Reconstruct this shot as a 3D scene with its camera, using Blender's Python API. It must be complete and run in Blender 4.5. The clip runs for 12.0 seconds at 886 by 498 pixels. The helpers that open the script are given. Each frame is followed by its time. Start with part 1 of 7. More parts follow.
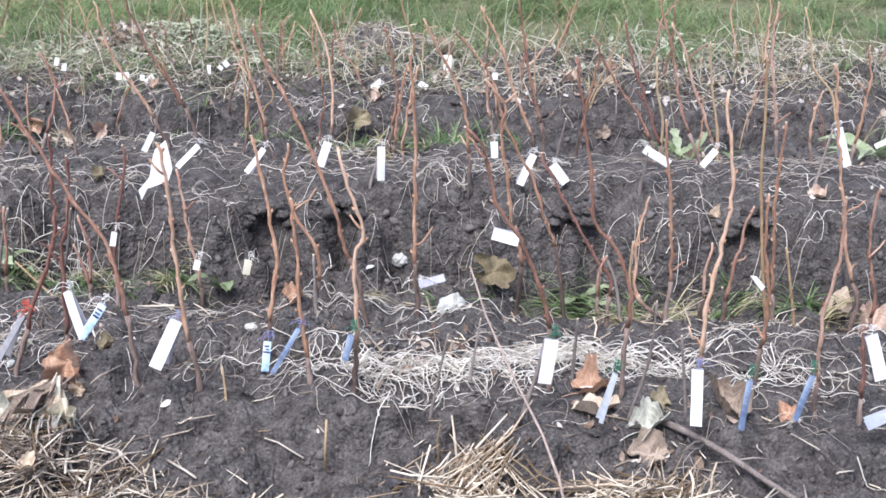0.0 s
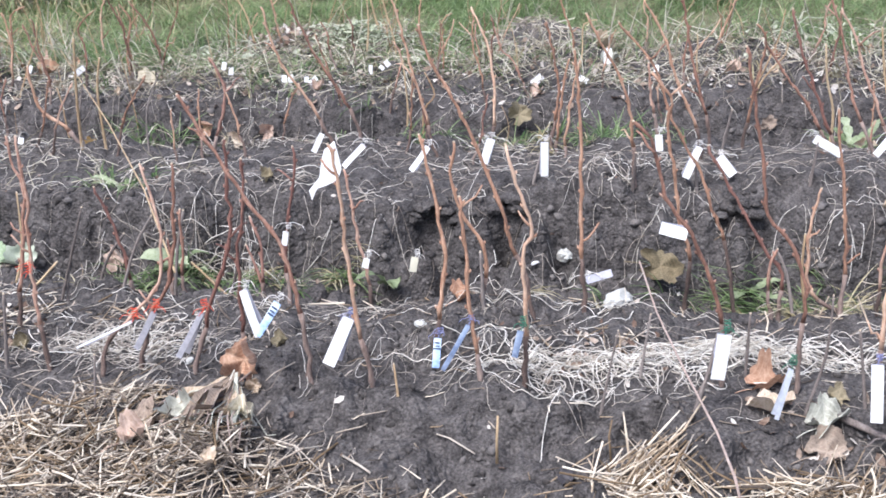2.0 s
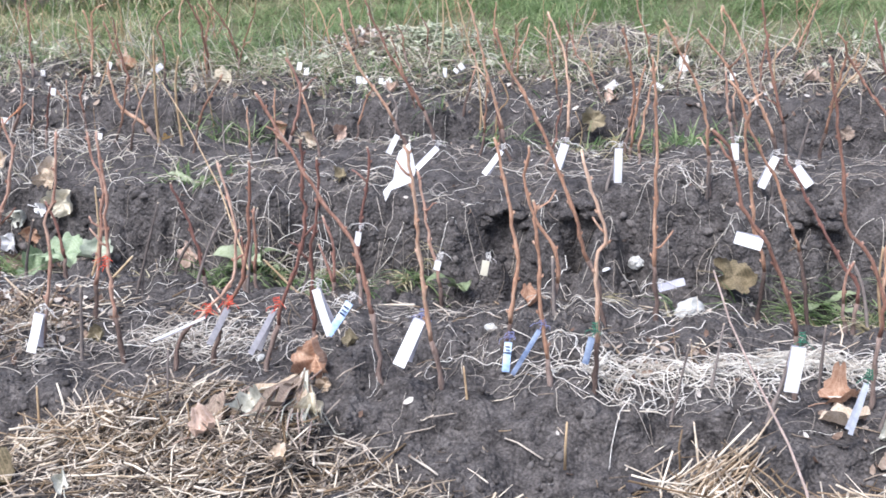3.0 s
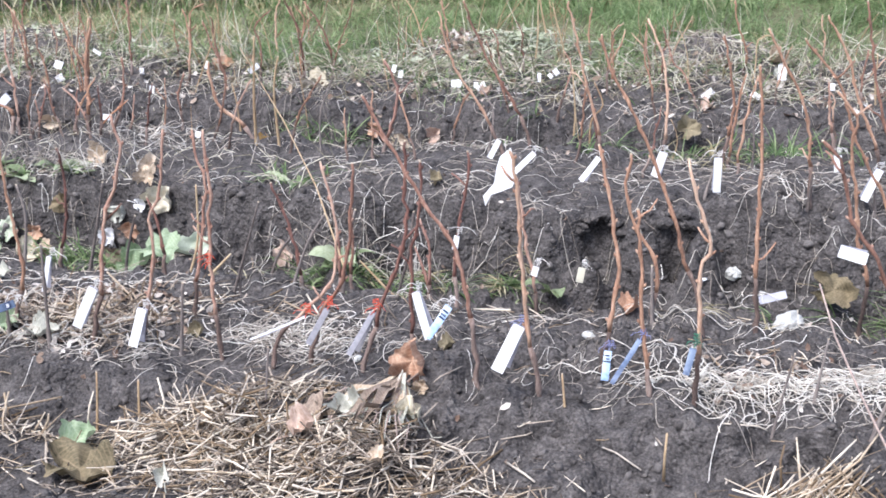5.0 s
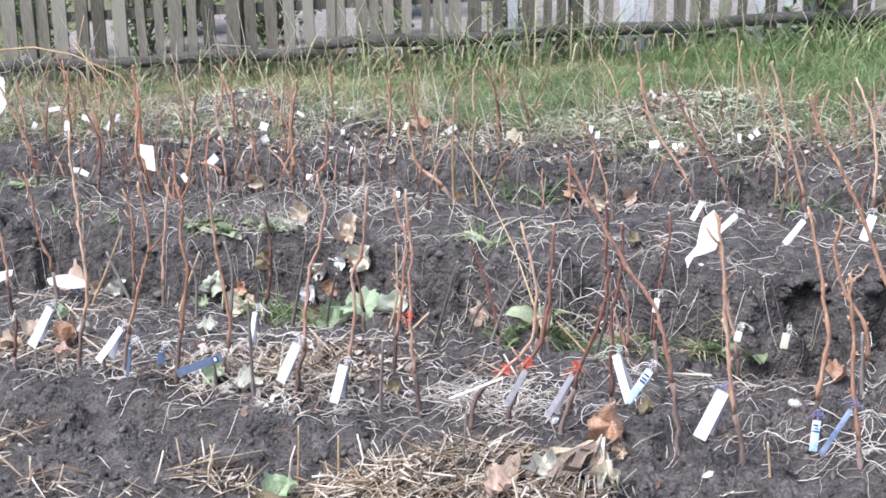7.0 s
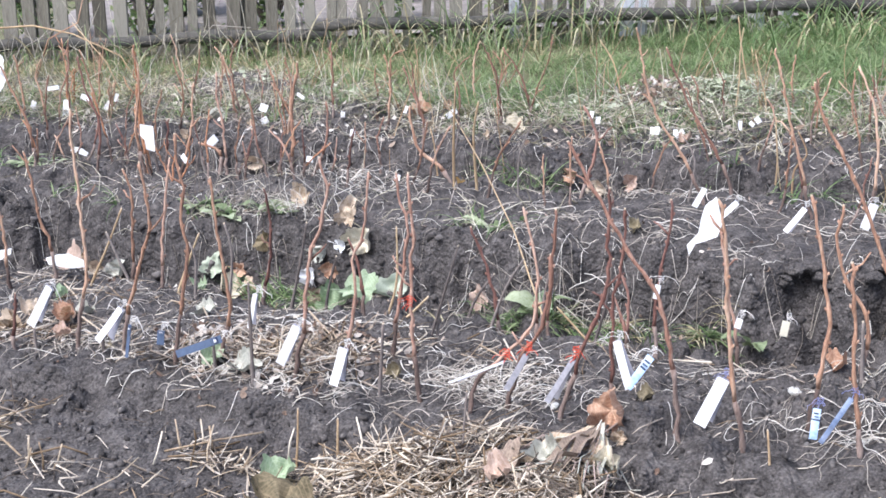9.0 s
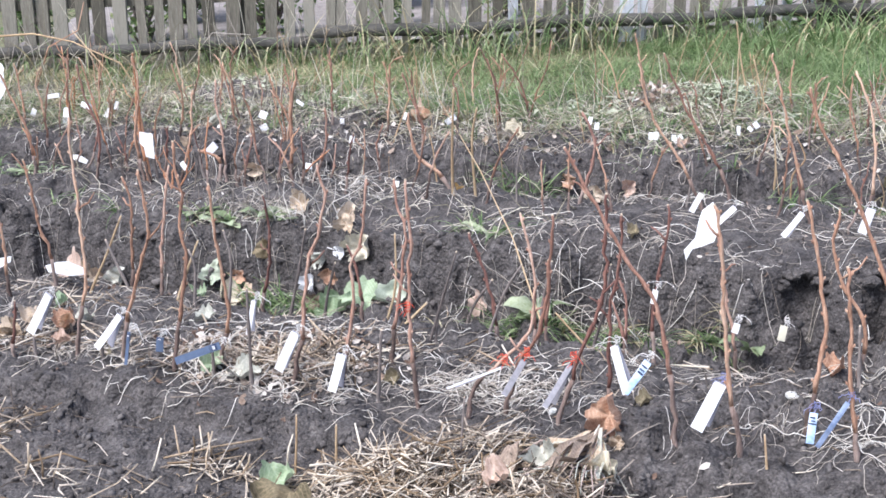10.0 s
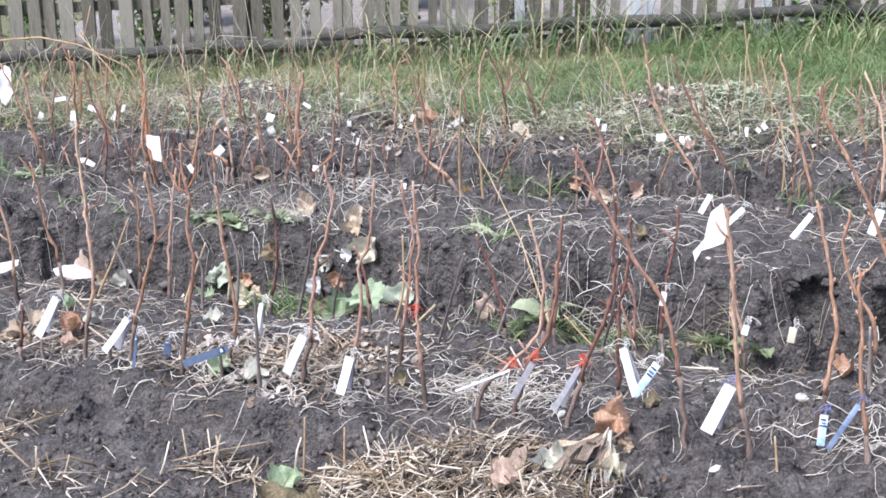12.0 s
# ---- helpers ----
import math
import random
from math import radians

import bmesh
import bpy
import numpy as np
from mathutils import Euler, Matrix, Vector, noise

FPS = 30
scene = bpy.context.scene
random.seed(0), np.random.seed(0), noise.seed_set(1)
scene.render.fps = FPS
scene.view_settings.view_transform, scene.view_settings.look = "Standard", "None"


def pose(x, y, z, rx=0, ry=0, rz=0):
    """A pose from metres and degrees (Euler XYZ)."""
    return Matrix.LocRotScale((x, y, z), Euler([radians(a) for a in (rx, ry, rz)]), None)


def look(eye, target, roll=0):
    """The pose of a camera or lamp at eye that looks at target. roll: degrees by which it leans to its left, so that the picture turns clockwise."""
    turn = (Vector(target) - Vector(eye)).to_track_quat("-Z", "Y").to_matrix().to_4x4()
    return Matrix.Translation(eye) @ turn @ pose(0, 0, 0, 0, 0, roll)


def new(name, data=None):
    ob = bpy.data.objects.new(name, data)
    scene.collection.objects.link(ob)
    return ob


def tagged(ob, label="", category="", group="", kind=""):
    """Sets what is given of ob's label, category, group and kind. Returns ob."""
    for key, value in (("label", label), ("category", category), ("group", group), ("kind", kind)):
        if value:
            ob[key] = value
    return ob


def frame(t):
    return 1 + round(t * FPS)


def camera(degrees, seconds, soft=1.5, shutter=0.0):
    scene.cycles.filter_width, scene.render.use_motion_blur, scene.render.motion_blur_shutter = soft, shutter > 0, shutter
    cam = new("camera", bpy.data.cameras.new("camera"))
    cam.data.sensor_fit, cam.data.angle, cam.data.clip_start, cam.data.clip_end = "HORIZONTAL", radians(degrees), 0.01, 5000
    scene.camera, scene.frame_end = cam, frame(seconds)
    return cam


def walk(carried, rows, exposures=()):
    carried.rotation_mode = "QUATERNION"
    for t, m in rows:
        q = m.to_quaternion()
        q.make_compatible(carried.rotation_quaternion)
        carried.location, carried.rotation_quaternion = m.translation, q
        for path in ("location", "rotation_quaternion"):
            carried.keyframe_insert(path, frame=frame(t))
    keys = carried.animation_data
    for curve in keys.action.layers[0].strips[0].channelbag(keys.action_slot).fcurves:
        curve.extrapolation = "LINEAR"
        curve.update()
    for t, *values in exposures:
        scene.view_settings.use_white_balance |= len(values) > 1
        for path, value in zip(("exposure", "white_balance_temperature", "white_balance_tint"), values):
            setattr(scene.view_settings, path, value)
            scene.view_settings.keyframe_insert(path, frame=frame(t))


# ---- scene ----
cam = camera(36.40, 12.0, soft=1.65, shutter=0.4)
walk(cam, [
    (0.0, pose(0.0000, 0.0000, 1.3133, 70.000, -3.500, 1.273)),
    (0.5, pose(-0.0039, -0.0017, 1.3136, 69.919, -3.244, 1.768)),
    (1.0, pose(-0.0115, -0.0049, 1.3167, 69.785, -1.892, 4.064)),
    (1.5, pose(-0.0188, -0.0025, 1.3152, 69.652, -0.726, 5.984)),
    (2.0, pose(-0.0262, -0.0037, 1.3155, 69.589, -0.524, 7.224)),
    (2.5, pose(-0.0325, -0.0103, 1.3175, 69.655, -0.680, 8.706)),
    (3.0, pose(-0.0392, -0.0066, 1.3149, 69.703, -0.893, 10.375)),
    (3.2, pose(-0.0420, -0.0068, 1.3150, 69.712, -1.039, 10.792)),
    (4.8, pose(-0.0840, -0.0120, 1.3160, 69.791, -1.069, 13.513)),
    (5.0, pose(-0.0881, -0.0123, 1.3161, 69.780, -1.128, 13.995)),
    (5.5, pose(-0.1078, -0.0118, 1.3156, 69.739, -1.767, 15.186)),
    (6.0, pose(-0.1145, -0.0184, 1.3235, 70.027, -2.257, 16.614)),
    (6.5, pose(-0.1238, -0.0191, 1.3228, 71.631, -0.818, 20.228)),
    (7.0, pose(-0.1152, -0.0116, 1.3143, 72.312, 0.709, 21.824)),
    (7.2, pose(-0.1160, -0.0115, 1.3141, 72.332, 1.060, 21.704)),
    (8.8, pose(-0.1285, -0.0110, 1.3123, 71.745, 0.198, 21.958)),
    (9.0, pose(-0.1291, -0.0110, 1.3121, 71.634, 0.017, 21.868)),
    (9.5, pose(-0.1250, -0.0135, 1.3151, 71.615, -0.054, 21.706)),
    (10.0, pose(-0.1170, -0.0150, 1.3156, 71.881, 0.261, 21.868)),
    (10.5, pose(-0.1178, -0.0123, 1.3153, 72.030, 0.739, 21.850)),
    (11.0, pose(-0.1194, -0.0124, 1.3128, 72.084, 1.025, 21.859)),
    (11.5, pose(-0.1263, -0.0124, 1.3135, 72.035, 0.880, 22.006)),
    (12.0, pose(-0.1233, -0.0089, 1.3123, 71.986, 0.475, 22.092)),
], exposures=[(0.0, 0.89, 5980, 11), (3.0, 0.95, 5980, 11), (6.0, 1.00, 5980, 11), (9.0, 1.01, 5980, 11), (12.0, 1.01, 5980, 11)])

# ---------------------------------------------------------------- overcast autumn daylight
world = bpy.data.worlds.new("overcast")
scene.world = world
world.use_nodes = True
wn = world.node_tree.nodes
sky = wn.new("ShaderNodeTexSky")
sky.sky_type, sky.sun_disc = "NISHITA", False
sky.sun_elevation, sky.sun_rotation = radians(58), radians(208)
sky.air_density, sky.dust_density, sky.ozone_density = 1.0, 4.0, 1.0
wn["Background"].inputs["Strength"].default_value = 0.12
world.node_tree.links.new(sky.outputs[0], wn["Background"].inputs["Color"])
sun = new("sun", bpy.data.lights.new("sun", "SUN"))
sun.data.energy, sun.data.angle, sun.data.color = 2.4, radians(30), (1.0, 0.98, 0.96)
sun.matrix_world = look((-2.0, -3.8, 6.8), (0, 0, 0))



def bisect(line, value):
    lo, hi = 0, len(line)
    while lo < hi:
        mid = (lo + hi) // 2
        if line[mid] <= value:
            lo = mid + 1
        else:
            hi = mid
    return lo


# ---------------------------------------------------------------- lie of the land
def lattice(ix, iy, seed):
    h = (ix * 374761393 + iy * 668265263 + seed * 1442695041) & 0xFFFFFFFF
    h = ((h ^ (h >> 13)) * 1274126177) & 0xFFFFFFFF
    return ((h ^ (h >> 16)) & 0xFFFF) / 65535.0


def value_noise(x, y, size, seed):
    u, v = np.asarray(x, float) / size, np.asarray(y, float) / size
    iu, iv = np.floor(u).astype(np.int64), np.floor(v).astype(np.int64)
    fu, fv = u - iu, v - iv
    fu, fv = fu * fu * (3 - 2 * fu), fv * fv * (3 - 2 * fv)
    a, b = lattice(iu, iv, seed), lattice(iu + 1, iv, seed)
    c, d = lattice(iu, iv + 1, seed), lattice(iu + 1, iv + 1, seed)
    return (a + (b - a) * fu) * (1 - fv) + (c + (d - c) * fu) * fv - 0.5


def clods(x, y, size, seed):
    """Rounded lumps with cracks between them, 0 to 1."""
    u, v = np.asarray(x, float) / size, np.asarray(y, float) / size
    iu, iv = np.floor(u).astype(np.int64), np.floor(v).astype(np.int64)
    best = np.zeros(np.shape(u))
    for du in (-1, 0, 1):
        for dv in (-1, 0, 1):
            cu, cv = iu + du, iv + dv
            px, py = cu + lattice(cu, cv, seed), cv + lattice(cu, cv, seed + 7)
            big = lattice(cu, cv, seed + 13)
            far = np.hypot(u - px, (v - py) * (0.8 + 0.5 * lattice(cu, cv, seed + 19))) / (0.30 + 0.5 * big)
            slant = 1 + 0.7 * ((lattice(cu, cv, seed + 3) - 0.5) * (u - px) + (lattice(cu, cv, seed + 5) - 0.5) * (v - py))
            best = np.maximum(best, (0.25 + 0.75 * big) * slant * np.clip((1 - far) * 1.7, 0, 1))
    return best


# across the beds: distance from the path, slant of the row, height
BEDS = [(0.0, 0, -0.06), (1.9, 0, -0.05), (2.22, 0.0, -0.03), (2.43, -0.055, 0.002), (2.48, -0.06, 0.052), (2.78, -0.07, 0.07),
        (3.05, -0.09, 0.045), (3.24, -0.08, -0.04), (3.44, -0.06, -0.12), (3.60, -0.06, -0.14), (3.68, -0.05, 0.02),
        (3.74, -0.04, 0.11), (3.90, -0.03, 0.14), (4.10, -0.03, 0.15), (4.30, -0.02, 0.12), (4.66, 0.0, -0.06), (4.93, 0, -0.13), (5.10, 0, -0.14),
        (5.15, 0, 0.01), (5.22, 0, 0.045), (5.5, 0, 0.06), (5.8, 0, 0.07), (6.2, 0.05, 0.04), (6.7, 0.08, 0.02), (9.5, 0.2, 0.0), (40, 0, 0.0)]
# hollows dug out of the bank: x, y, half width, half depth, drop
HOLLOWS = [(-0.52, 3.75, 0.055, 0.060, 0.17), (-0.29, 3.72, 0.04, 0.05, 0.13), (-0.42, 3.66, 0.05, 0.03, 0.06), (0.55, 3.69, 0.06, 0.025, 0.05), (-2.0, 3.72, 0.07, 0.03, 0.05), (-0.95, 3.70, 0.05, 0.03, 0.06), (-0.13, 3.70, 0.03, 0.04, 0.08), (0.37, 3.73, 0.07, 0.04, 0.09),
           (0.88, 3.65, 0.07, 0.05, 0.08), (-0.75, 3.70, 0.06, 0.04, 0.05), (0.05, 3.69, 0.05, 0.03, 0.05), (-1.15, 3.72, 0.05, 0.04, 0.05),
           (-1.52, 5.17, 0.14, 0.06, 0.09), (-0.26, 5.17, 0.12, 0.06, 0.10), (0.22, 5.18, 0.14, 0.06, 0.11), (0.66, 5.18, 0.14, 0.06, 0.10), (1.3, 5.18, 0.12, 0.06, 0.09), (-2.6, 5.18, 0.15, 0.06, 0.08), (-0.8, 5.18, 0.08, 0.06, 0.08),
           (0.55, 2.36, 0.07, 0.05, 0.04), (-0.25, 2.32, 0.09, 0.06, 0.04), (-1.55, 2.42, 0.08, 0.05, 0.04)]


def lie(x, y):
    """The beds and furrows without their crumbs."""
    x, y = np.asarray(x, float), np.asarray(y, float)
    xs = np.clip(x, -8, 8)
    edges = [y0 + s * xs for y0, s, z in BEDS]
    out = np.full(np.broadcast(x, y).shape, BEDS[0][2])
    for i in range(len(BEDS) - 1):
        f = np.clip((y - edges[i]) / (edges[i + 1] - edges[i]), 0, 1)
        f = f * f * (3 - 2 * f) * 0.5 + f * 0.5
        out = np.where(y >= edges[i], BEDS[i][2] + f * (BEDS[i + 1][2] - BEDS[i][2]), out)
    return out + 0.05 * xs * np.clip((30 - y) / 20, 0, 1)


def height(x, y):
    x, y = np.asarray(x, float), np.asarray(y, float)
    z = lie(x, y + 0.10 * value_noise(x, y, 0.22, 14) + 0.09 * value_noise(x, y, 0.075, 15) + 0.04 * value_noise(x, y, 0.03, 16))
    soil = np.clip((6.6 - y) / 0.5, 0.15, 1) * np.clip((y - 1.6) / 0.4, 0, 1) * np.clip((x + 4.7) / 0.4, 0, 1) * np.clip((2.1 - x) / 0.3, 0, 1) * np.clip((12 - y) / 3, 0, 1)
    for hx, hy, sx, sy, drop in HOLLOWS:
        z = z - 2.0 * drop * np.exp(-((x - hx) / sx) ** 2 - ((y - hy) / sy) ** 2)
    z = z + soil * (0.036 * value_noise(x, y, 0.33, 1) + 0.026 * value_noise(x, y, 0.12, 2) + 0.012 * value_noise(x, y, 0.045, 3))
    # coarse lumps on the banks and in the furrows, finer tilth where the beds were trodden
    rough = np.clip(0.5 + 1.4 * value_noise(x, y, 0.35, 9) + 0.6 * np.exp(-((y - 3.64) / 0.13) ** 2) + 0.5 * np.exp(-((y - 5.1) / 0.15) ** 2) - 0.3 * np.exp(-((y - 4.0) / 0.2) ** 2), 0.12, 1.15)
    wx, wy = x + 0.03 * value_noise(x, y, 0.035, 5), y + 0.03 * value_noise(x, y, 0.035, 6)
    z = z + soil * rough * (0.058 * clods(wx, wy, 0.135, 21) + (0.026 + 0.010 * np.exp(-((y + 0.05 * x - 3.66) / 0.12) ** 2)) * clods(wx, wy, 0.060, 33))
    z = z + soil * (0.35 + 0.65 * rough) * 0.010 * clods(wx, wy, 0.028, 45)
    return z - 0.04 * soil



def spread(lo, fine_lo, fine_hi, hi, step, grow=1.25):
    mid = list(np.arange(fine_lo, fine_hi, step))
    left, right, s, a = [], [], step, fine_lo
    while a > lo:
        s *= grow
        a -= s
        left.append(a)
    s, a = step, mid[-1]
    while a < hi:
        s *= grow
        a += s
        right.append(a)
    return np.array(left[::-1] + mid + right)


gx = spread(-1500, -4.3, 1.75, 1500, 0.0085)
gy = np.concatenate([spread(-1500, 1.98, 4.5, 4.6, 0.0085)[:-1], np.arange(4.56, 7.0, 0.018), spread(6, 7.0, 10.0, 1800, 0.06)[6:]])
gy = np.unique(gy[(gy < 4.55) | (gy >= 4.56)])
GX, GY = np.meshgrid(gx, gy)
GZ = height(GX, GY)
XS, YS, ZS = gx.tolist(), gy.tolist(), GZ.tolist()


def ground_at(x, y):
    """Height of the sheet at a place."""
    i, j = min(max(bisect(XS, x) - 1, 0), len(XS) - 2), min(max(bisect(YS, y) - 1, 0), len(YS) - 2)
    u, v = (x - XS[i]) / (XS[i + 1] - XS[i]), (y - YS[j]) / (YS[j + 1] - YS[j])
    a, b = ZS[j], ZS[j + 1]
    return (a[i] * (1 - u) + a[i + 1] * u) * (1 - v) + (b[i] * (1 - u) + b[i + 1] * u) * v

# ---------------------------------------------------------------- materials
def material(name, stops, size=0.05, rough=0.8, bump=0.3, fine=0.006, random=0.0, sheer=0.0, metal=0.0, island=False, stretch=(1, 1, 1), alpha=1.0, patch=0.25):
    """Colour stops over a two-scale noise in real size; random: how far pieces differ; sheer: share of light let sheer thin stuff."""
    m = bpy.data.materials.new(name)
    m.use_nodes = True
    n, l = m.node_tree.nodes, m.node_tree.links
    b = n["Principled BSDF"]
    co = n.new("ShaderNodeTexCoord")
    mp = n.new("ShaderNodeMapping")
    mp.inputs["Scale"].default_value = stretch
    l.new(co.outputs["Object"], mp.inputs["Vector"])
    big, small = n.new("ShaderNodeTexNoise"), n.new("ShaderNodeTexNoise")
    for t, s, d in ((big, size, 4), (small, fine, 5)):
        t.inputs["Scale"].default_value, t.inputs["Detail"].default_value, t.inputs["Roughness"].default_value = 1 / s, d, 0.6
        l.new(mp.outputs[0], t.inputs["Vector"])
    mix = n.new("ShaderNodeMath")
    mix.operation = "MULTIPLY_ADD"
    mix.inputs[1].default_value = 0.55
    l.new(small.outputs["Fac"], mix.inputs[0])
    half = n.new("ShaderNodeMath")
    half.operation = "MULTIPLY"
    half.inputs[1].default_value = 0.45
    l.new(big.outputs["Fac"], half.inputs[0])
    l.new(half.outputs[0], mix.inputs[2])
    fac = mix.outputs[0]
    if random:
        src = n.new("ShaderNodeNewGeometry" if island else "ShaderNodeObjectInfo")
        rnd = src.outputs["Random Per Island" if island else "Random"]
        add = n.new("ShaderNodeMath")
        add.operation = "MULTIPLY_ADD"
        add.inputs[1].default_value = random
        l.new(rnd, add.inputs[0])
        sub = n.new("ShaderNodeMath")
        sub.operation = "SUBTRACT"
        sub.inputs[1].default_value = random / 2
        l.new(fac, add.inputs[2])
        l.new(add.outputs[0], sub.inputs[0])
        fac = sub.outputs[0]
    ramp = n.new("ShaderNodeValToRGB")
    e = ramp.color_ramp.elements
    while len(e) < len(stops):
        e.new(0.5)
    for i, c in enumerate(stops):
        e[i].position, e[i].color = 0.5 + (i / max(1, len(stops) - 1) - 0.5) * 2 * patch if len(stops) > 1 else 0.5, (*c, 1)
    l.new(fac, ramp.inputs[0])
    l.new(ramp.outputs[0], b.inputs["Base Color"])
    b.inputs["Roughness"].default_value, b.inputs["Metallic"].default_value = rough, metal
    b.inputs["Specular IOR Level"].default_value = 0.35
    if bump:
        bp = n.new("ShaderNodeBump")
        bp.inputs["Strength"].default_value, bp.inputs["Distance"].default_value = bump, fine
        l.new(mix.outputs[0], bp.inputs["Height"])
        l.new(bp.outputs[0], b.inputs["Normal"])
    if sheer:
        tr, ms = n.new("ShaderNodeBsdfTranslucent"), n.new("ShaderNodeMixShader")
        l.new(ramp.outputs[0], tr.inputs["Color"])
        ms.inputs[0].default_value = sheer
        l.new(b.outputs[0], ms.inputs[1])
        l.new(tr.outputs[0], ms.inputs[2])
        l.new(ms.outputs[0], n["Material Output"].inputs["Surface"])
    b.inputs["Alpha"].default_value = alpha
    return m


SOIL = material("black_soil", [(0.020, 0.018, 0.018), (0.073, 0.066, 0.065), (0.158, 0.145, 0.141)], 0.05, 0.95, 0.7, 0.006, patch=0.14)
CLOD = material("soil_crumb", [(0.034, 0.030, 0.029), (0.080, 0.072, 0.070), (0.155, 0.142, 0.137)], 0.03, 0.95, 0.8, 0.005, random=0.35, island=True, patch=0.2)
BARK = material("grey_bark", [(0.07, 0.058, 0.054), (0.175, 0.147, 0.136), (0.30, 0.26, 0.24)], 0.02, 0.9, 0.8, 0.003, random=0.3, stretch=(1, 1, 0.2), patch=0.2)
STEM = material("brown_barked_stem", [(0.07, 0.050, 0.043), (0.175, 0.122, 0.104), (0.31, 0.24, 0.21)], 0.02, 0.9, 0.8, 0.003, random=0.3, stretch=(1, 1, 0.2), patch=0.2)
CANE_DARK = material("plum_cane", [(0.090, 0.045, 0.040), (0.22, 0.108, 0.086), (0.40, 0.24, 0.19)], 0.03, 0.6, 0.3, 0.004, random=0.25, stretch=(1, 1, 0.25), patch=0.2)
CANE_RED = material("red_brown_cane", [(0.12, 0.064, 0.050), (0.31, 0.165, 0.120), (0.53, 0.36, 0.28)], 0.03, 0.6, 0.3, 0.004, random=0.3, stretch=(1, 1, 0.25), patch=0.2)
CANE_ORANGE = material("orange_brown_cane", [(0.18, 0.098, 0.070), (0.41, 0.235, 0.155), (0.64, 0.45, 0.335)], 0.03, 0.6, 0.3, 0.004, random=0.3, stretch=(1, 1, 0.25), patch=0.2)
CANE_FLAME = material("flame_orange_cane", [(0.25, 0.11, 0.06), (0.49, 0.235, 0.13), (0.65, 0.41, 0.27)], 0.03, 0.6, 0.3, 0.004, random=0.3, stretch=(1, 1, 0.25), patch=0.2)
STALK_GREY = material("pinkish_grey_stalk", [(0.20, 0.15, 0.13), (0.36, 0.28, 0.25), (0.50, 0.42, 0.38)], 0.02, 0.8, 0.3, 0.003, stretch=(1, 1, 0.3), patch=0.2)
CANE_PALE = material("straw_cane", [(0.24, 0.15, 0.085), (0.42, 0.30, 0.18), (0.56, 0.44, 0.29)], 0.03, 0.7, 0.3, 0.004, random=0.25, stretch=(1, 1, 0.25), patch=0.2)
CUT = material("pale_cut_wood", [(0.45, 0.36, 0.26), (0.65, 0.56, 0.43)], 0.004, 0.8, 0.3, 0.002)
TAG_WHITE = material("white_plastic", [(0.86, 0.86, 0.88), (0.93, 0.93, 0.95)], 0.05, 0.42, 0.05, 0.01, sheer=0.3)
TAG_CREAM = material("cream_card", [(0.52, 0.49, 0.38), (0.66, 0.63, 0.52)], 0.02, 0.7, 0.1, 0.005)
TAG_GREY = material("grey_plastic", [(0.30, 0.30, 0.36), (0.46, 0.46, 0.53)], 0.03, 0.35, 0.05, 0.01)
TAG_BLUE = material("slate_blue_plastic", [(0.055, 0.08, 0.14), (0.12, 0.16, 0.25)], 0.02, 0.35, 0.1, 0.006)
TAG_NAVY = material("navy_print", [(0.015, 0.025, 0.06), (0.04, 0.06, 0.13)], 0.02, 0.35, 0.05, 0.006)
# glare on the glossy label is put into the colour as near-white patches
TAG_SKY = material("pale_blue_print_with_glare", [(0.10, 0.17, 0.34), (0.38, 0.52, 0.78), (0.74, 0.83, 0.95)], 0.08, 0.12, 0.1, 0.05, patch=0.14)
TAG_DULL = material("dull_smoky_plastic", [(0.24, 0.235, 0.26), (0.42, 0.41, 0.45)], 0.02, 0.25, 0.1, 0.008, sheer=0.2)
# the palest stop is sky sheen, mottled into the film's dark blue
TAG_FILM = material("smoky_film_with_sheen", [(0.05, 0.065, 0.11), (0.14, 0.19, 0.31), (0.46, 0.55, 0.72)], 0.09, 0.10, 0.1, 0.06, sheer=0.2, patch=0.16)
TAG_CLEAR = material("milky_film", [(0.45, 0.49, 0.58), (0.76, 0.79, 0.86)], 0.02, 0.2, 0.1, 0.008, sheer=0.35)
PAPER = material("damp_white_paper", [(0.66, 0.65, 0.66), (0.84, 0.84, 0.86)], 0.03, 0.75, 0.3, 0.008, sheer=0.12)
PAPER_GREY = material("dirty_paper", [(0.30, 0.30, 0.28), (0.52, 0.52, 0.50), (0.70, 0.70, 0.68)], 0.02, 0.85, 0.5, 0.006, sheer=0.08)
TIES = {"white": material("white_string", [(0.62, 0.60, 0.58), (0.80, 0.78, 0.76)], 0.01, 0.8, 0.2, 0.002),
        "blue": material("blue_string", [(0.16, 0.17, 0.36), (0.32, 0.34, 0.56)], 0.01, 0.7, 0.2, 0.002),
        "green": material("green_string", [(0.02, 0.12, 0.07), (0.05, 0.24, 0.15)], 0.01, 0.7, 0.2, 0.002),
        "red": material("red_string", [(0.55, 0.05, 0.025), (0.78, 0.12, 0.06)], 0.01, 0.7, 0.2, 0.002)}
STRAW = material("wheat_straw", [(0.16, 0.11, 0.065), (0.35, 0.265, 0.18), (0.48, 0.39, 0.29), (0.70, 0.62, 0.51)], 0.02, 0.65, 0.2, 0.003, random=0.8, island=True, patch=0.25)
STRAW_OLD = material("weathered_straw", [(0.085, 0.067, 0.054), (0.20, 0.162, 0.13), (0.33, 0.275, 0.225), (0.54, 0.48, 0.41)], 0.02, 0.8, 0.2, 0.003, random=0.8, island=True, patch=0.25)
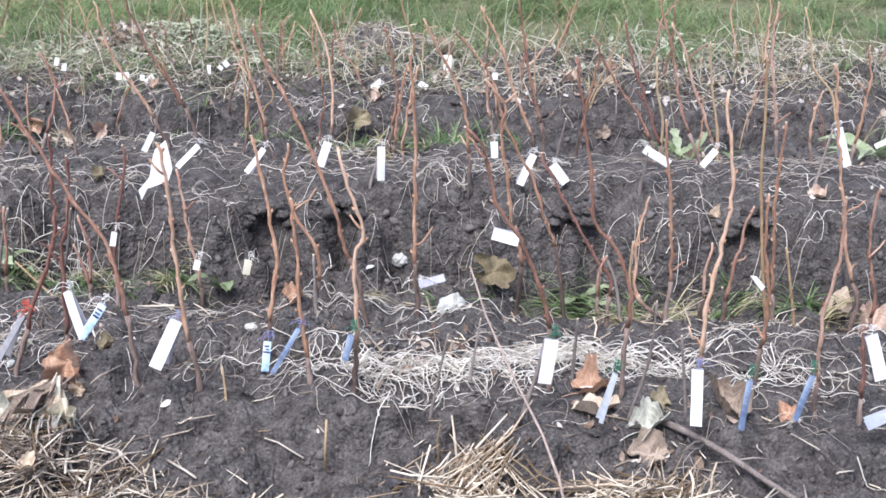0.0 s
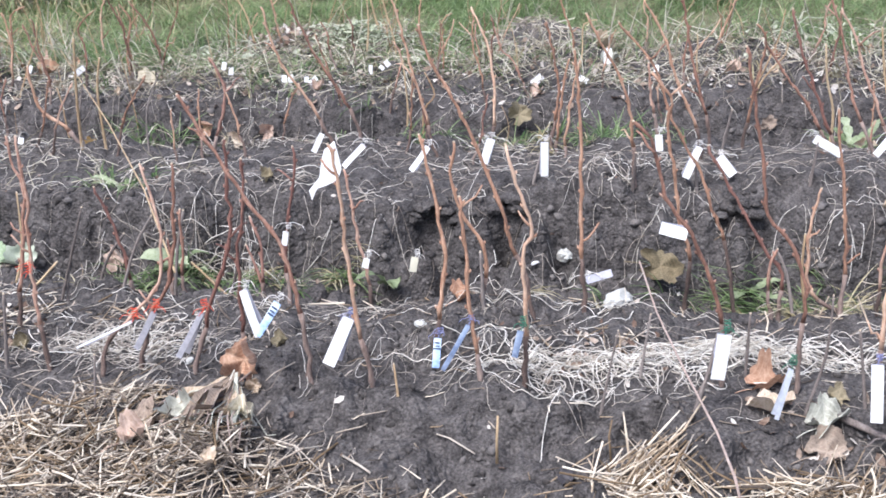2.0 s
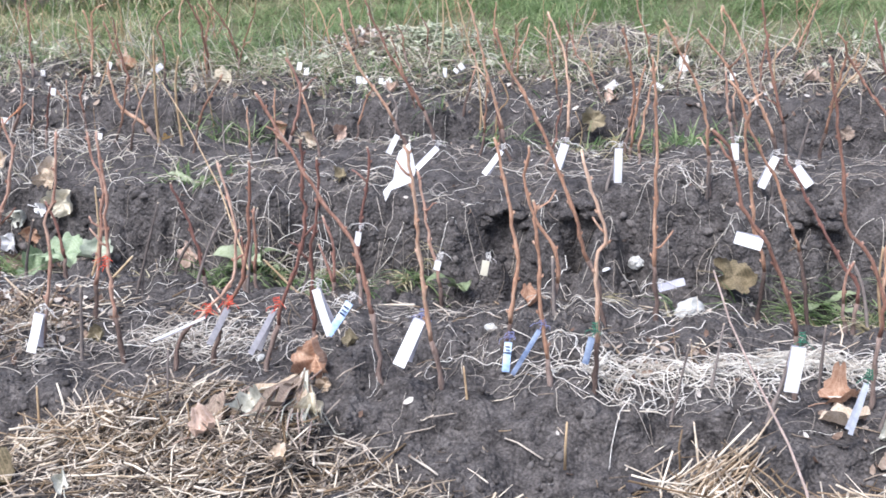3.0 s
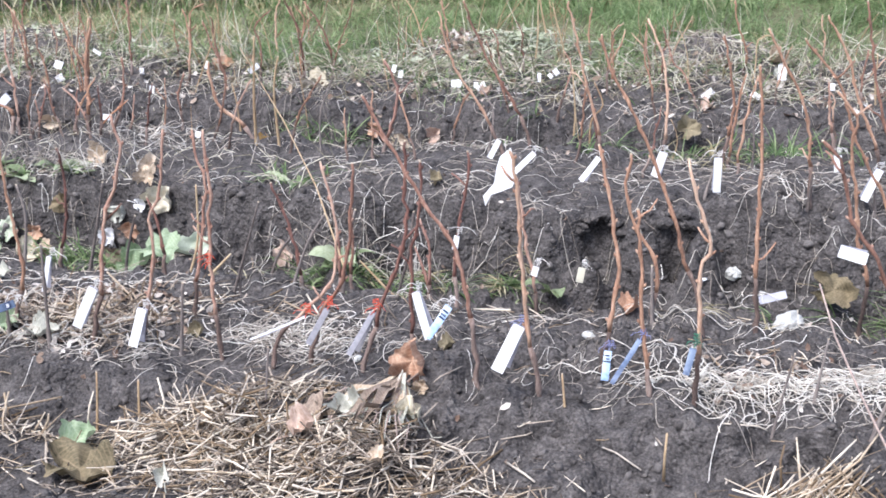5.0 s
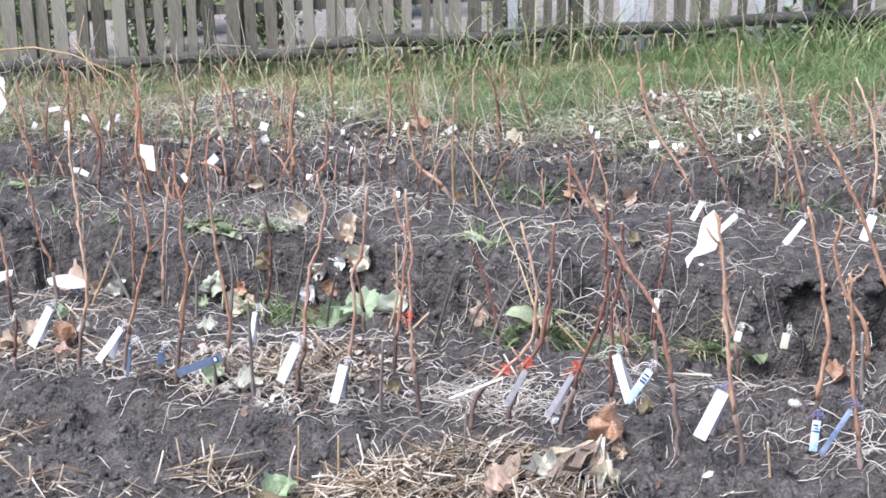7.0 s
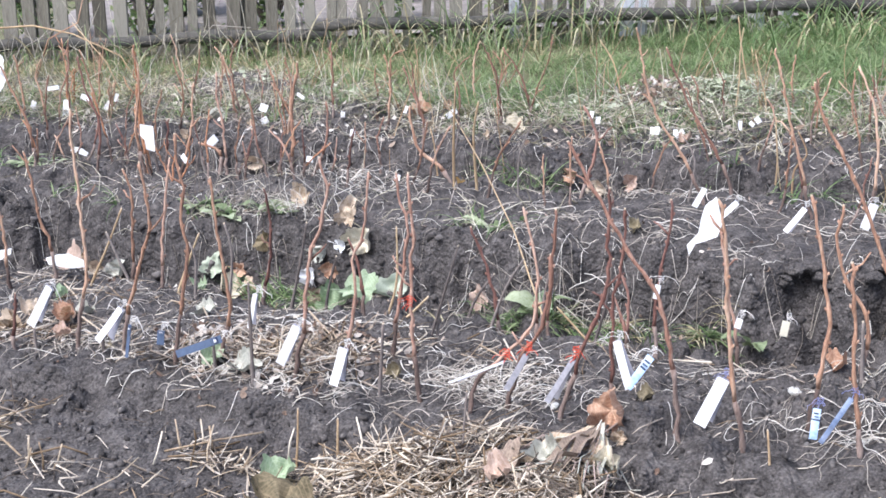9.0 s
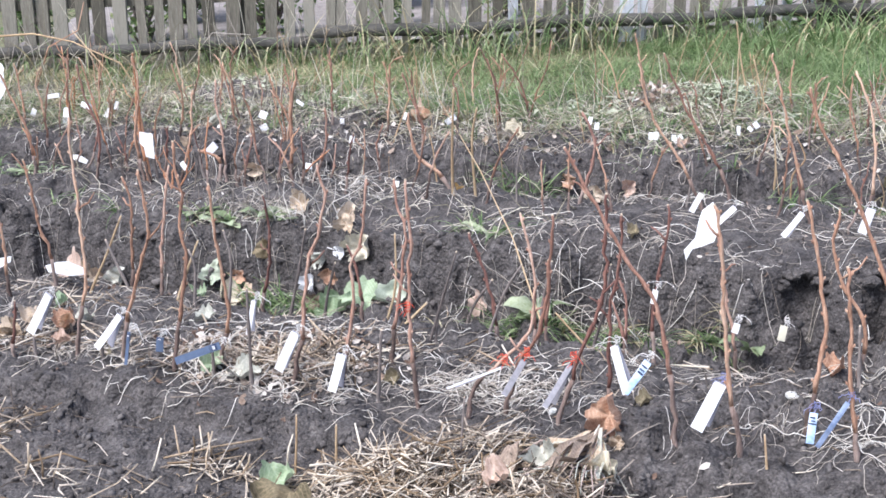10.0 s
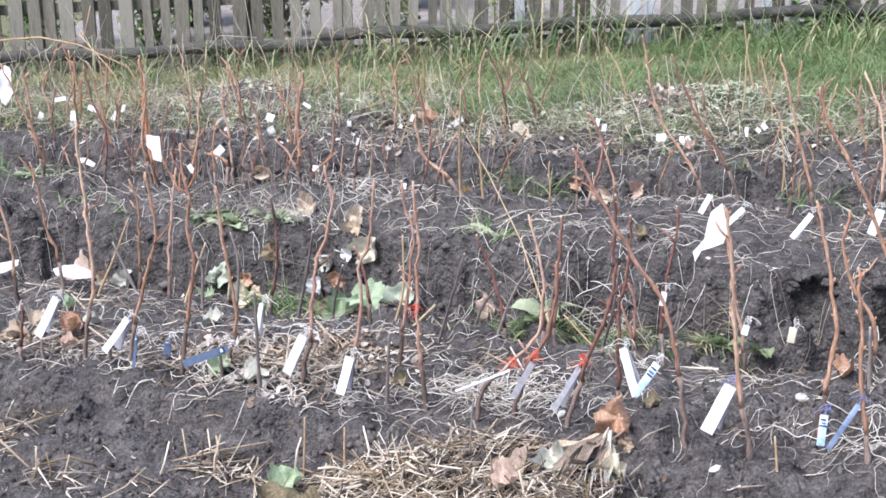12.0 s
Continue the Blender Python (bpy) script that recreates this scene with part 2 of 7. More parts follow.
DEAD = material("bleached_haulm", [(0.14, 0.125, 0.085), (0.29, 0.265, 0.19), (0.43, 0.395, 0.305), (0.62, 0.585, 0.48)], 0.02, 0.85, 0.2, 0.003, random=0.8, island=True, patch=0.25)
ROOT = material("pale_rootlets", [(0.36, 0.32, 0.27), (0.60, 0.56, 0.50), (0.82, 0.79, 0.74)], 0.03, 0.8, 0.3, 0.003, random=0.5, island=True, patch=0.25)
ROOT_OLD = material("brown_rootlets", [(0.17, 0.14, 0.12), (0.33, 0.29, 0.25), (0.52, 0.47, 0.42)], 0.03, 0.85, 0.3, 0.003, random=0.5, island=True, patch=0.25)
GRASS = material("green_grass", [(0.080, 0.140, 0.052), (0.182, 0.270, 0.108), (0.36, 0.43, 0.23)], 0.3, 0.5, 0, 0.02, random=0.5, island=True, sheer=0.42, patch=0.25)
GRASS_DRY = material("bleached_grass", [(0.22, 0.19, 0.10), (0.39, 0.34, 0.20), (0.57, 0.52, 0.36)], 0.3, 0.7, 0, 0.02, random=0.5, island=True, sheer=0.2, patch=0.25)
LEAF_RUST = material("rust_dry_leaf", [(0.22, 0.11, 0.07), (0.43, 0.25, 0.165), (0.60, 0.43, 0.32)], 0.03, 0.8, 0.6, 0.006, sheer=0.15, random=0.15, patch=0.2)
LEAF_BROWN = material("dull_brown_leaf", [(0.13, 0.10, 0.08), (0.26, 0.20, 0.16), (0.40, 0.33, 0.27)], 0.03, 0.85, 0.6, 0.006, sheer=0.1, random=0.2, patch=0.2)
LEAF_TAN = material("tan_dry_leaf", [(0.27, 0.19, 0.12), (0.48, 0.38, 0.28), (0.66, 0.56, 0.46)], 0.03, 0.8, 0.6, 0.006, sheer=0.15, random=0.2, patch=0.2)
LEAF_PINK = material("pinkish_dry_leaf", [(0.31, 0.20, 0.15), (0.51, 0.37, 0.295), (0.68, 0.55, 0.47)], 0.03, 0.8, 0.6, 0.006, sheer=0.15, random=0.2, patch=0.2)
LEAF_SILVER = material("silvery_leaf_underside", [(0.27, 0.27, 0.23), (0.45, 0.45, 0.39), (0.64, 0.63, 0.57)], 0.03, 0.8, 0.6, 0.006, sheer=0.1, random=0.2, patch=0.2)
LEAF_DARK = material("wet_dark_leaf", [(0.030, 0.028, 0.032), (0.070, 0.065, 0.072), (0.12, 0.11, 0.12)], 0.03, 0.6, 0.5, 0.006)
LEAF_YELLOW = material("olive_yellow_leaf", [(0.13, 0.11, 0.065), (0.25, 0.21, 0.135), (0.38, 0.33, 0.23)], 0.03, 0.7, 0.5, 0.006, sheer=0.2, random=0.2)
LEAF_OLIVE = material("brownish_olive_leaf", [(0.07, 0.06, 0.035), (0.17, 0.14, 0.085), (0.30, 0.235, 0.15)], 0.04, 0.8, 0.6, 0.006, sheer=0.12, random=0.15, patch=0.2)
LEAF_OCHRE = material("ochre_leaf", [(0.28, 0.15, 0.045), (0.50, 0.31, 0.11), (0.68, 0.50, 0.27)], 0.03, 0.75, 0.5, 0.006, sheer=0.2, random=0.1, patch=0.2)
LEAF_CREAM = material("cream_dry_leaf", [(0.34, 0.29, 0.20), (0.58, 0.52, 0.40), (0.76, 0.71, 0.60)], 0.03, 0.8, 0.6, 0.006, sheer=0.15, random=0.15, patch=0.2)
LEAF_PALE = material("pale_grey_green_leaf", [(0.24, 0.29, 0.20), (0.40, 0.45, 0.34), (0.55, 0.59, 0.49)], 0.03, 0.7, 0.4, 0.006, sheer=0.2, random=0.2)
LEAF_GREEN = material("pale_green_leaf", [(0.18, 0.26, 0.14), (0.32, 0.41, 0.26), (0.50, 0.57, 0.42)], 0.03, 0.6, 0.4, 0.006, sheer=0.25, random=0.2)
FLAKE = material("leaf_flakes", [(0.14, 0.09, 0.068), (0.30, 0.225, 0.175), (0.45, 0.38, 0.32), (0.62, 0.58, 0.54)], 0.05, 0.85, 0.3, 0.006, random=0.8, island=True, sheer=0.15, patch=0.3)
HAULM = material("pale_green_haulm", [(0.16, 0.19, 0.11), (0.36, 0.40, 0.27), (0.60, 0.62, 0.50)], 0.05, 0.75, 0.2, 0.006, random=0.7, island=True, sheer=0.25, patch=0.3)
WEED = material("weed_green", [(0.15, 0.20, 0.10), (0.30, 0.36, 0.21), (0.49, 0.54, 0.38)], 0.04, 0.6, 0.3, 0.008, sheer=0.3, random=0.3, patch=0.2)
PICKET = material("weathered_grey_board", [(0.085, 0.078, 0.062), (0.19, 0.175, 0.143), (0.32, 0.30, 0.255)], 0.12, 0.9, 0.6, 0.008, random=0.5, stretch=(1, 1, 0.12), patch=0.2)
PICKET_WHITE = material("flaking_whitewashed_board", [(0.26, 0.26, 0.27), (0.50, 0.52, 0.56), (0.68, 0.70, 0.75)], 0.10, 0.9, 0.5, 0.008, random=0.15, stretch=(1, 1, 0.15), patch=0.2)
LOG = material("rotting_log", [(0.030, 0.028, 0.027), (0.075, 0.072, 0.066), (0.15, 0.14, 0.125)], 0.10, 0.95, 0.8, 0.012, stretch=(0.15, 1, 1), patch=0.2)
PLASTER = material("pale_plaster", [(0.27, 0.235, 0.225), (0.38, 0.335, 0.325), (0.47, 0.43, 0.42)], 0.8, 0.9, 0.2, 0.03)
GRAVEL = material("pale_gravel", [(0.12, 0.105, 0.095), (0.24, 0.215, 0.205), (0.38, 0.345, 0.335)], 0.12, 0.95, 0.6, 0.02, patch=0.2)
BOARD = material("dark_house_board", [(0.14, 0.12, 0.11), (0.25, 0.21, 0.19)], 0.4, 0.85, 0.2, 0.02)
BUSH = material("bush_leaf", [(0.09, 0.15, 0.055), (0.18, 0.26, 0.11), (0.32, 0.37, 0.18)], 0.3, 0.6, 0, 0.02, random=0.5, island=True, sheer=0.3)


def turf_over_soil(m):
    """Let turf take over from the bare soil beyond the last bed, along a ragged edge."""
    n, l = m.node_tree.nodes, m.node_tree.links
    ramp = next(k for k in n if k.type == "VALTORGB")
    b = n["Principled BSDF"]
    co, sep, wob = n.new("ShaderNodeTexCoord"), n.new("ShaderNodeSeparateXYZ"), n.new("ShaderNodeTexNoise")
    wob.inputs["Scale"].default_value, wob.inputs["Detail"].default_value = 2.2, 6
    l.new(co.outputs["Object"], sep.inputs[0])
    l.new(co.outputs["Object"], wob.inputs["Vector"])
    add = n.new("ShaderNodeMath")
    add.operation = "MULTIPLY_ADD"
    add.inputs[1].default_value = 2.0
    l.new(wob.outputs["Fac"], add.inputs[0])
    l.new(sep.outputs["Y"], add.inputs[2])
    rng = n.new("ShaderNodeMapRange")
    rng.inputs["From Min"].default_value, rng.inputs["From Max"].default_value = 7.2, 7.7
    l.new(add.outputs[0], rng.inputs["Value"])
    turf = n.new("ShaderNodeValToRGB")
    turf.color_ramp.elements[0].position, turf.color_ramp.elements[0].color = 0.35, (0.09, 0.095, 0.05, 1)
    turf.color_ramp.elements[1].position, turf.color_ramp.elements[1].color = 0.65, (0.23, 0.225, 0.13, 1)
    l.new(ramp.inputs[0].links[0].from_socket, turf.inputs[0])
    mixer = n.new("ShaderNodeMix")
    mixer.data_type = "RGBA"
    l.new(rng.outputs[0], mixer.inputs[0])
    l.new(ramp.outputs[0], mixer.inputs[6])
    l.new(turf.outputs[0], mixer.inputs[7])
    l.new(mixer.outputs[2], b.inputs["Base Color"])


def crumbly(m):
    """Angular crumbs of two sizes in the relief of the soil."""
    n, l = m.node_tree.nodes, m.node_tree.links
    bump = next(k for k in n if k.type == "BUMP")
    co, warp = n.new("ShaderNodeTexCoord"), n.new("ShaderNodeTexNoise")
    warp.inputs["Scale"].default_value, warp.inputs["Detail"].default_value = 60, 3
    l.new(co.outputs["Object"], warp.inputs["Vector"])
    shift = n.new("ShaderNodeVectorMath")
    shift.operation = "MULTIPLY_ADD"
    shift.inputs[1].default_value = (0.02, 0.02, 0.02)
    l.new(warp.outputs["Color"], shift.inputs[0])
    l.new(co.outputs["Object"], shift.inputs[2])
    last = bump.inputs["Height"].links[0].from_socket
    for size, share in ((0.030, 1.6), (0.012, 0.9)):
        v, ma = n.new("ShaderNodeTexVoronoi"), n.new("ShaderNodeMath")
        v.inputs["Scale"].default_value = 1 / size
        l.new(shift.outputs[0], v.inputs["Vector"])
        ma.operation = "MULTIPLY_ADD"
        ma.inputs[1].default_value = -share
        l.new(v.outputs["Distance"], ma.inputs[0])
        l.new(last, ma.inputs[2])
        last = ma.outputs[0]
    l.new(last, bump.inputs["Height"])
    bump.inputs["Distance"].default_value = 0.014


def veined(m):
    """Paler ribs running out from the middle of a leaf to its lobes."""
    n, l = m.node_tree.nodes, m.node_tree.links

    def calc(op, a, b=0.0):
        q = n.new("ShaderNodeMath")
        q.operation = op
        for i, v in enumerate((a, b)):
            if isinstance(v, float):
                q.inputs[i].default_value = v
            else:
                l.new(v, q.inputs[i])
        return q.outputs[0]

    co, sep = n.new("ShaderNodeTexCoord"), n.new("ShaderNodeSeparateXYZ")
    l.new(co.outputs["Object"], sep.inputs[0])
    x, y = sep.outputs["X"], sep.outputs["Y"]
    ang, far = calc("ARCTAN2", y, x), calc("SQRT", calc("ADD", calc("MULTIPLY", x, x), calc("MULTIPLY", y, y)))
    main = calc("MULTIPLY", calc("ABSOLUTE", calc("SINE", calc("MULTIPLY", ang, 2.5))), calc("MULTIPLY", far, 0.4))
    side = calc("MULTIPLY", calc("ABSOLUTE", calc("SINE", calc("ADD", calc("MULTIPLY", far, 330.0), calc("MULTIPLY", main, 260.0)))), 0.0022)
    line = calc("MINIMUM", main, calc("ADD", side, 0.0004))
    rng_node = n.new("ShaderNodeMapRange")
    rng_node.inputs["From Min"].default_value, rng_node.inputs["From Max"].default_value = 0.0005, 0.0016
    rng_node.inputs["To Min"].default_value, rng_node.inputs["To Max"].default_value = 0.45, 0.0
    l.new(line, rng_node.inputs["Value"])
    ramp = next(k for k in n if k.type == "VALTORGB")
    pale = ramp.color_ramp.elements[len(ramp.color_ramp.elements) - 1].color
    mixer = n.new("ShaderNodeMix")
    mixer.data_type = "RGBA"
    mixer.inputs[7].default_value = tuple(min(0.85, 1.15 * c) for c in pale[:3]) + (1,)
    l.new(rng_node.outputs[0], mixer.inputs[0])
    l.new(ramp.outputs[0], mixer.inputs[6])
    l.new(mixer.outputs[2], n["Principled BSDF"].inputs["Base Color"])


for leaf_kind in (LEAF_RUST, LEAF_BROWN, LEAF_TAN, LEAF_PINK, LEAF_SILVER, LEAF_YELLOW, LEAF_OLIVE, LEAF_CREAM, LEAF_PALE, LEAF_GREEN):
    veined(leaf_kind)
crumbly(SOIL)
turf_over_soil(SOIL)


# ---------------------------------------------------------------- mesh tools
rng = random.Random(11)


class Shape:
    """Vertices and faces gathered for one mesh."""

    def __init__(self):
        self.v, self.f = [], []

    def add(self, verts, faces):
        k = len(self.v)
        self.v.extend(tuple(p) for p in verts)
        self.f.extend(tuple(i + k for i in face) for face in faces)
        return self

    def tube(self, pts, radii, sides=6, cap=True):
        pts = [Vector(p) for p in pts]
        k, rings = len(self.v), len(pts)
        side = None
        for i, p in enumerate(pts):
            d = (pts[min(i + 1, rings - 1)] - pts[max(i - 1, 0)]).normalized()
            if side is None:
                side = d.cross(Vector((0.31, 0.95, 0.11))).normalized()
            side = (side - d * side.dot(d)).normalized()
            up = d.cross(side)
            r = radii[i] if hasattr(radii, "__len__") else radii
            for j in range(sides):
                a = 2 * math.pi * j / sides
                self.v.append(tuple(p + side * (r * math.cos(a)) + up * (r * math.sin(a))))
        for i in range(rings - 1):
            for j in range(sides):
                a, b = k + i * sides + j, k + i * sides + (j + 1) % sides
                self.f.append((a, b, b + sides, a + sides))
        if cap:
            self.f.append(tuple(k + j for j in reversed(range(sides))))
            self.f.append(tuple(k + (rings - 1) * sides + j for j in range(sides)))
        return self

    def box(self, cx, cy, cz, sx, sy, sz):
        c = [(cx + sx / 2 * i, cy + sy / 2 * j, cz + sz / 2 * k) for i in (-1, 1) for j in (-1, 1) for k in (-1, 1)]
        return self.add(c, [(0, 1, 3, 2), (4, 6, 7, 5), (0, 4, 5, 1), (2, 3, 7, 6), (0, 2, 6, 4), (1, 5, 7, 3)])

    def sheet(self, grid):
        """A grid of points, rows of equal length."""
        rows, cols = len(grid), len(grid[0])
        return self.add([p for r in grid for p in r], [(i * cols + j, i * cols + j + 1, (i + 1) * cols + j + 1, (i + 1) * cols + j)
                                                       for i in range(rows - 1) for j in range(cols - 1)])

    def mesh(self, name, mat, smooth=True):
        me = bpy.data.meshes.new(name)
        me.from_pydata(self.v, [], self.f)
        me.materials.append(mat)
        me.polygons.foreach_set("use_smooth", [smooth] * len(me.polygons))
        me.update()
        return me


def part(name, shape, mat, parent, label="", smooth=True):
    ob = new(name, shape.mesh(name, mat, smooth))
    ob.parent = parent
    return tagged(ob, label)


def thing(name, x, y, z, label, category, group="", turn=0.0):
    ob = new(name)
    ob.empty_display_size = 0.02
    ob.matrix_world = pose(x, y, z, 0, 0, turn)
    return tagged(ob, label, category, group)


def stuff(name, shape, mat, label, category, smooth=True):
    return tagged(new(name, shape.mesh(name, mat, smooth)), label, category, kind="stuff")


def wander(start, heading, length, step, turn, lift=0.004, drop=0.0):
    """A thin root or stalk lying along the ground."""
    x, y = start
    pts, a, bend = [], heading, 0.0
    for i in range(max(2, int(length / step))):
        pts.append((x, y))
        bend = bend * 0.6 + rng.gauss(0, turn)
        a += bend
        x, y = x + math.cos(a) * step, y + math.sin(a) * step
    xs, ys = [p[0] for p in pts], [p[1] for p in pts]
    zs = [ground_at(a, b) for a, b in pts]
    k = len(pts)
    arch = rng.uniform(0, drop)
    return [(xs[i], ys[i], zs[i] + lift + arch * math.sin(math.pi * i / (k - 1))) for i in range(k)]


# ---------------------------------------------------------------- the ground, one sheet out to the horizon
nx, ny = len(gx), len(gy)
ground_mesh = bpy.data.meshes.new("ground")
cells = (np.arange(ny - 1)[:, None] * nx + np.arange(nx - 1)[None, :]).ravel()
ground_mesh.from_pydata(np.stack([GX.ravel(), GY.ravel(), GZ.ravel()], 1).tolist(), [], np.stack([cells, cells + 1, cells + nx + 1, cells + nx], 1).tolist())
ground_mesh.materials.append(SOIL)
ground_mesh.polygons.foreach_set("use_smooth", [True] * len(ground_mesh.polygons))
tagged(new("ground", ground_mesh), "dug black soil in ridged nursery beds with turf beyond", "ground", kind="structure")


def soil_crumbs():
    s = Shape()
    ico_v = [(0, 0, 1), (0.9, 0, 0.3), (0.28, 0.86, 0.3), (-0.73, 0.53, 0.3), (-0.73, -0.53, 0.3), (0.28, -0.86, 0.3), (0.5, 0.5, -0.6), (-0.5, 0.5, -0.6), (-0.5, -0.5, -0.6), (0.5, -0.5, -0.6)]
    ico_f = [(0, 1, 2), (0, 2, 3), (0, 3, 4), (0, 4, 5), (0, 5, 1), (1, 6, 2), (2, 6, 7), (2, 7, 3), (3, 7, 8), (3, 8, 4), (4, 8, 9), (4, 9, 5), (5, 9, 1), (1, 9, 6), (6, 9, 8, 7)]
    xs = [rng.uniform(-3.3, 1.5) for i in range(21000)]
    ys = [rng.uniform(2.05, 3.05) if i < 8000 else 2.0 + 2.7 * rng.random() if i % 5 else rng.uniform(4.8, 6.2) for i in range(21000)]
    zs = height(np.array(xs), np.array(ys))
    for x, y, z in zip(xs, ys, zs):
        r = 0.0025 + 0.013 * rng.random() ** 5
        m = Matrix.LocRotScale((x, y, z + r * 0.15), Euler([rng.uniform(0, 6) for i in range(3)]), (r, r * rng.uniform(0.6, 1), r * rng.uniform(0.45, 0.8)))
        s.add([m @ (Vector(v) * rng.uniform(0.6, 1.3)) for v in ico_v], ico_f)
    # blocky lumps broken from the two banks
    for k in range(1300):
        x = rng.uniform(-3.4, 1.6)
        y = rng.gauss(3.66, 0.10) - 0.05 * x if k % 3 else rng.gauss(5.14, 0.09)
        r = 0.005 + 0.017 * rng.random() ** 3
        m = Matrix.LocRotScale((x, y, ground_at(x, y) - r * 0.15), Euler([rng.uniform(-0.5, 0.5), rng.uniform(-0.5, 0.5), rng.uniform(0, 6)]), (r * rng.uniform(0.9, 1.5), r, r * rng.uniform(0.5, 0.9)))
        s.add([m @ (Vector(v) * rng.uniform(0.6, 1.3)) for v in ico_v], ico_f)
    stuff("soil_crumbs", s, CLOD, "loose dark crumbs and clods of garden soil", "soil")


soil_crumbs()


def overhangs():
    """Crusts of soil left hanging over the hollows in the bank."""
    s = Shape()
    for hx, hy, wide, n in ((-0.52, 3.79, 0.06, 13), (-0.29, 3.76, 0.045, 9), (0.37, 3.76, 0.05, 8), (0.88, 3.69, 0.05, 7)):
        for k in range(n):
            f = (k + 0.5) / n * 2 - 1
            x, y = hx + wide * 1.15 * f, hy + 0.03 * (1 - f * f) + rng.gauss(0, 0.008)
            side = max(ground_at(x, hy + 0.12), ground_at(hx - wide * 1.5, hy), ground_at(hx + wide * 1.5, hy))
            r = rng.uniform(0.012, 0.024)
            m = Matrix.LocRotScale((x, y - 0.02 * rng.random(), side - 0.030 - 0.045 * f * f + rng.gauss(0, 0.006)), Euler([rng.uniform(-0.4, 0.4), rng.uniform(-0.4, 0.4), rng.uniform(0, 6)]), (r * 1.3, r * 1.5, r * 0.75))
            bm = bmesh.new()
            bmesh.ops.create_icosphere(bm, subdivisions=2, radius=1)
            seed = rng.uniform(0, 50)
            vs = [m @ (v.co * (1 + 0.55 * noise.noise(v.co * 1.6 + Vector((seed, 0, 0))) + 0.2 * noise.noise(v.co * 4 + Vector((0, seed, 0))))) for v in bm.verts]
            bm.verts.index_update()
            s.add(vs, [[v.index for v in f.verts] for f in bm.faces])
            bm.free()
    stuff("soil_crust", s, SOIL, "crust of dark soil overhanging hollows in the bank", "soil")


overhangs()


# ---------------------------------------------------------------- picket fence behind the grass
FENCE_SLANT = math.degrees(math.atan(0.39))


def fence_line(s):
    """A place s metres along the fence."""
    x = -7.0 + s * math.cos(math.radians(FENCE_SLANT))
    return x, 9.11 + 0.39 * x


def picket_fence():
    f = thing("fence", -3.0, 9.11 - 0.39 * 3.0, ground_at(-3.0, 7.94), "weathered grey wooden picket fence at the grass edge", "fence", turn=FENCE_SLANT)
    s, i = 0.0, 0
    while s < 9.5:
        w = rng.uniform(0.056, 0.088) if s < 6.3 else rng.uniform(0.08, 0.13)
        x, y = fence_line(s)
        z = ground_at(x, y)
        h = 1.25 + rng.uniform(-0.04, 0.04)
        p = Shape()
        t = 0.011
        p.add([(a * w / 2, b * t, c) for b in (-1, 1) for a, c in ((-0.95 * rng.uniform(0.9, 1.05), 0.03 * rng.random()), (0.97, 0.03), (rng.uniform(0.9, 1.05), 0.35), (1.0, h - 0.06), (0.0, h), (-1.0, h - 0.06), (-rng.uniform(0.88, 1.05), 0.4))],
              [(0, 1, 2, 3, 4, 5, 6), (13, 12, 11, 10, 9, 8, 7)] + [(j, j + 7, (j + 1) % 7 + 7, (j + 1) % 7) for j in range(7)])
        ob = part("picket", p, PICKET_WHITE if i in (40, 47, 48, 55, 57, 58, 66, 67) else PICKET, f, smooth=False)
        ob.matrix_world = pose(x, y, z, rng.uniform(-2, 2), rng.uniform(-1.6, 1.6), FENCE_SLANT + rng.uniform(-4, 4))
        s += w + (rng.choice((0.012, 0.028, 0.040, 0.052, 0.062)) if s < 6.3 else rng.choice((0.006, 0.012, 0.03)))
        i += 1
    for zz in (0.38, 1.0):
        r = Shape()
        a, b = fence_line(0), fence_line(9.5)
        r.box(0, 0, 0, 10.0, 0.035, 0.06)
        ob = part("rail", r, PICKET, f, smooth=False)
        ob.matrix_world = pose((a[0] + b[0]) / 2, (a[1] + b[1]) / 2 + 0.035, zz - 0.1, 0, -2.2, FENCE_SLANT)
    for k in range(5):
        x, y = fence_line(0.6 + 2.1 * k)
        ob = part("post", Shape().box(0, 0, 0.6, 0.09, 0.09, 1.3), PICKET, f, smooth=False)
        ob.matrix_world = pose(x, y + 0.10, ground_at(x, y), 0, 0, FENCE_SLANT)
    # old poles lying along the foot of the pickets
    for s0, s1, r, lift in ((0.0, 3.3, 0.040, 0.085), (3.2, 6.9, 0.038, 0.125)):
        pts = []
        for k in range(15):
            x, y = fence_line(s0 + (s1 - s0) * k / 14)
            pts.append((x + 0.02, y - 0.075, ground_at(x, y) + lift + 0.05 + 0.012 * math.sin(k * 1.3)))
        tagged(new("pole", Shape().tube(pts, [r * rng.uniform(0.9, 1.1) for p in pts], 9).mesh("pole", LOG)), "rotting dark pole lying along the foot of the fence", "pole")


picket_fence()


# ---------------------------------------------------------------- beyond the fence
def lane():
    g = []
    for i in range(9):
        row = []
        for j in range(25):
            s, d = 0.9 + 9.2 * j / 24, 0.55 + 3.0 * i / 8
            x, y = fence_line(s)
            x, y = x - 0.363 * d, y + 0.932 * d
            row.append((x, y, ground_at(x, y) + 0.03))
        g.append(row)
    tagged(new("road", Shape().sheet(g).mesh("road", GRAVEL)), "pale gravel lane beyond the fence", "road", kind="structure")


lane()


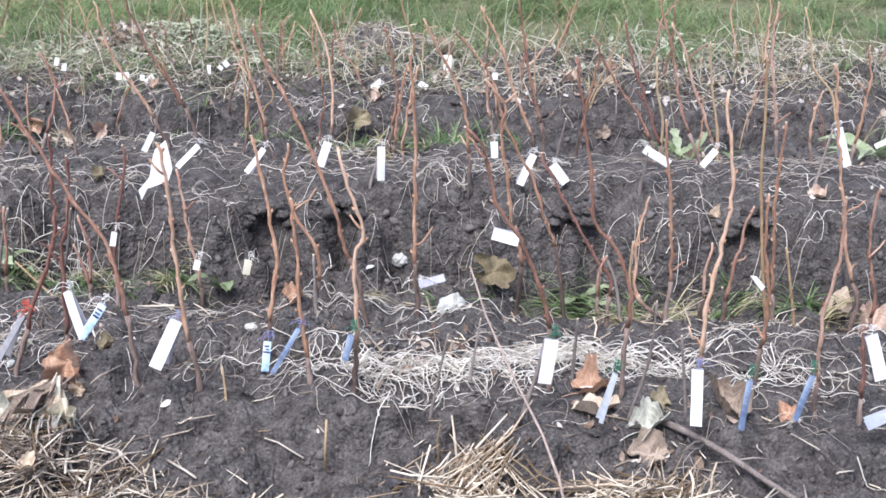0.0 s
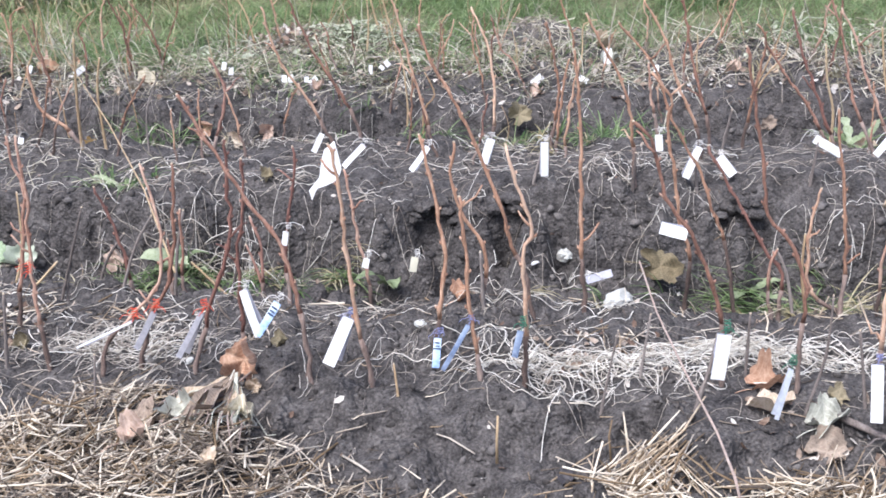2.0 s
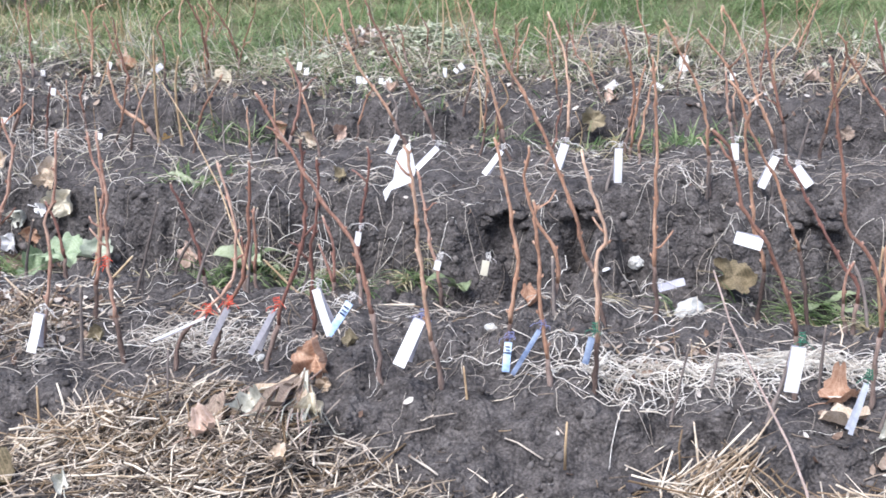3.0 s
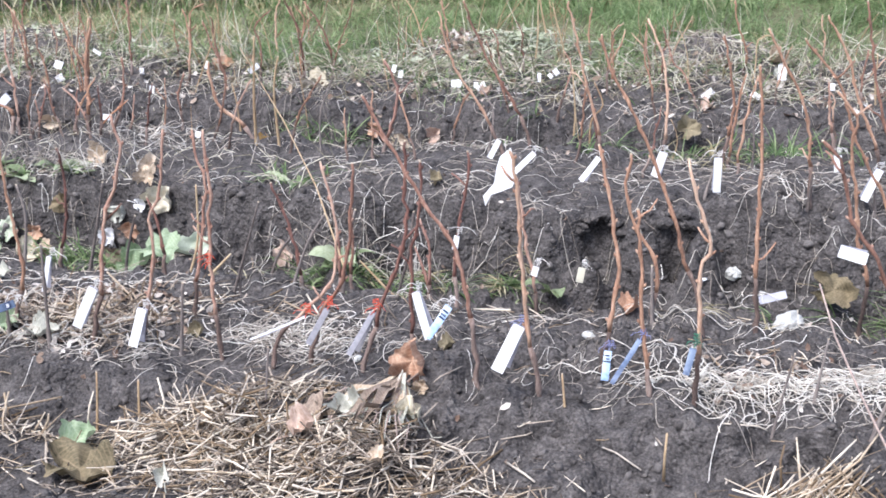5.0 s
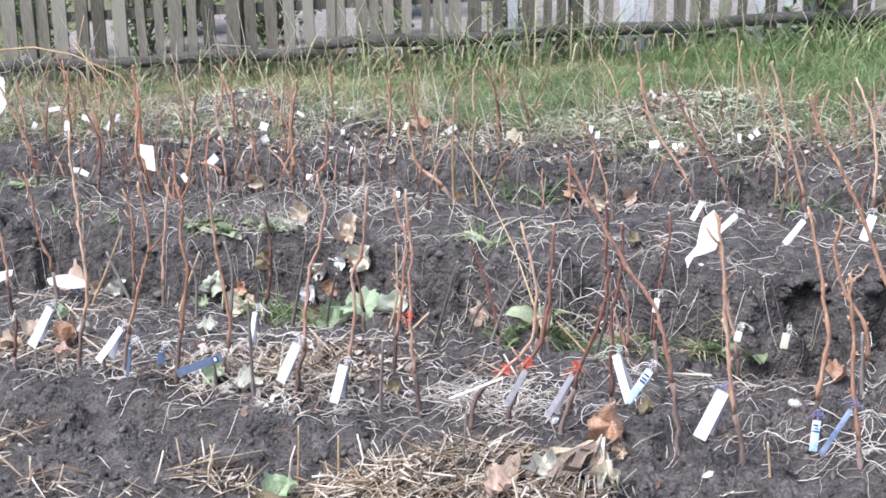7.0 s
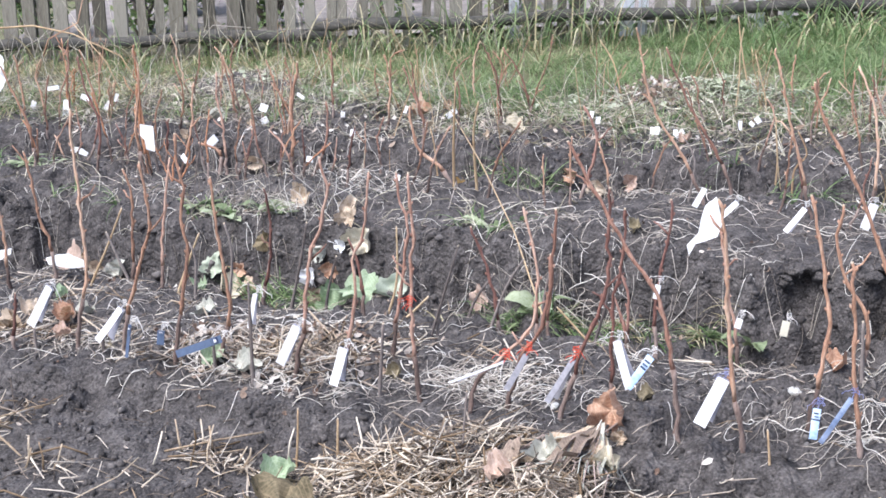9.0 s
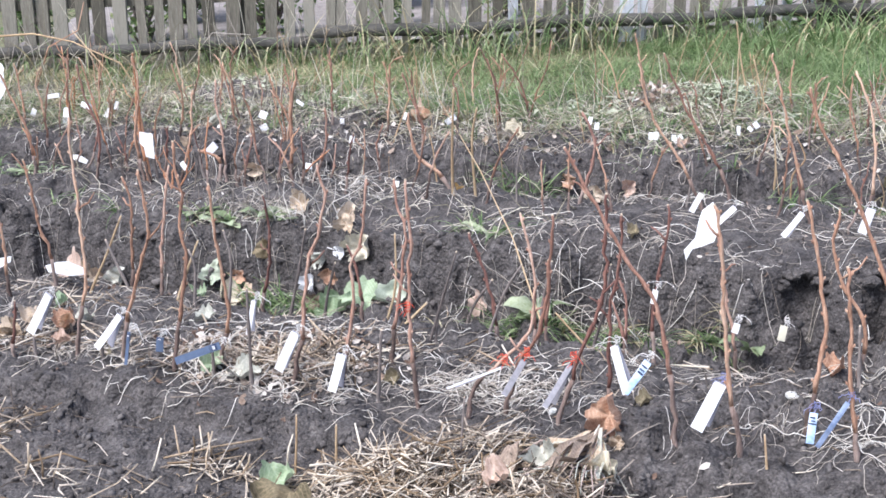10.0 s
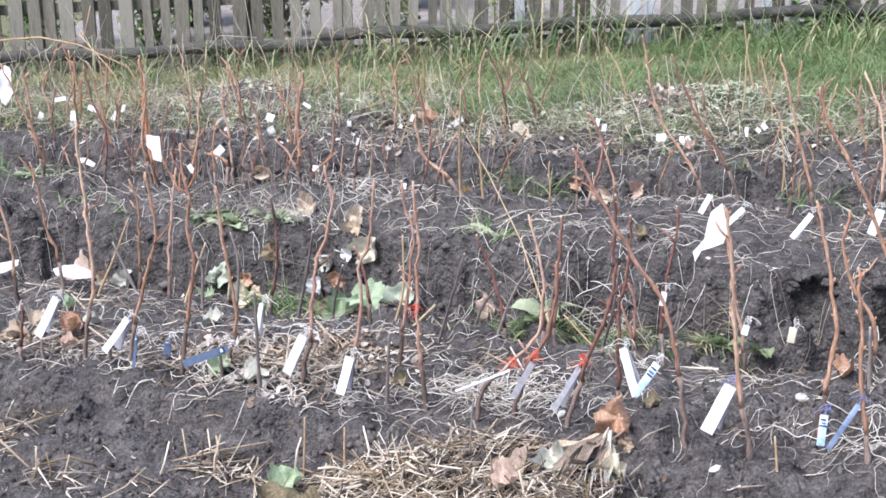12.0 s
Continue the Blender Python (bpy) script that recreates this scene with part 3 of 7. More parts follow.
def far_house():
    h = thing("house", -5.5, 19.0, -0.3, "pale plastered house wall seen through fence gaps", "house", turn=12)
    part("wall", Shape().box(0, 0, 1.8, 15, 0.4, 3.6), PLASTER, h, smooth=False)
    part("plinth", Shape().box(0, -0.23, 0.3, 15.1, 0.1, 0.6), BOARD, h, "dark plinth board", smooth=False)
    part("roof", Shape().add([(-7.9, -0.8, 3.5), (7.9, -0.8, 3.5), (7.9, 3.0, 5.4), (-7.9, 3.0, 5.4), (-7.9, -0.8, 3.6), (7.9, -0.8, 3.6), (7.9, 3.0, 5.5), (-7.9, 3.0, 5.5)],
                             [(3, 2, 1, 0), (4, 5, 6, 7), (0, 1, 5, 4), (1, 2, 6, 5), (2, 3, 7, 6), (3, 0, 4, 7)]), BOARD, h, smooth=False)
    for x in (-4.5, -1.2, 2.2, 5.2):
        win = part("window", Shape().box(x, -0.215, 1.9, 1.0, 0.06, 1.3), PICKET_WHITE, h, smooth=False)
        part("pane", Shape().box(x, -0.25, 1.9, 0.84, 0.02, 1.14), TAG_NAVY, win, smooth=False)


far_house()


def bush(x, y, r, h, count, name="bush", label="leafy green shrub growing by the fence", leaf=0.035):
    b = thing(name, x, y, ground_at(x, y), label, "shrub")
    wood, leaves = Shape(), Shape()
    tips = []
    for k in range(12):
        a, out = rng.uniform(0, 6.28), rng.uniform(0.2, 0.9)
        pts = [(0, 0, -0.05)]
        for q in range(1, 6):
            f = q / 5
            pts.append((math.cos(a) * r * out * f + rng.gauss(0, 0.03), math.sin(a) * r * out * f + rng.gauss(0, 0.03), h * f * rng.uniform(0.8, 1.05)))
        wood.tube(pts, [0.012 * (1 - 0.8 * q / 5) for q in range(6)], 5)
        tips += pts[1:]
    for k in range(count):
        px, py, pz = rng.choice(tips)
        c = Vector((px + rng.gauss(0, 0.09), py + rng.gauss(0, 0.09), max(0.02, pz + rng.gauss(0, 0.09))))
        m = Matrix.LocRotScale(c, Euler([rng.uniform(-0.9, 0.9), rng.uniform(-0.9, 0.9), rng.uniform(0, 6.28)]), None)
        q = leaf * rng.uniform(0.6, 1.3)
        leaves.add([m @ Vector(p) for p in ((-q, 0, 0), (-0.2 * q, -0.5 * q, 0.1 * q), (q, 0, -0.1 * q), (-0.2 * q, 0.5 * q, 0.1 * q))], [(0, 1, 2), (0, 2, 3)])
    part("stem", wood, BARK, b)
    part("foliage", leaves, BUSH, b, smooth=False)


bush(-1.12, 8.62, 0.20, 0.62, 110, leaf=0.055)
bush(0.35, 8.75, 0.5, 0.6, 1200)
bush(1.4, 9.3, 0.9, 1.2, 3000)
bush(-5.9, 9.0, 0.6, 1.0, 1800)
bush(-4.6, 10.0, 0.7, 1.1, 1800)
bush(-6.3, 7.7, 0.5, 0.9, 1300, leaf=0.03)
bush(-5.6, 8.0, 0.5, 0.9, 1300, leaf=0.03)
bush(-4.9, 8.5, 0.5, 0.8, 1000, leaf=0.03)
bush(-4.2, 8.9, 0.4, 0.6, 500, leaf=0.03)
bush(-3.4, 9.4, 0.35, 0.5, 400, leaf=0.03)
bush(-2.4, 12.5, 1.0, 1.0, 1500)


# ---------------------------------------------------------------- grass between the beds and the fence
def blade(s, x, y, z, h, lean, heading, w, droop):
    dx, dy = math.cos(heading), math.sin(heading)
    px, py = -dy * w / 2, dx * w / 2
    grid = []
    for k, f in enumerate((0, 0.4, 0.75)):
        o = lean * f + droop * f ** 3
        c = (x + dx * o * h, y + dy * o * h, z + h * (f - 0.45 * droop * f ** 3))
        t = 1 - 0.45 * f
        grid.append(((c[0] - px * t, c[1] - py * t, c[2]), (c[0] + px * t, c[1] + py * t, c[2])))
    o = lean + droop
    tip = (x + dx * o * h, y + dy * o * h, z + h * (1 - 0.45 * droop))
    s.add([grid[0][0], grid[0][1], grid[1][0], grid[1][1], grid[2][0], grid[2][1], tip], [(0, 1, 3, 2), (2, 3, 5, 4), (4, 5, 6)])


def grass_edge(x):
    return 5.92 + 0.07 * x + 0.25 * math.sin(1.9 * x + 0.5) + 0.12 * math.sin(5.3 * x)


def long_blade(s, x, y, z, l, rise, heading, w, sag):
    """A long grass blade that climbs, arches over and hangs."""
    dx, dy, k = math.cos(heading), math.sin(heading), 8
    px, py, o, h, g = -dy * w / 2, dx * w / 2, 0.0, 0.0, []
    for i in range(k + 1):
        f = i / k
        t = min(1, 0.75 + f) * (1 - f ** 3) + 0.04
        g.append([(x + dx * o - px * t, y + dy * o - py * t, z + h), (x + dx * o + px * t, y + dy * o + py * t, z + h)])
        a = rise - sag * f
        o, h = o + math.cos(a) * l / k, h + math.sin(a) * l / k
    s.sheet(g)


def turf():
    green, dry = Shape(), Shape()
    n = 66000
    xs = [rng.uniform(-7.2, 3.2) for k in range(n * 2)]
    ys = [grass_edge(x) + (9.4 + 0.39 * x - grass_edge(x)) * rng.random() ** 1.25 + rng.gauss(0, 0.2) for x in xs]
    xs, ys = np.array(xs), np.array(ys)
    keep = np.array([rng.random() for x in xs]) < 0.50 + 1.3 * value_noise(xs, ys, 0.4, 61) + 0.6 * value_noise(xs, ys, 0.12, 63)
    xs, ys = xs[keep][:n], ys[keep][:n]
    rank = value_noise(xs, ys, 0.6, 77) + 0.4 * value_noise(xs, ys, 0.2, 79)
    comb = value_noise(xs, ys, 0.25, 83) * 9
    zs = height(xs, ys)
    for x, y, z, lush, way in zip(xs.tolist(), ys.tolist(), zs.tolist(), rank.tolist(), comb.tolist()):
        lush += 0.25 if x > -1.6 and y > 6.9 else 0.0
        tall = max(0.025, rng.gauss((0.045 if x < -2.4 else 0.06) + 0.10 * max(0, lush), 0.022))
        lush -= 0.4 if x < -3.4 else 0.0
        bleached = rng.random() < (0.24 - 0.5 * lush) * (0.4 if x > -2.2 else 1)
        blade(dry if bleached else green, x, y, z - 0.01, tall * (1.15 if bleached else 1), rng.uniform(0.3, 1.9), way + rng.gauss(0, 1.3), rng.uniform(0.0025, 0.0065), rng.uniform(0.2, 1.3))
    # clumps of long blades that arch over, along the fence and where the turf grows rank
    for cx, cy, k, hh in ((-3.5, 7.45, 60, 0.50), (-3.05, 7.6, 60, 0.55), (-2.75, 7.75, 50, 0.6), (-2.3, 7.95, 70, 0.6), (-1.75, 8.15, 70, 0.5), (-1.35, 8.35, 60, 0.5), (-0.95, 8.2, 90, 0.42), (-4.9, 6.8, 40, 0.4), (-4.3, 7.05, 40, 0.4),
                          (-5.6, 6.7, 40, 0.4), (0.3, 8.2, 120, 0.45), (-1.2, 7.6, 70, 0.32), (1.3, 8.2, 120, 0.6), (-0.4, 7.5, 110, 0.36), (-0.5, 8.5, 70, 0.5), (-2.7, 7.2, 40, 0.3), (-1.07, 6.35, 70, 0.20), (-0.72, 7.9, 80, 0.4), (0.6, 7.3, 60, 0.3), (-3.9, 7.3, 40, 0.35)):
        for q in range(k):
            x, y = cx + rng.gauss(0, 0.16), cy + rng.gauss(0, 0.10)
            bleached = rng.random() < (0.35 if cx < -2 else 0.14)
            long_blade(dry if bleached else green, x, y, ground_at(x, y) - 0.01, hh * rng.uniform(0.5, 1.25), rng.uniform(0.9, 1.45), rng.uniform(0, 6.28), rng.uniform(0.005, 0.010), rng.uniform(0.9, 2.6))
    stuff("grass", green, GRASS, "rank green autumn grass before the fence", "grass", False)
    stuff("dry_grass", dry, GRASS_DRY, "bleached dry grass blades among the green", "grass", False)


turf()


# ---------------------------------------------------------------- saplings, stakes and their labels
NAMES = ((0.2, BARK, "bare grey-brown vine stake standing in dark soil", "stake"), (0.33, CANE_DARK, "dark plum vine sapling planted in dug soil", "sapling"),
         (0.48, CANE_RED, "red-brown vine sapling planted in dug soil", "sapling"), (0.72, CANE_ORANGE, "orange-brown vine sapling planted in dug soil", "sapling"), (0.78, CANE_FLAME, "flame-orange vine sapling planted in dug soil", "sapling"), (2, CANE_PALE, "dry straw-coloured stalk standing in dug soil", "stalk"))


def sapling(x, y, r, tone, *segs):
    """A leafless cane: pieces of length and lean in degrees, from the ground up; swollen nodes with buds."""
    if tone == 0.0:
        tone = 0.25
    mat, label, kind = next((m, l, k) for lim, m, l, k in NAMES if tone < lim)
    if tone <= 0.2 and len(segs) > 2:
        mat, label, kind = CANE_DARK, NAMES[1][2], "sapling"
    if mat is CANE_FLAME and (y < 3.7 or x > -1.5):
        mat, label = CANE_ORANGE, NAMES[3][2]
    tall = sum(s[0] for s in segs)
    if kind == "sapling" and y > 3.9:
        label = label.replace("planted in dug soil", "standing on a far ridge")
    g = {"sapling": "vine saplings in the beds", "stake": "stakes in the beds", "stalk": "dry stalks in the beds"}[kind]
    t = thing(kind, x, y, ground_at(x, y), label, kind, g)
    p, pts = Vector((0, 0, -0.04)), [Vector((0, 0, -0.04)), Vector((0, 0, 0))]
    p = Vector((0, 0, 0))
    away = rng.uniform(-0.10, 0.10)
    for length, lean in segs:
        a = math.radians(lean)
        p = p + Vector((math.sin(a) * length, away * length, math.cos(a) * length))
        pts.append(p.copy())
    # rounded run through the bends, with short internodes that zigzag
    path = [pts[0]]
    for i in range(1, len(pts) - 1):
        a, b, c = pts[max(0, i - 1)], pts[i], pts[i + 1]
        d = pts[min(len(pts) - 1, i + 2)]
        n = max(2, int((c - b).length / 0.022))
        for q in range(n):
            f = q / n
            path.append(0.5 * (2 * b + (c - a) * f + (2 * a - 5 * b + 4 * c - d) * f * f + (3 * b - a - 3 * c + d) * f ** 3))
    path.append(pts[-1])
    node = rng.choice((2, 3))
    every = 3 if kind == "sapling" else 5
    radii = []
    for i, q in enumerate(path):
        f = i / (len(path) - 1)
        k = r * (1.15 - 0.5 * f)
        if kind != "stalk" and i % every == node % every and 0 < i < len(path) - 1:
            k *= 1.32
        radii.append(k * rng.uniform(0.93, 1.07))
        if i and kind == "sapling":
            path[i] = q + Vector((rng.gauss(0, 0.0020), rng.gauss(0, 0.0022), 0))
    foot = 0 if kind != "sapling" else max(2, min(len(path) - 3, int(len(path) * (0.26 if tall > 0.3 else 0.4))))
    if foot and len(path) > 5:
        part("stem", Shape().tube(path[:foot + 1], [k * 1.12 for k in radii[:foot + 1]], 7), STEM, t, "grey-brown barked lower stem")
        cane = part("cane", Shape().tube(path[foot:], radii[foot:], 7), mat, t)
    else:
        cane = part("cane", Shape().tube(path, radii, 7), mat, t)
    top, under = path[-1], path[-2]
    d = (top - under).normalized()
    part("cut_end", Shape().tube([top - d * 0.001, top + d * 0.003], [radii[-1] * 1.02, radii[-1] * 0.8], 7), CUT, cane, "pale cut tip")
    if kind == "sapling":
        for i in range(foot + 1, len(path) - 1):
            if i % every == node % every:
                d = (path[i + 1] - path[i - 1]).normalized()
                s = 1 if i % 2 else -1
                out = Vector((s, rng.uniform(-0.6, 0.6), 0.25)).normalized()
                b = path[i] + out * radii[i]
                part("bud", Shape().tube([b - out * 0.002, b + d * 0.003 + out * 0.002, b + d * 0.008 + out * 0.003], [0.0026, 0.0028, 0.0007], 5), mat, cane)
        if tall > 0.33 and rng.random() < 0.75:
            i = rng.randrange(foot + 1, len(path) - 2)
            s = rng.choice((-1, 1))
            l = rng.uniform(0.03, 0.09)
            q = [path[i] + Vector((s * l * f * 0.7, rng.uniform(-0.01, 0.01), l * f * rng.uniform(0.5, 0.9))) for f in (0, 0.35, 0.7, 1)]
            part("side_shoot", Shape().tube(q, [0.003, 0.0027, 0.0024, 0.0018], 5), mat, cane)
    return t


TAGS = {"white": (TAG_WHITE, "white plastic plant label tied to a vine cane"), "blue": (TAG_BLUE, "slate-blue plastic plant label tied to a cane"),
        "clear": (TAG_CLEAR, "milky clear plastic label hanging on string"), "film": (TAG_FILM, "smoky blue folded film label on a cane"),
        "print": (TAG_SKY, "pale blue printed plastic label with dark bands"), "dull": (TAG_DULL, "dull smoky plastic label tied with red string"), "grey": (TAG_GREY, "grey plastic label sticking out from a cane"), "cream": (TAG_CREAM, "small cream card label near the furrow")}


def strip(L, w, curl, twist, thick=0.0009, rows=7):
    """A label strip hanging from the origin, gently curled."""
    grids = []
    for side in (-1, 1):
        g = []
        for i in range(rows):
            f = i / (rows - 1)
            b = curl * f * f * L
            a = twist * f
            g.append([(c * w / 2 * math.cos(a), b + c * w / 2 * math.sin(a) + side * thick, -L * f) for c in (-1, -0.4, 0.4, 1)])
        grids.append(g)
    s = Shape()
    s.sheet(grids[0])
    s.sheet([r[::-1] for r in grids[1]])
    n = rows * 4
    ring0 = [0, 1, 2, 3] + [i * 4 + 3 for i in range(1, rows)] + [(rows - 1) * 4 + j for j in (2, 1, 0)] + [i * 4 for i in range(rows - 2, 0, -1)]
    mirror = lambda i: n + (i // 4) * 4 + 3 - i % 4
    for a, b in zip(ring0, ring0[1:] + ring0[:1]):
        s.f.append((b, a, mirror(a), mirror(b)))
    return s


def tag(x, y, z, L, w, angle, kind, tie):
    mat, label = TAGS[kind]
    w *= 0.82 if kind in ("blue", "film") else 1
    if not tie and y > 4.6:
        label = "small white plastic label among far saplings"
    y = y - 0.012
    t = thing("plant_label", x, y, z, label, "plant label", "plant labels")
    if L > 0.01:
        turn = Matrix.Rotation(math.radians(-rng.uniform(8, 22)), 4, "X") @ Matrix.Rotation(math.radians(angle), 4, "Y") @ Matrix.Rotation(math.radians(rng.uniform(-14, 14)), 4, "Z")
        body = part("strip", strip(L, w, rng.uniform(-0.12, 0.12), rng.uniform(-0.25, 0.25)), mat, t, smooth=False)
        body.matrix_local = turn
        if kind in ("white", "clear", "dull") and L > 0.05:
            # the folded-over half behind, a little askew; white labels have its shade coloured in as grey
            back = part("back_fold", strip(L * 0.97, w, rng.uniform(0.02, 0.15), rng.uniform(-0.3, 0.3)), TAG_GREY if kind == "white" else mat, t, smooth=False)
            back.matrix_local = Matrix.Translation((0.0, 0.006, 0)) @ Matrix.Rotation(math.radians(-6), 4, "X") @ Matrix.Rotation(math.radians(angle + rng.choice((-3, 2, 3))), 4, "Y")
        if kind in ("print", "blue"):
            for k, f in enumerate((0.16, 0.27, 0.36) if kind == "print" else (0.12, 0.26)):
                wide = rng.uniform(0.5, 0.94)
                part("printed_band", Shape().box(rng.uniform(-0.5, 0.5) * w * (0.94 - wide), -0.0024 - 0.0001 * k, -L * f, w * wide, 0.0012, L * (rng.uniform(0.03, 0.06) if kind == "print" else 0.10)), (TAG_NAVY, TAG_BLUE, TAG_NAVY, TAG_BLUE)[k], body, smooth=False)
            if kind == "blue":
                for k, f in enumerate((0.11, 0.14)):
                    part("printed_band", Shape().box(0, -0.0036, -L * f, w * 0.5, 0.0008, L * 0.018), TAG_WHITE, body, smooth=False)
    if tie:
        knot = Shape()
        c = Vector((0.004, 0.012, 0.004))
        turns, tall = (4, 0.026) if tie in ("red", "green") else (3, 0.016)
        wrap = [c + Vector((0.0062 * math.cos(a), 0.0062 * math.sin(a), tall * a / (6.28 * turns) + rng.gauss(0, 0.0012))) for a in np.linspace(0, 6.28 * turns, turns * 8)]
        knot.tube(wrap, 0.0008, 4)
        for k in range(4 if tie in ("red", "green", "blue") else 3):
            a, l = rng.uniform(0, 6.28), rng.uniform(0.015, 0.034) * (1.5 if tie == "white" else 1)
            q0 = c + Vector((0, -0.006, tall * rng.random()))
            pts = [q0 + Vector((math.cos(a) * l * f + rng.gauss(0, 0.002), -0.01 * f, (0.7 * f - f * f) * l + rng.gauss(0, 0.002))) for f in (0, 0.25, 0.5, 0.75, 1)]
            knot.tube(pts, 0.0007, 4)
        if tie == "white" and L > 0.05:
            # a loose curled end of the string
            a, u, p, q = rng.uniform(-0.6, 0.6) + rng.choice((0, 3.14)), rng.uniform(0, 6.28), c + Vector((0, -0.006, 0.008)), []
            for i in range(14):
                q.append(p.copy())
                u += rng.gauss(0.5, 0.5)
                p += Vector((math.cos(a) * 0.0035 + 0.0022 * math.cos(u), -0.0006, 0.0028 * math.sin(u) + 0.0022 - 0.0006 * i))
            knot.tube(q, 0.0009, 4)
        knot.tube([c, Vector((0.002, 0.004, 0.004)), Vector((0, 0, -0.004))], 0.001, 4)
        part("tie", knot, TIES[tie], t, "%s string tie" % tie)
    return t


# ---------------------------------------------------------------- leaves and paper on the soil
# straw heaps: middle, spread along and across, height, count, share of fresh straw
HEAPS = ((0.08, 2.31, 0.06, 0.045, 0.035, 90, 0.9),
         (0.06, 2.25, 0.07, 0.03, 0.02, 45, 0.85),
         (0.44, 2.27, 0.09, 0.03, 0.045, 170, 0.6),
         (-1.16, 2.39, 0.13, 0.065, 0.085, 760, 0.55),
         (-0.82, 2.32, 0.14, 0.065, 0.07, 480, 0.25),
         (-1.0, 2.22, 0.22, 0.08, 0.05, 380, 0.55),
         (-0.48, 2.25, 0.12, 0.04, 0.02, 70, 0.4),
         (-1.78, 2.20, 0.22, 0.06, 0.03, 50, 0.5),
         (-1.78, 2.81, 0.09, 0.04, 0.02, 150, 0.4), (-1.59, 2.88, 0.09, 0.04, 0.015, 150, 0.5),
         (-1.68, 2.72, 0.13, 0.04, 0.012, 80, 0.3),
         (-2.45, 2.86, 0.16, 0.06, 0.015, 110, 0.4),
         (-2.05, 2.74, 0.12, 0.05, 0.01, 40, 0.4),
         (-1.03, 2.56, 0.055, 0.022, 0.03, 130, 0.35),
         (0.0, 2.86, 0.10, 0.02, 0.008, 12, 0.9),
         (-1.3, 3.0, 0.5, 0.05, 0.008, 80, 0.6),
         (0.7, 3.2, 0.4, 0.05, 0.008, 70, 0.6),
         (-2.6, 3.2, 0.4, 0.08, 0.01, 80, 0.6),
         (-2.27, 2.42, 0.05, 0.06, 0.04, 50, 0.6),
         (-1.60, 2.38, 0.09, 0.035, 0.03, 75, 0.5),
         (-2.02, 2.26, 0.06, 0.03, 0.03, 26, 0.2))


def heap_top(x, y):
    return max(1.05 * h * math.exp(-((x - cx) / sx) ** 2 / 2 - ((y - cy) / sy) ** 2 / 2) for cx, cy, sx, sy, h, n, share in HEAPS)


def lobed(theta, lobes):
    r = 0.80 + 0.20 * abs(math.cos(theta * lobes / 2)) ** 0.8
    return r * (0.6 if abs(abs(theta) - math.pi) < 0.25 else 1) * (1 + 0.05 * math.sin(theta * 13))


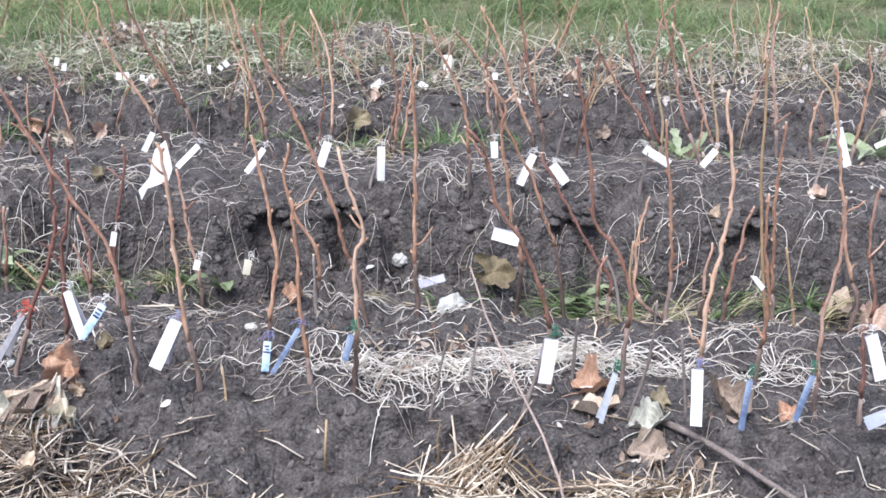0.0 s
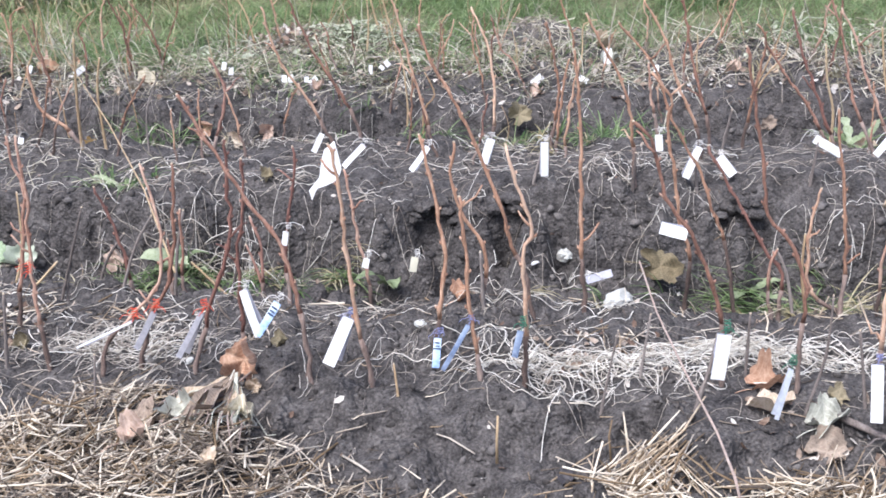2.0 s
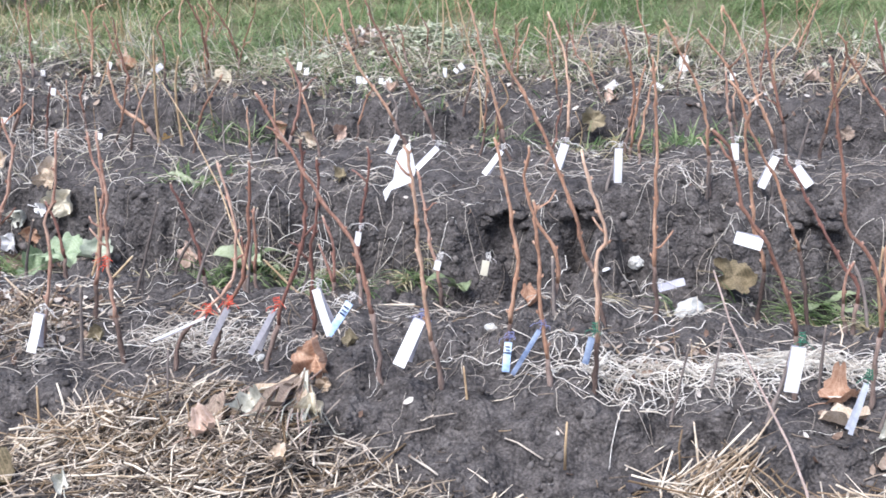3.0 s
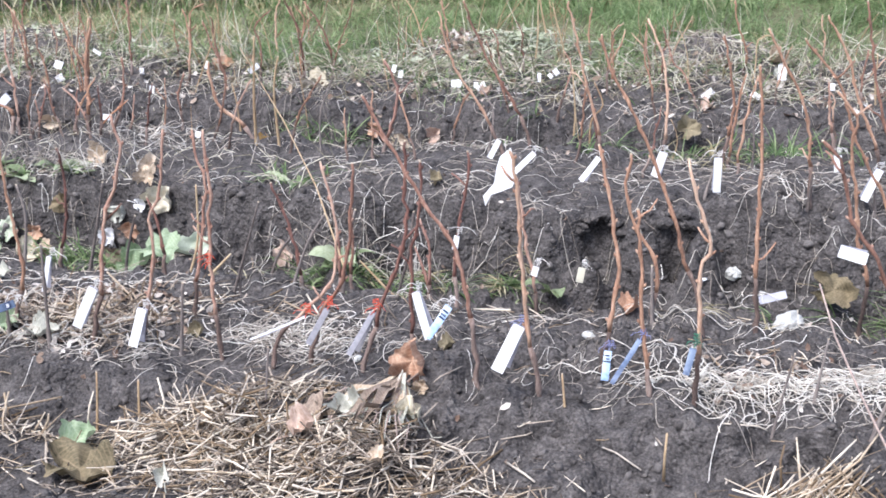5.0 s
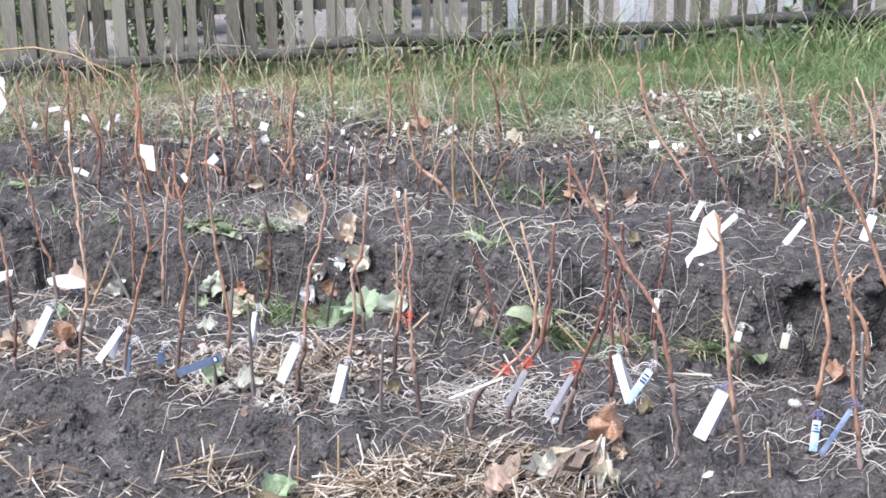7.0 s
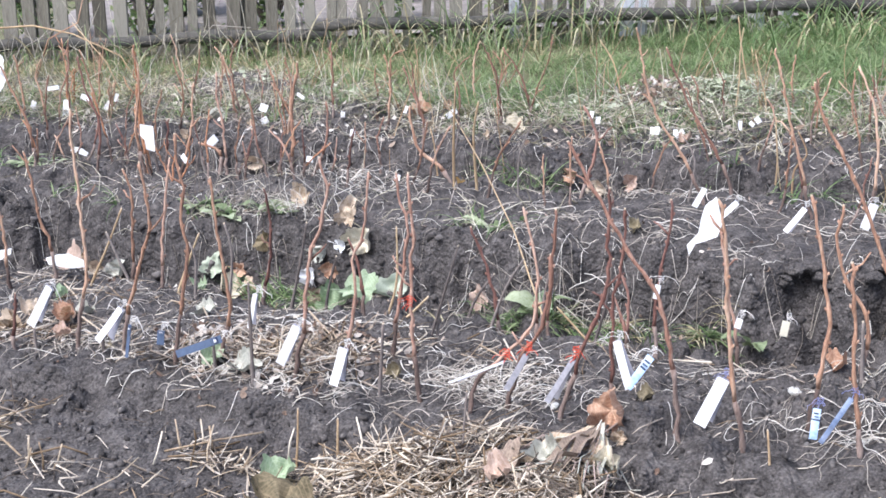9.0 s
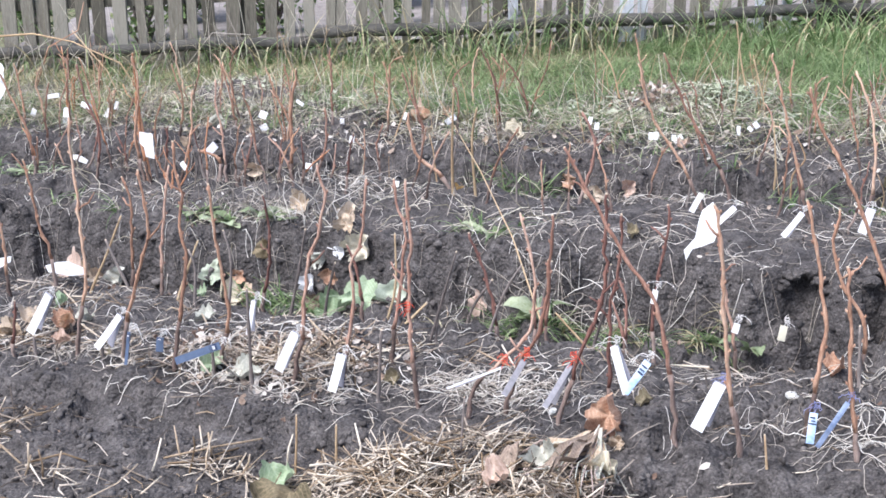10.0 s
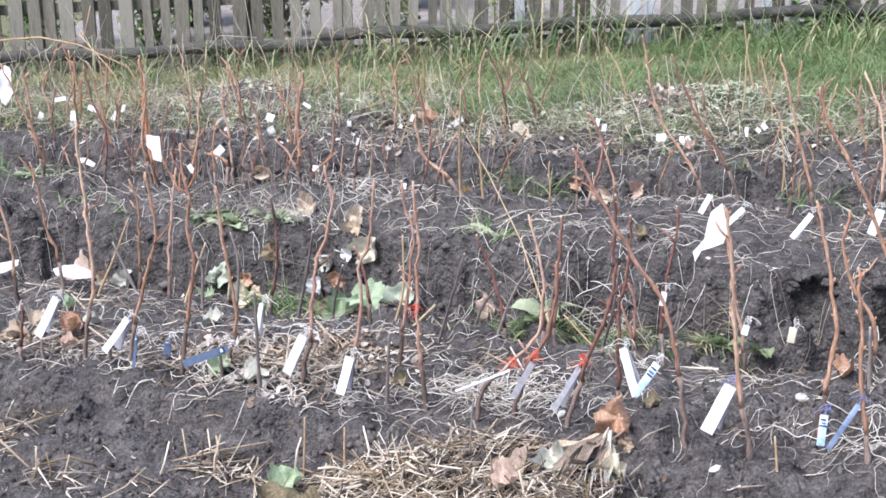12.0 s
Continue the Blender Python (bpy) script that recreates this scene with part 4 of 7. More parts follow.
def leaf(x, y, lift, size, mat, label, turn=0, tilt=10, roll=0, curl=0.5, lobes=5, crumple=0.06, seed=1, name="dry_leaf", category="leaf", stalk=True):
    """A fallen vine leaf with lobes, folded along its ribs and crumpled."""
    r = random.Random(seed * 71 + 5)
    rings, seg = 6, 56
    size, crumple, curl = size * 0.92, crumple * 1.6, curl * 1.2
    pts = [(0, 0, 0)]
    ph = [r.uniform(0, 6.28) for k in range(4)]
    creases = [(r.uniform(0, 6.28), r.uniform(0.14, 0.32), r.uniform(0.5, 1.6) * r.choice((1, 1, -0.5))) for k in range(2 if curl > 0.3 else 1)]
    for i in range(1, rings + 1):
        f = i / rings
        for j in range(seg):
            th = -math.pi + 2 * math.pi * j / seg
            q = size / 2 * f * (1 + (lobed(th, lobes) * (1 + 0.12 * math.sin(2 * th + ph[3]) + 0.05 * math.sin(7 * th + ph[1]) + 0.045 * (j % 2) + 0.04 * (j % 7 == 3)) - 1) * f)
            px, py = q * math.cos(th), q * math.sin(th) * 0.85
            h = curl * (py * py) / size * 2 + crumple * size * f * (math.sin(3 * th + ph[0]) * 0.6 + math.sin(5 * th + ph[1]) * 0.5 + 0.4 * math.sin(2 * th + 9 * f + ph[2]))
            h += (0.15 + 0.75 * curl) * abs(py) * (0.4 + 0.6 * f) * 0.6
            h += 0.09 * size * abs(math.sin(th * lobes / 2)) * f + 2.2 * crumple * size * f * f * noise.noise(Vector((px / size * 3.2, py / size * 3.2, seed * 3.7)))
            h += curl * 0.6 * px * abs(px) / size
            # sharp creases where the drying leaf has folded over
            for way, off, bend in creases:
                d = px * math.cos(way) + py * math.sin(way) - off * size
                if d > 0:
                    b = bend * min(1, d / (0.12 * size))
                    px, py, h = px - d * (1 - math.cos(b)) * math.cos(way), py - d * (1 - math.cos(b)) * math.sin(way), h + d * math.sin(b)
            pts.append((px, py, h))
    faces = [(0, 1 + j, 1 + (j + 1) % seg) for j in range(seg)]
    for i in range(rings - 1):
        for j in range(seg):
            a, b = 1 + i * seg + j, 1 + i * seg + (j + 1) % seg
            faces.append((a, a + seg, b + seg, b))
    # lie along the ground, with a share of its own tilt
    sy = (float(lie(x, y + 0.04)) - float(lie(x, y - 0.04))) / 0.08
    sx = (ground_at(x + 0.03, y) - ground_at(x - 0.03, y)) / 0.06
    tilt = min(80, max(8, math.degrees(math.atan(sy)) + (0.40 if tilt < 70 else 0.85) * tilt))
    roll = roll - max(-25, min(25, math.degrees(math.atan(sx)))) * 0.6
    t = thing(name, x, y, ground_at(x, y) + lift, label, category)
    m = pose(0, 0, 0, tilt, roll, 0) @ pose(0, 0, 0, 0, 0, turn)
    b = part("blade", Shape().add(pts, faces), mat, t)
    b.matrix_local = m
    # rest the low side on the soil
    low = min((m @ Vector(p)).z - (ground_at(x + (m @ Vector(p)).x, y + (m @ Vector(p)).y) - ground_at(x, y)) for p in pts[1::9])
    t.location.z = ground_at(x, y) + heap_top(x, y) * 1.15 + (0.015 if heap_top(x, y) > 0.01 else 0) - low - 0.075 * size + 0.002
    if stalk:
        s = part("leaf_stalk", Shape().tube([(-size * 0.3 - size * 0.55 * f, 0.02 * size * math.sin(3 * f), 0.10 * size * f * (1 - f)) for f in (0, 0.3, 0.6, 1)], 0.0014, 5), mat, t)
        s.matrix_local = m
    return t


def scrap(x, y, z, outline, mat, label, tilt=80, turn=0, roll=0, crumple=0.1, seed=3, name="paper_scrap"):
    """A crumpled bit of paper; outline: radius by angle round its middle."""
    r = random.Random(seed)
    seg, rings = len(outline) * 3, 7
    size = max(outline)
    pts, faces = [(0, 0, 0)], []
    for i in range(1, rings + 1):
        for j in range(seg):
            a = 2 * math.pi * j / seg
            k = j / 3
            q = outline[int(k) % len(outline)] * (1 - k % 1) + outline[(int(k) + 1) % len(outline)] * (k % 1)
            f = i / rings
            px, py = q * f * math.cos(a), q * f * math.sin(a)
            pts.append((px, py, crumple * size * (1.3 * noise.noise(Vector((px / size * 1.6, py / size * 1.6, seed * 2.3))) + 0.6 * noise.noise(Vector((px / size * 2.8, py / size * 2.8, seed * 5.1))))))
    faces = [(0, 1 + j, 1 + (j + 1) % seg) for j in range(seg)]
    for i in range(rings - 1):
        for j in range(seg):
            a, b = 1 + i * seg + j, 1 + i * seg + (j + 1) % seg
            faces.append((a, a + seg, b + seg, b))
    me = Shape().add(pts, faces).mesh(name, mat, True)
    ob = tagged(new(name, me), label, "paper")
    ob.matrix_world = pose(x, y, z, tilt, roll, turn)
    return ob



def crumpled(x, y, r, squash, mat, label, seed, name="paper_scrap"):
    """A wad of crumpled paper: a faceted lump with sharp folds."""
    w = random.Random(seed)
    bm = bmesh.new()
    bmesh.ops.create_icosphere(bm, subdivisions=3, radius=1)
    for v in bm.verts:
        p = v.co.copy()
        fold = abs(noise.noise(p * 1.7 + Vector((seed, 0, 0)))) * 0.5 + abs(noise.noise(p * 3.1 + Vector((0, seed, 0)))) * 0.35
        k = 0.75 + fold * 0.75 + 0.22 * abs(noise.noise(p * 5.5 + Vector((0, 0, seed)))) + w.uniform(-0.03, 0.03)
        v.co = Vector((p.x * k * 1.15, p.y * k * 0.7, p.z * k * squash)) * r
    me = bpy.data.meshes.new(name)
    bm.to_mesh(me)
    bm.free()
    me.materials.append(mat)
    ob = tagged(new(name, me), label, "paper")
    ob.matrix_world = pose(x, y, ground_at(x, y) + r * squash * 0.6, w.uniform(-15, 25), w.uniform(-20, 20), w.uniform(0, 360))
    return ob


def torn(outline, y, mat, label, seed, name="paper_scrap"):
    """A torn sheet hanging upright: its outline in x and z, gently folded, as thick as card."""
    mx, mz = sum(p[0] for p in outline) / len(outline), sum(p[1] for p in outline) / len(outline)
    n, rings, edge = len(outline) * 4, 4, []
    for (ax, az), (bx, bz) in zip(outline, outline[1:] + outline[:1]):
        for k in range(4):
            edge.append((ax + (bx - ax) * k / 4 - mx, az + (bz - az) * k / 4 - mz))
    s = Shape()
    for side in (-0.0005, 0.0005):
        v = [(0, side, 0)]
        for i in range(1, rings + 1):
            for ex, ez in edge:
                q = Vector((ex * i / rings, 0, ez * i / rings))
                v.append((q.x, side + 0.006 * noise.noise(Vector((q.x * 28, seed, q.z * 22))) + 0.003 * abs(noise.noise(Vector((q.x * 60, q.z * 60, seed)))), q.z))
        fs = [(0, 1 + j, 1 + (j + 1) % n) for j in range(n)] + [(1 + i * n + j, 1 + (i + 1) * n + j, 1 + (i + 1) * n + (j + 1) % n, 1 + i * n + (j + 1) % n) for i in range(rings - 1) for j in range(n)]
        s.add(v, fs if side < 0 else [f[::-1] for f in fs])
    ob = tagged(new(name, s.mesh(name, mat, False)), label, "paper")
    ob.matrix_world = pose(mx, y, mz, -16, 0, 6)
    return ob

sapling(-0.638, 2.621, 0.0046, 0.35, (0.189, -7), (0.133, -14), (0.143, -34), (0.131, -31), (0.111, -30))
sapling(-0.923, 2.681, 0.0046, 0.30, (0.196, 15), (0.128, 20), (0.139, 2), (0.11, 0))
sapling(-0.801, 2.688, 0.0042, 0.25, (0.162, -2), (0.118, 0), (0.142, 8), (0.08, -2))
sapling(-0.488, 2.558, 0.0046, 0.50, (0.121, -12), (0.101, -8), (0.171, -5), (0.095, -4), (0.07, -13))
sapling(-0.378, 2.685, 0.0046, 0.60, (0.157, 7), (0.079, 3), (0.077, -11), (0.101, -11), (0.091, -17))
sapling(-0.261, 2.561, 0.0046, 0.55, (0.162, -9), (0.149, -5), (0.091, -9))
sapling(-0.166, 2.562, 0.0044, 0.60, (0.17, -1), (0.127, -3), (0.066, 11), (0.117, -20), (0.061, -13))
sapling(0.248, 2.631, 0.0046, 0.45, (0.174, -6), (0.113, -20), (0.081, -26), (0.093, -35), (0.101, -16), (0.073, -36))
sapling(0.401, 2.605, 0.0040, 0.40, (0.138, -3), (0.127, -3), (0.093, -26), (0.069, -41), (0.102, -10), (0.129, -12), (0.114, -12))
sapling(0.548, 2.525, 0.0046, 0.60, (0.157, -3), (0.1, -1), (0.124, 8), (0.118, 2), (0.126, -11), (0.065, -11))
sapling(0.795, 2.540, 0.0040, 0.40, (0.132, -5), (0.101, -7), (0.075, 5), (0.085, 2), (0.106, -6))
sapling(0.695, 2.657, 0.0041, 0.50, (0.123, -2), (0.104, -2), (0.103, -12), (0.124, -7))
sapling(0.528, 2.541, 0.0036, 0.10, (0.166, -9))
sapling(0.409, 2.530, 0.0032, 0.15, (0.138, 12), (0.126, 1))
sapling(0.879, 2.504, 0.0043, 0.20, (0.222, -7))
sapling(0.299, 2.669, 0.0037, 0.10, (0.15, -1))
sapling(-0.004, 2.536, 0.0029, 0.05, (0.101, 7), (0.096, 8))
sapling(0.076, 2.636, 0.0031, 0.05, (0.151, 5))
sapling(0.186, 2.511, 0.0046, 0.10, (0.097, 13), (0.077, 8))
sapling(-0.801, 3.106, 0.0043, 0.25, (0.158, -4), (0.075, 6), (0.118, 8), (0.068, 0))
sapling(-0.625, 3.300, 0.0046, 0.40, (0.125, -7), (0.08, -16), (0.109, -11), (0.08, -12))
sapling(-0.297, 3.016, 0.0046, 0.55, (0.132, 1), (0.046, -13), (0.078, -33), (0.094, -19), (0.096, 3))
sapling(-0.176, 3.020, 0.0046, 0.60, (0.129, -12), (0.07, -27), (0.101, -16), (0.161, -24), (0.123, -26), (0.097, -32), (0.092, -22))
sapling(-0.052, 3.043, 0.0046, 0.75, (0.115, -6), (0.116, -4), (0.168, -2), (0.149, -6), (0.093, -8))
sapling(0.205, 3.300, 0.0046, 0.65, (0.104, 1), (0.076, 0), (0.084, -21), (0.122, -11), (0.142, -11), (0.08, 0), (0.074, -39))
sapling(0.332, 3.300, 0.0040, 0.50, (0.173, -11), (0.111, -22), (0.106, -21), (0.123, -32), (0.081, -25), (0.09, -21), (0.142, -41))
sapling(0.445, 3.300, 0.0046, 0.00, (0.132, 0), (0.059, -36), (0.074, -33), (0.101, -33), (0.077, -33), (0.079, -32))
sapling(0.588, 3.248, 0.0046, 0.70, (0.119, 2), (0.184, -6), (0.119, -8), (0.114, -10))
sapling(0.751, 3.300, 0.0045, 0.45, (0.146, 1), (0.095, 8), (0.097, 9))
sapling(0.866, 3.300, 0.0046, 0.95, (0.132, -11), (0.14, -9), (0.166, -8), (0.117, -3), (0.164, -6))
sapling(0.887, 3.300, 0.0046, 0.65, (0.121, -10), (0.125, -6), (0.138, -7), (0.104, -2), (0.099, 0))
sapling(1.081, 3.300, 0.0046, 0.50, (0.145, 5), (0.064, -17), (0.096, -20), (0.122, -13), (0.149, -13), (0.221, -11))
sapling(1.134, 3.300, 0.0046, 0.45, (0.128, 1), (0.097, -18), (0.107, -7), (0.105, 0))
sapling(0.752, 3.300, 0.0045, 0.05, (0.103, -8))
sapling(-0.296, 3.004, 0.0046, 0.05, (0.152, -4))
sapling(0.480, 3.300, 0.0046, 0.05, (0.113, -12), (0.068, -26))
sapling(0.602, 3.300, 0.0045, 0.60, (0.1, -54), (0.142, -7), (0.133, 7))
sapling(-0.898, 4.151, 0.0046, 0.50, (0.04, -24), (0.148, -27), (0.143, -35), (0.182, -17))
sapling(-0.832, 4.250, 0.0046, 0.45, (0.052, -8), (0.156, -29), (0.148, -33), (0.173, -24))
sapling(-0.555, 4.125, 0.0046, 0.60, (0.039, -23), (0.127, -14), (0.129, -17), (0.09, -14), (0.161, -17))
sapling(-0.402, 4.250, 0.0046, 0.50, (0.12, 7), (0.13, -3), (0.12, -12), (0.118, -28))
sapling(-0.200, 4.250, 0.0046, 0.50, (0.081, 5), (0.114, 5), (0.111, -9), (0.12, -15))
sapling(-0.182, 4.250, 0.0043, 0.60, (0.156, 3), (0.151, 8))
sapling(0.069, 3.845, 0.0046, 0.50, (0.118, -6), (0.154, -9), (0.127, -27), (0.144, -29))
sapling(0.142, 4.250, 0.0046, 0.45, (0.08, -6), (0.095, -15), (0.092, -4))
sapling(0.274, 4.064, 0.0046, 0.55, (0.111, -12), (0.172, -25), (0.136, -19), (0.128, -33))
sapling(0.301, 4.121, 0.0046, 0.45, (0.13, -8), (0.131, -19), (0.126, -13), (0.158, -13))
sapling(0.676, 4.002, 0.0046, 0.00, (0.117, -22), (0.137, -24), (0.119, -23), (0.115, -16))
sapling(0.686, 4.250, 0.0046, 0.40, (0.154, -27), (0.135, -39), (0.135, -36))
sapling(0.887, 4.250, 0.0046, 0.45, (0.069, -32), (0.098, -20), (0.101, -28), (0.113, -18), (0.105, -31))
sapling(0.875, 4.250, 0.0046, 1.00, (0.117, -8), (0.131, -14), (0.145, -9))
sapling(1.066, 4.250, 0.0046, 0.45, (0.179, -9), (0.112, -13), (0.109, -10), (0.125, 1))
sapling(1.269, 4.250, 0.0046, 0.80, (0.162, -14), (0.058, -20), (0.093, -42), (0.11, -13), (0.083, -19))
sapling(1.268, 4.137, 0.0046, 0.70, (0.121, 5), (0.137, 3), (0.124, -9))
sapling(0.663, 4.122, 0.0045, 0.90, (0.129, -1), (0.111, -16), (0.107, -8))
sapling(-0.232, 3.884, 0.0046, 0.05, (0.119, 12))
sapling(0.063, 3.820, 0.0046, 0.05, (0.117, 2))
sapling(0.252, 3.840, 0.0046, 0.05, (0.091, -7))
sapling(0.350, 4.250, 0.0046, 0.05, (0.141, 8))
sapling(0.567, 3.800, 0.0046, 0.05, (0.127, 5))
sapling(1.095, 3.875, 0.0046, 0.05, (0.185, 10))
sapling(0.411, 4.239, 0.0043, 0.50, (0.172, 6), (0.178, 8), (0.069, -28))
sapling(0.785, 4.049, 0.0041, 0.45, (0.194, -25), (0.179, -15), (0.178, -20))
sapling(-2.327, 2.778, 0.0046, 0.65, (0.125, 12), (0.118, 11), (0.094, -5), (0.124, -4), (0.106, -6), (0.096, 2))
sapling(-2.167, 2.771, 0.0046, 0.50, (0.17, 16), (0.136, 24), (0.118, 19), (0.082, -2), (0.066, -5))
sapling(-1.973, 2.718, 0.0046, 0.50, (0.164, 8), (0.141, 9), (0.089, -12), (0.082, 5), (0.066, -17), (0.069, 2))
sapling(-1.859, 2.762, 0.0044, 0.50, (0.143, 15), (0.106, -4), (0.148, -6), (0.094, -2))
sapling(-1.704, 2.652, 0.0046, 0.10, (0.271, 2))
sapling(-1.616, 2.702, 0.0046, 0.45, (0.153, 11), (0.163, 6), (0.109, 19), (0.086, 9), (0.07, -18))
sapling(-1.502, 2.745, 0.0042, 0.40, (0.147, 9), (0.106, 8), (0.064, -9), (0.087, 20), (0.141, 6))
sapling(-1.385, 2.705, 0.0046, 0.10, (0.194, 5))
sapling(-1.432, 2.893, 0.0044, 0.40, (0.141, 5), (0.093, 7), (0.117, 5), (0.077, -20), (0.057, -5))
sapling(-1.279, 2.701, 0.0046, 0.40, (0.076, -4), (0.114, -6), (0.141, -1), (0.084, 5), (0.054, -8), (0.094, -3))
sapling(-1.058, 2.706, 0.0046, 0.35, (0.146, 14), (0.105, 30), (0.099, 11), (0.094, 5), (0.089, 4))
sapling(-1.138, 2.678, 0.0040, 0.40, (0.07, 5), (0.107, 40), (0.099, 38), (0.11, 6), (0.099, -12), (0.068, -23))
sapling(-2.491, 2.720, 0.0046, 0.20, (0.17, 9))
sapling(-2.415, 2.721, 0.0046, 0.10, (0.07, 1))
sapling(-2.204, 2.732, 0.0045, 0.15, (0.058, 4))
sapling(-1.849, 2.713, 0.0044, 0.05, (0.11, 2))
sapling(-1.082, 2.473, 0.0030, 0.10, (0.069, 2), (0.095, 3))
sapling(-1.482, 2.452, 0.0031, 0.80, (0.08, 2), (0.064, 0))
sapling(-2.752, 3.249, 0.0046, 0.60, (0.116, -4), (0.076, -20), (0.091, -7), (0.136, -10))
sapling(-2.854, 3.148, 0.0046, 0.55, (0.098, 2), (0.11, 1), (0.135, -11))
sapling(-2.391, 3.300, 0.0046, 0.40, (0.174, 1), (0.109, 6), (0.126, 8))
sapling(-2.495, 3.300, 0.0046, 0.55, (0.172, 4), (0.136, 3), (0.061, -22))
sapling(-2.155, 3.300, 0.0046, 0.05, (0.158, 9), (0.095, -10))
sapling(-2.042, 3.300, 0.0046, 0.30, (0.169, 14), (0.105, 4), (0.105, -4))
sapling(-1.913, 3.244, 0.0046, 0.05, (0.153, 14), (0.125, 12))
sapling(-1.706, 3.300, 0.0046, 0.10, (0.056, 0), (0.137, -10), (0.058, -26))
sapling(-1.831, 3.300, 0.0045, 0.10, (0.083, 10), (0.123, 17))
sapling(-1.248, 3.178, 0.0046, 0.10, (0.1, -6), (0.097, -18), (0.113, -22))
sapling(-2.512, 3.300, 0.0046, 0.05, (0.08, -22), (0.094, -21))
sapling(-2.276, 3.300, 0.0046, 0.05, (0.128, 5), (0.058, -18))
sapling(-2.661, 3.300, 0.0041, 0.90, (0.149, 26), (0.141, 24))
sapling(-1.391, 3.300, 0.0048, 0.10, (0.107, 14), (0.107, 33))
sapling(-1.179, 3.300, 0.0047, 0.30, (0.184, -2))
sapling(-1.396, 3.101, 0.0035, 0.10, (0.098, 5), (0.068, 14))
sapling(-1.601, 3.300, 0.0048, 0.85, (0.058, 45), (0.086, 42))
sapling(-1.637, 3.300, 0.0040, 0.90, (0.135, 14), (0.159, -1))
sapling(-3.014, 4.183, 0.0046, 0.75, (0.162, -11), (0.173, -3), (0.159, -5))
sapling(-3.040, 4.183, 0.0046, 0.70, (0.172, -7), (0.201, 11), (0.117, -10))
sapling(-3.527, 4.153, 0.0046, 0.50, (0.166, -2), (0.172, -23), (0.147, -24))
sapling(-2.989, 4.250, 0.0046, 0.30, (0.103, 9), (0.097, 8))
sapling(-2.925, 4.250, 0.0046, 0.60, (0.167, 17), (0.196, 5))
sapling(-2.721, 4.250, 0.0046, 0.35, (0.174, -4), (0.13, -13), (0.085, 1))
sapling(-2.348, 4.250, 0.0046, 0.40, (0.074, 24), (0.093, 19), (0.13, 2))
sapling(-2.448, 4.250, 0.0063, 0.50, (0.109, 6), (0.148, -3), (0.169, 9))
sapling(-1.812, 4.250, 0.0060, 0.50, (0.07, -33), (0.087, -59), (0.094, -17), (0.071, -6))
sapling(-1.771, 4.185, 0.0049, 0.90, (0.171, 1), (0.217, 4))
sapling(-1.694, 4.203, 0.0049, 0.90, (0.2, -2), (0.121, 10))
sapling(-3.215, 4.124, 0.0046, 0.30, (0.205, 9), (0.146, -20), (0.118, -10))
sapling(-2.752, 4.250, 0.0064, 0.50, (0.088, 1), (0.095, -75))
sapling(-1.335, 4.250, 0.0057, 0.30, (0.14, 16), (0.107, 7), (0.101, -24))
sapling(-1.174, 3.300, 0.0047, 0.10, (0.154, 5), (0.117, 11))
sapling(-1.025, 3.300, 0.0046, 0.15, (0.163, 13), (0.129, 6))
sapling(-1.261, 3.151, 0.0038, 0.10, (0.127, 18), (0.096, 29))
sapling(-0.930, 3.300, 0.0046, 0.30, (0.178, 1), (0.095, -17))
sapling(-1.409, 3.093, 0.0038, 0.10, (0.159, 16), (0.117, 16))
sapling(-2.336, 3.300, 0.0043, 0.90, (0.119, 20), (0.089, 22))
sapling(-1.146, 3.300, 0.0045, 0.40, (0.15, 1), (0.141, 1))
sapling(-0.913, 3.300, 0.0045, 0.30, (0.112, -12), (0.082, -22))
sapling(-0.982, 3.300, 0.0037, 0.90, (0.097, -47), (0.096, -47))
sapling(0.425, 3.300, 0.0045, 0.40, (0.128, -7), (0.066, 14))
sapling(0.514, 3.300, 0.0044, 0.85, (0.126, -10), (0.1, -1))
sapling(0.691, 3.300, 0.0045, 0.40, (0.144, -1), (0.079, 5))
sapling(0.940, 3.300, 0.0045, 0.80, (0.144, -13), (0.079, -14))
sapling(-0.431, 2.527, 0.0030, 0.90, (0.072, -8))
sapling(-1.386, 2.473, 0.0032, 0.90, (0.099, -1))
sapling(-4.220, 5.302, 0.0046, 0.70, (0.196, -3), (0.217, 5))
sapling(-4.095, 5.370, 0.0046, 0.60, (0.189, -15), (0.178, -18))
sapling(-4.272, 5.179, 0.0046, 0.40, (0.174, 2), (0.144, 15))
sapling(-3.338, 5.386, 0.0046, 0.60, (0.152, -9), (0.163, -15))
sapling(-3.046, 5.369, 0.0046, 0.60, (0.194, 7), (0.161, -9))
sapling(-2.875, 5.471, 0.0046, 0.40, (0.191, -3), (0.156, -4))
sapling(-2.593, 5.444, 0.0046, 0.60, (0.19, 5), (0.159, -10))
sapling(-2.423, 5.491, 0.0046, 0.40, (0.175, -16), (0.15, -11))
sapling(-2.388, 6.038, 0.0046, 0.60, (0.236, -3), (0.115, 15))
sapling(-2.092, 5.581, 0.0046, 0.40, (0.236, -4), (0.166, -23))
sapling(-2.020, 5.798, 0.0046, 0.40, (0.182, -15), (0.158, -34))
sapling(-1.709, 6.245, 0.0046, 0.90, (0.185, -16), (0.134, -35))
sapling(-1.094, 6.266, 0.0046, 0.90, (0.232, -14), (0.189, -10))
sapling(-3.575, 5.262, 0.0046, 0.60, (0.168, 13), (0.186, -11))
sapling(-4.443, 5.240, 0.0046, 0.60, (0.169, -7), (0.169, -14))
sapling(-1.561, 6.182, 0.0046, 0.60, (0.19, -11), (0.188, -12))
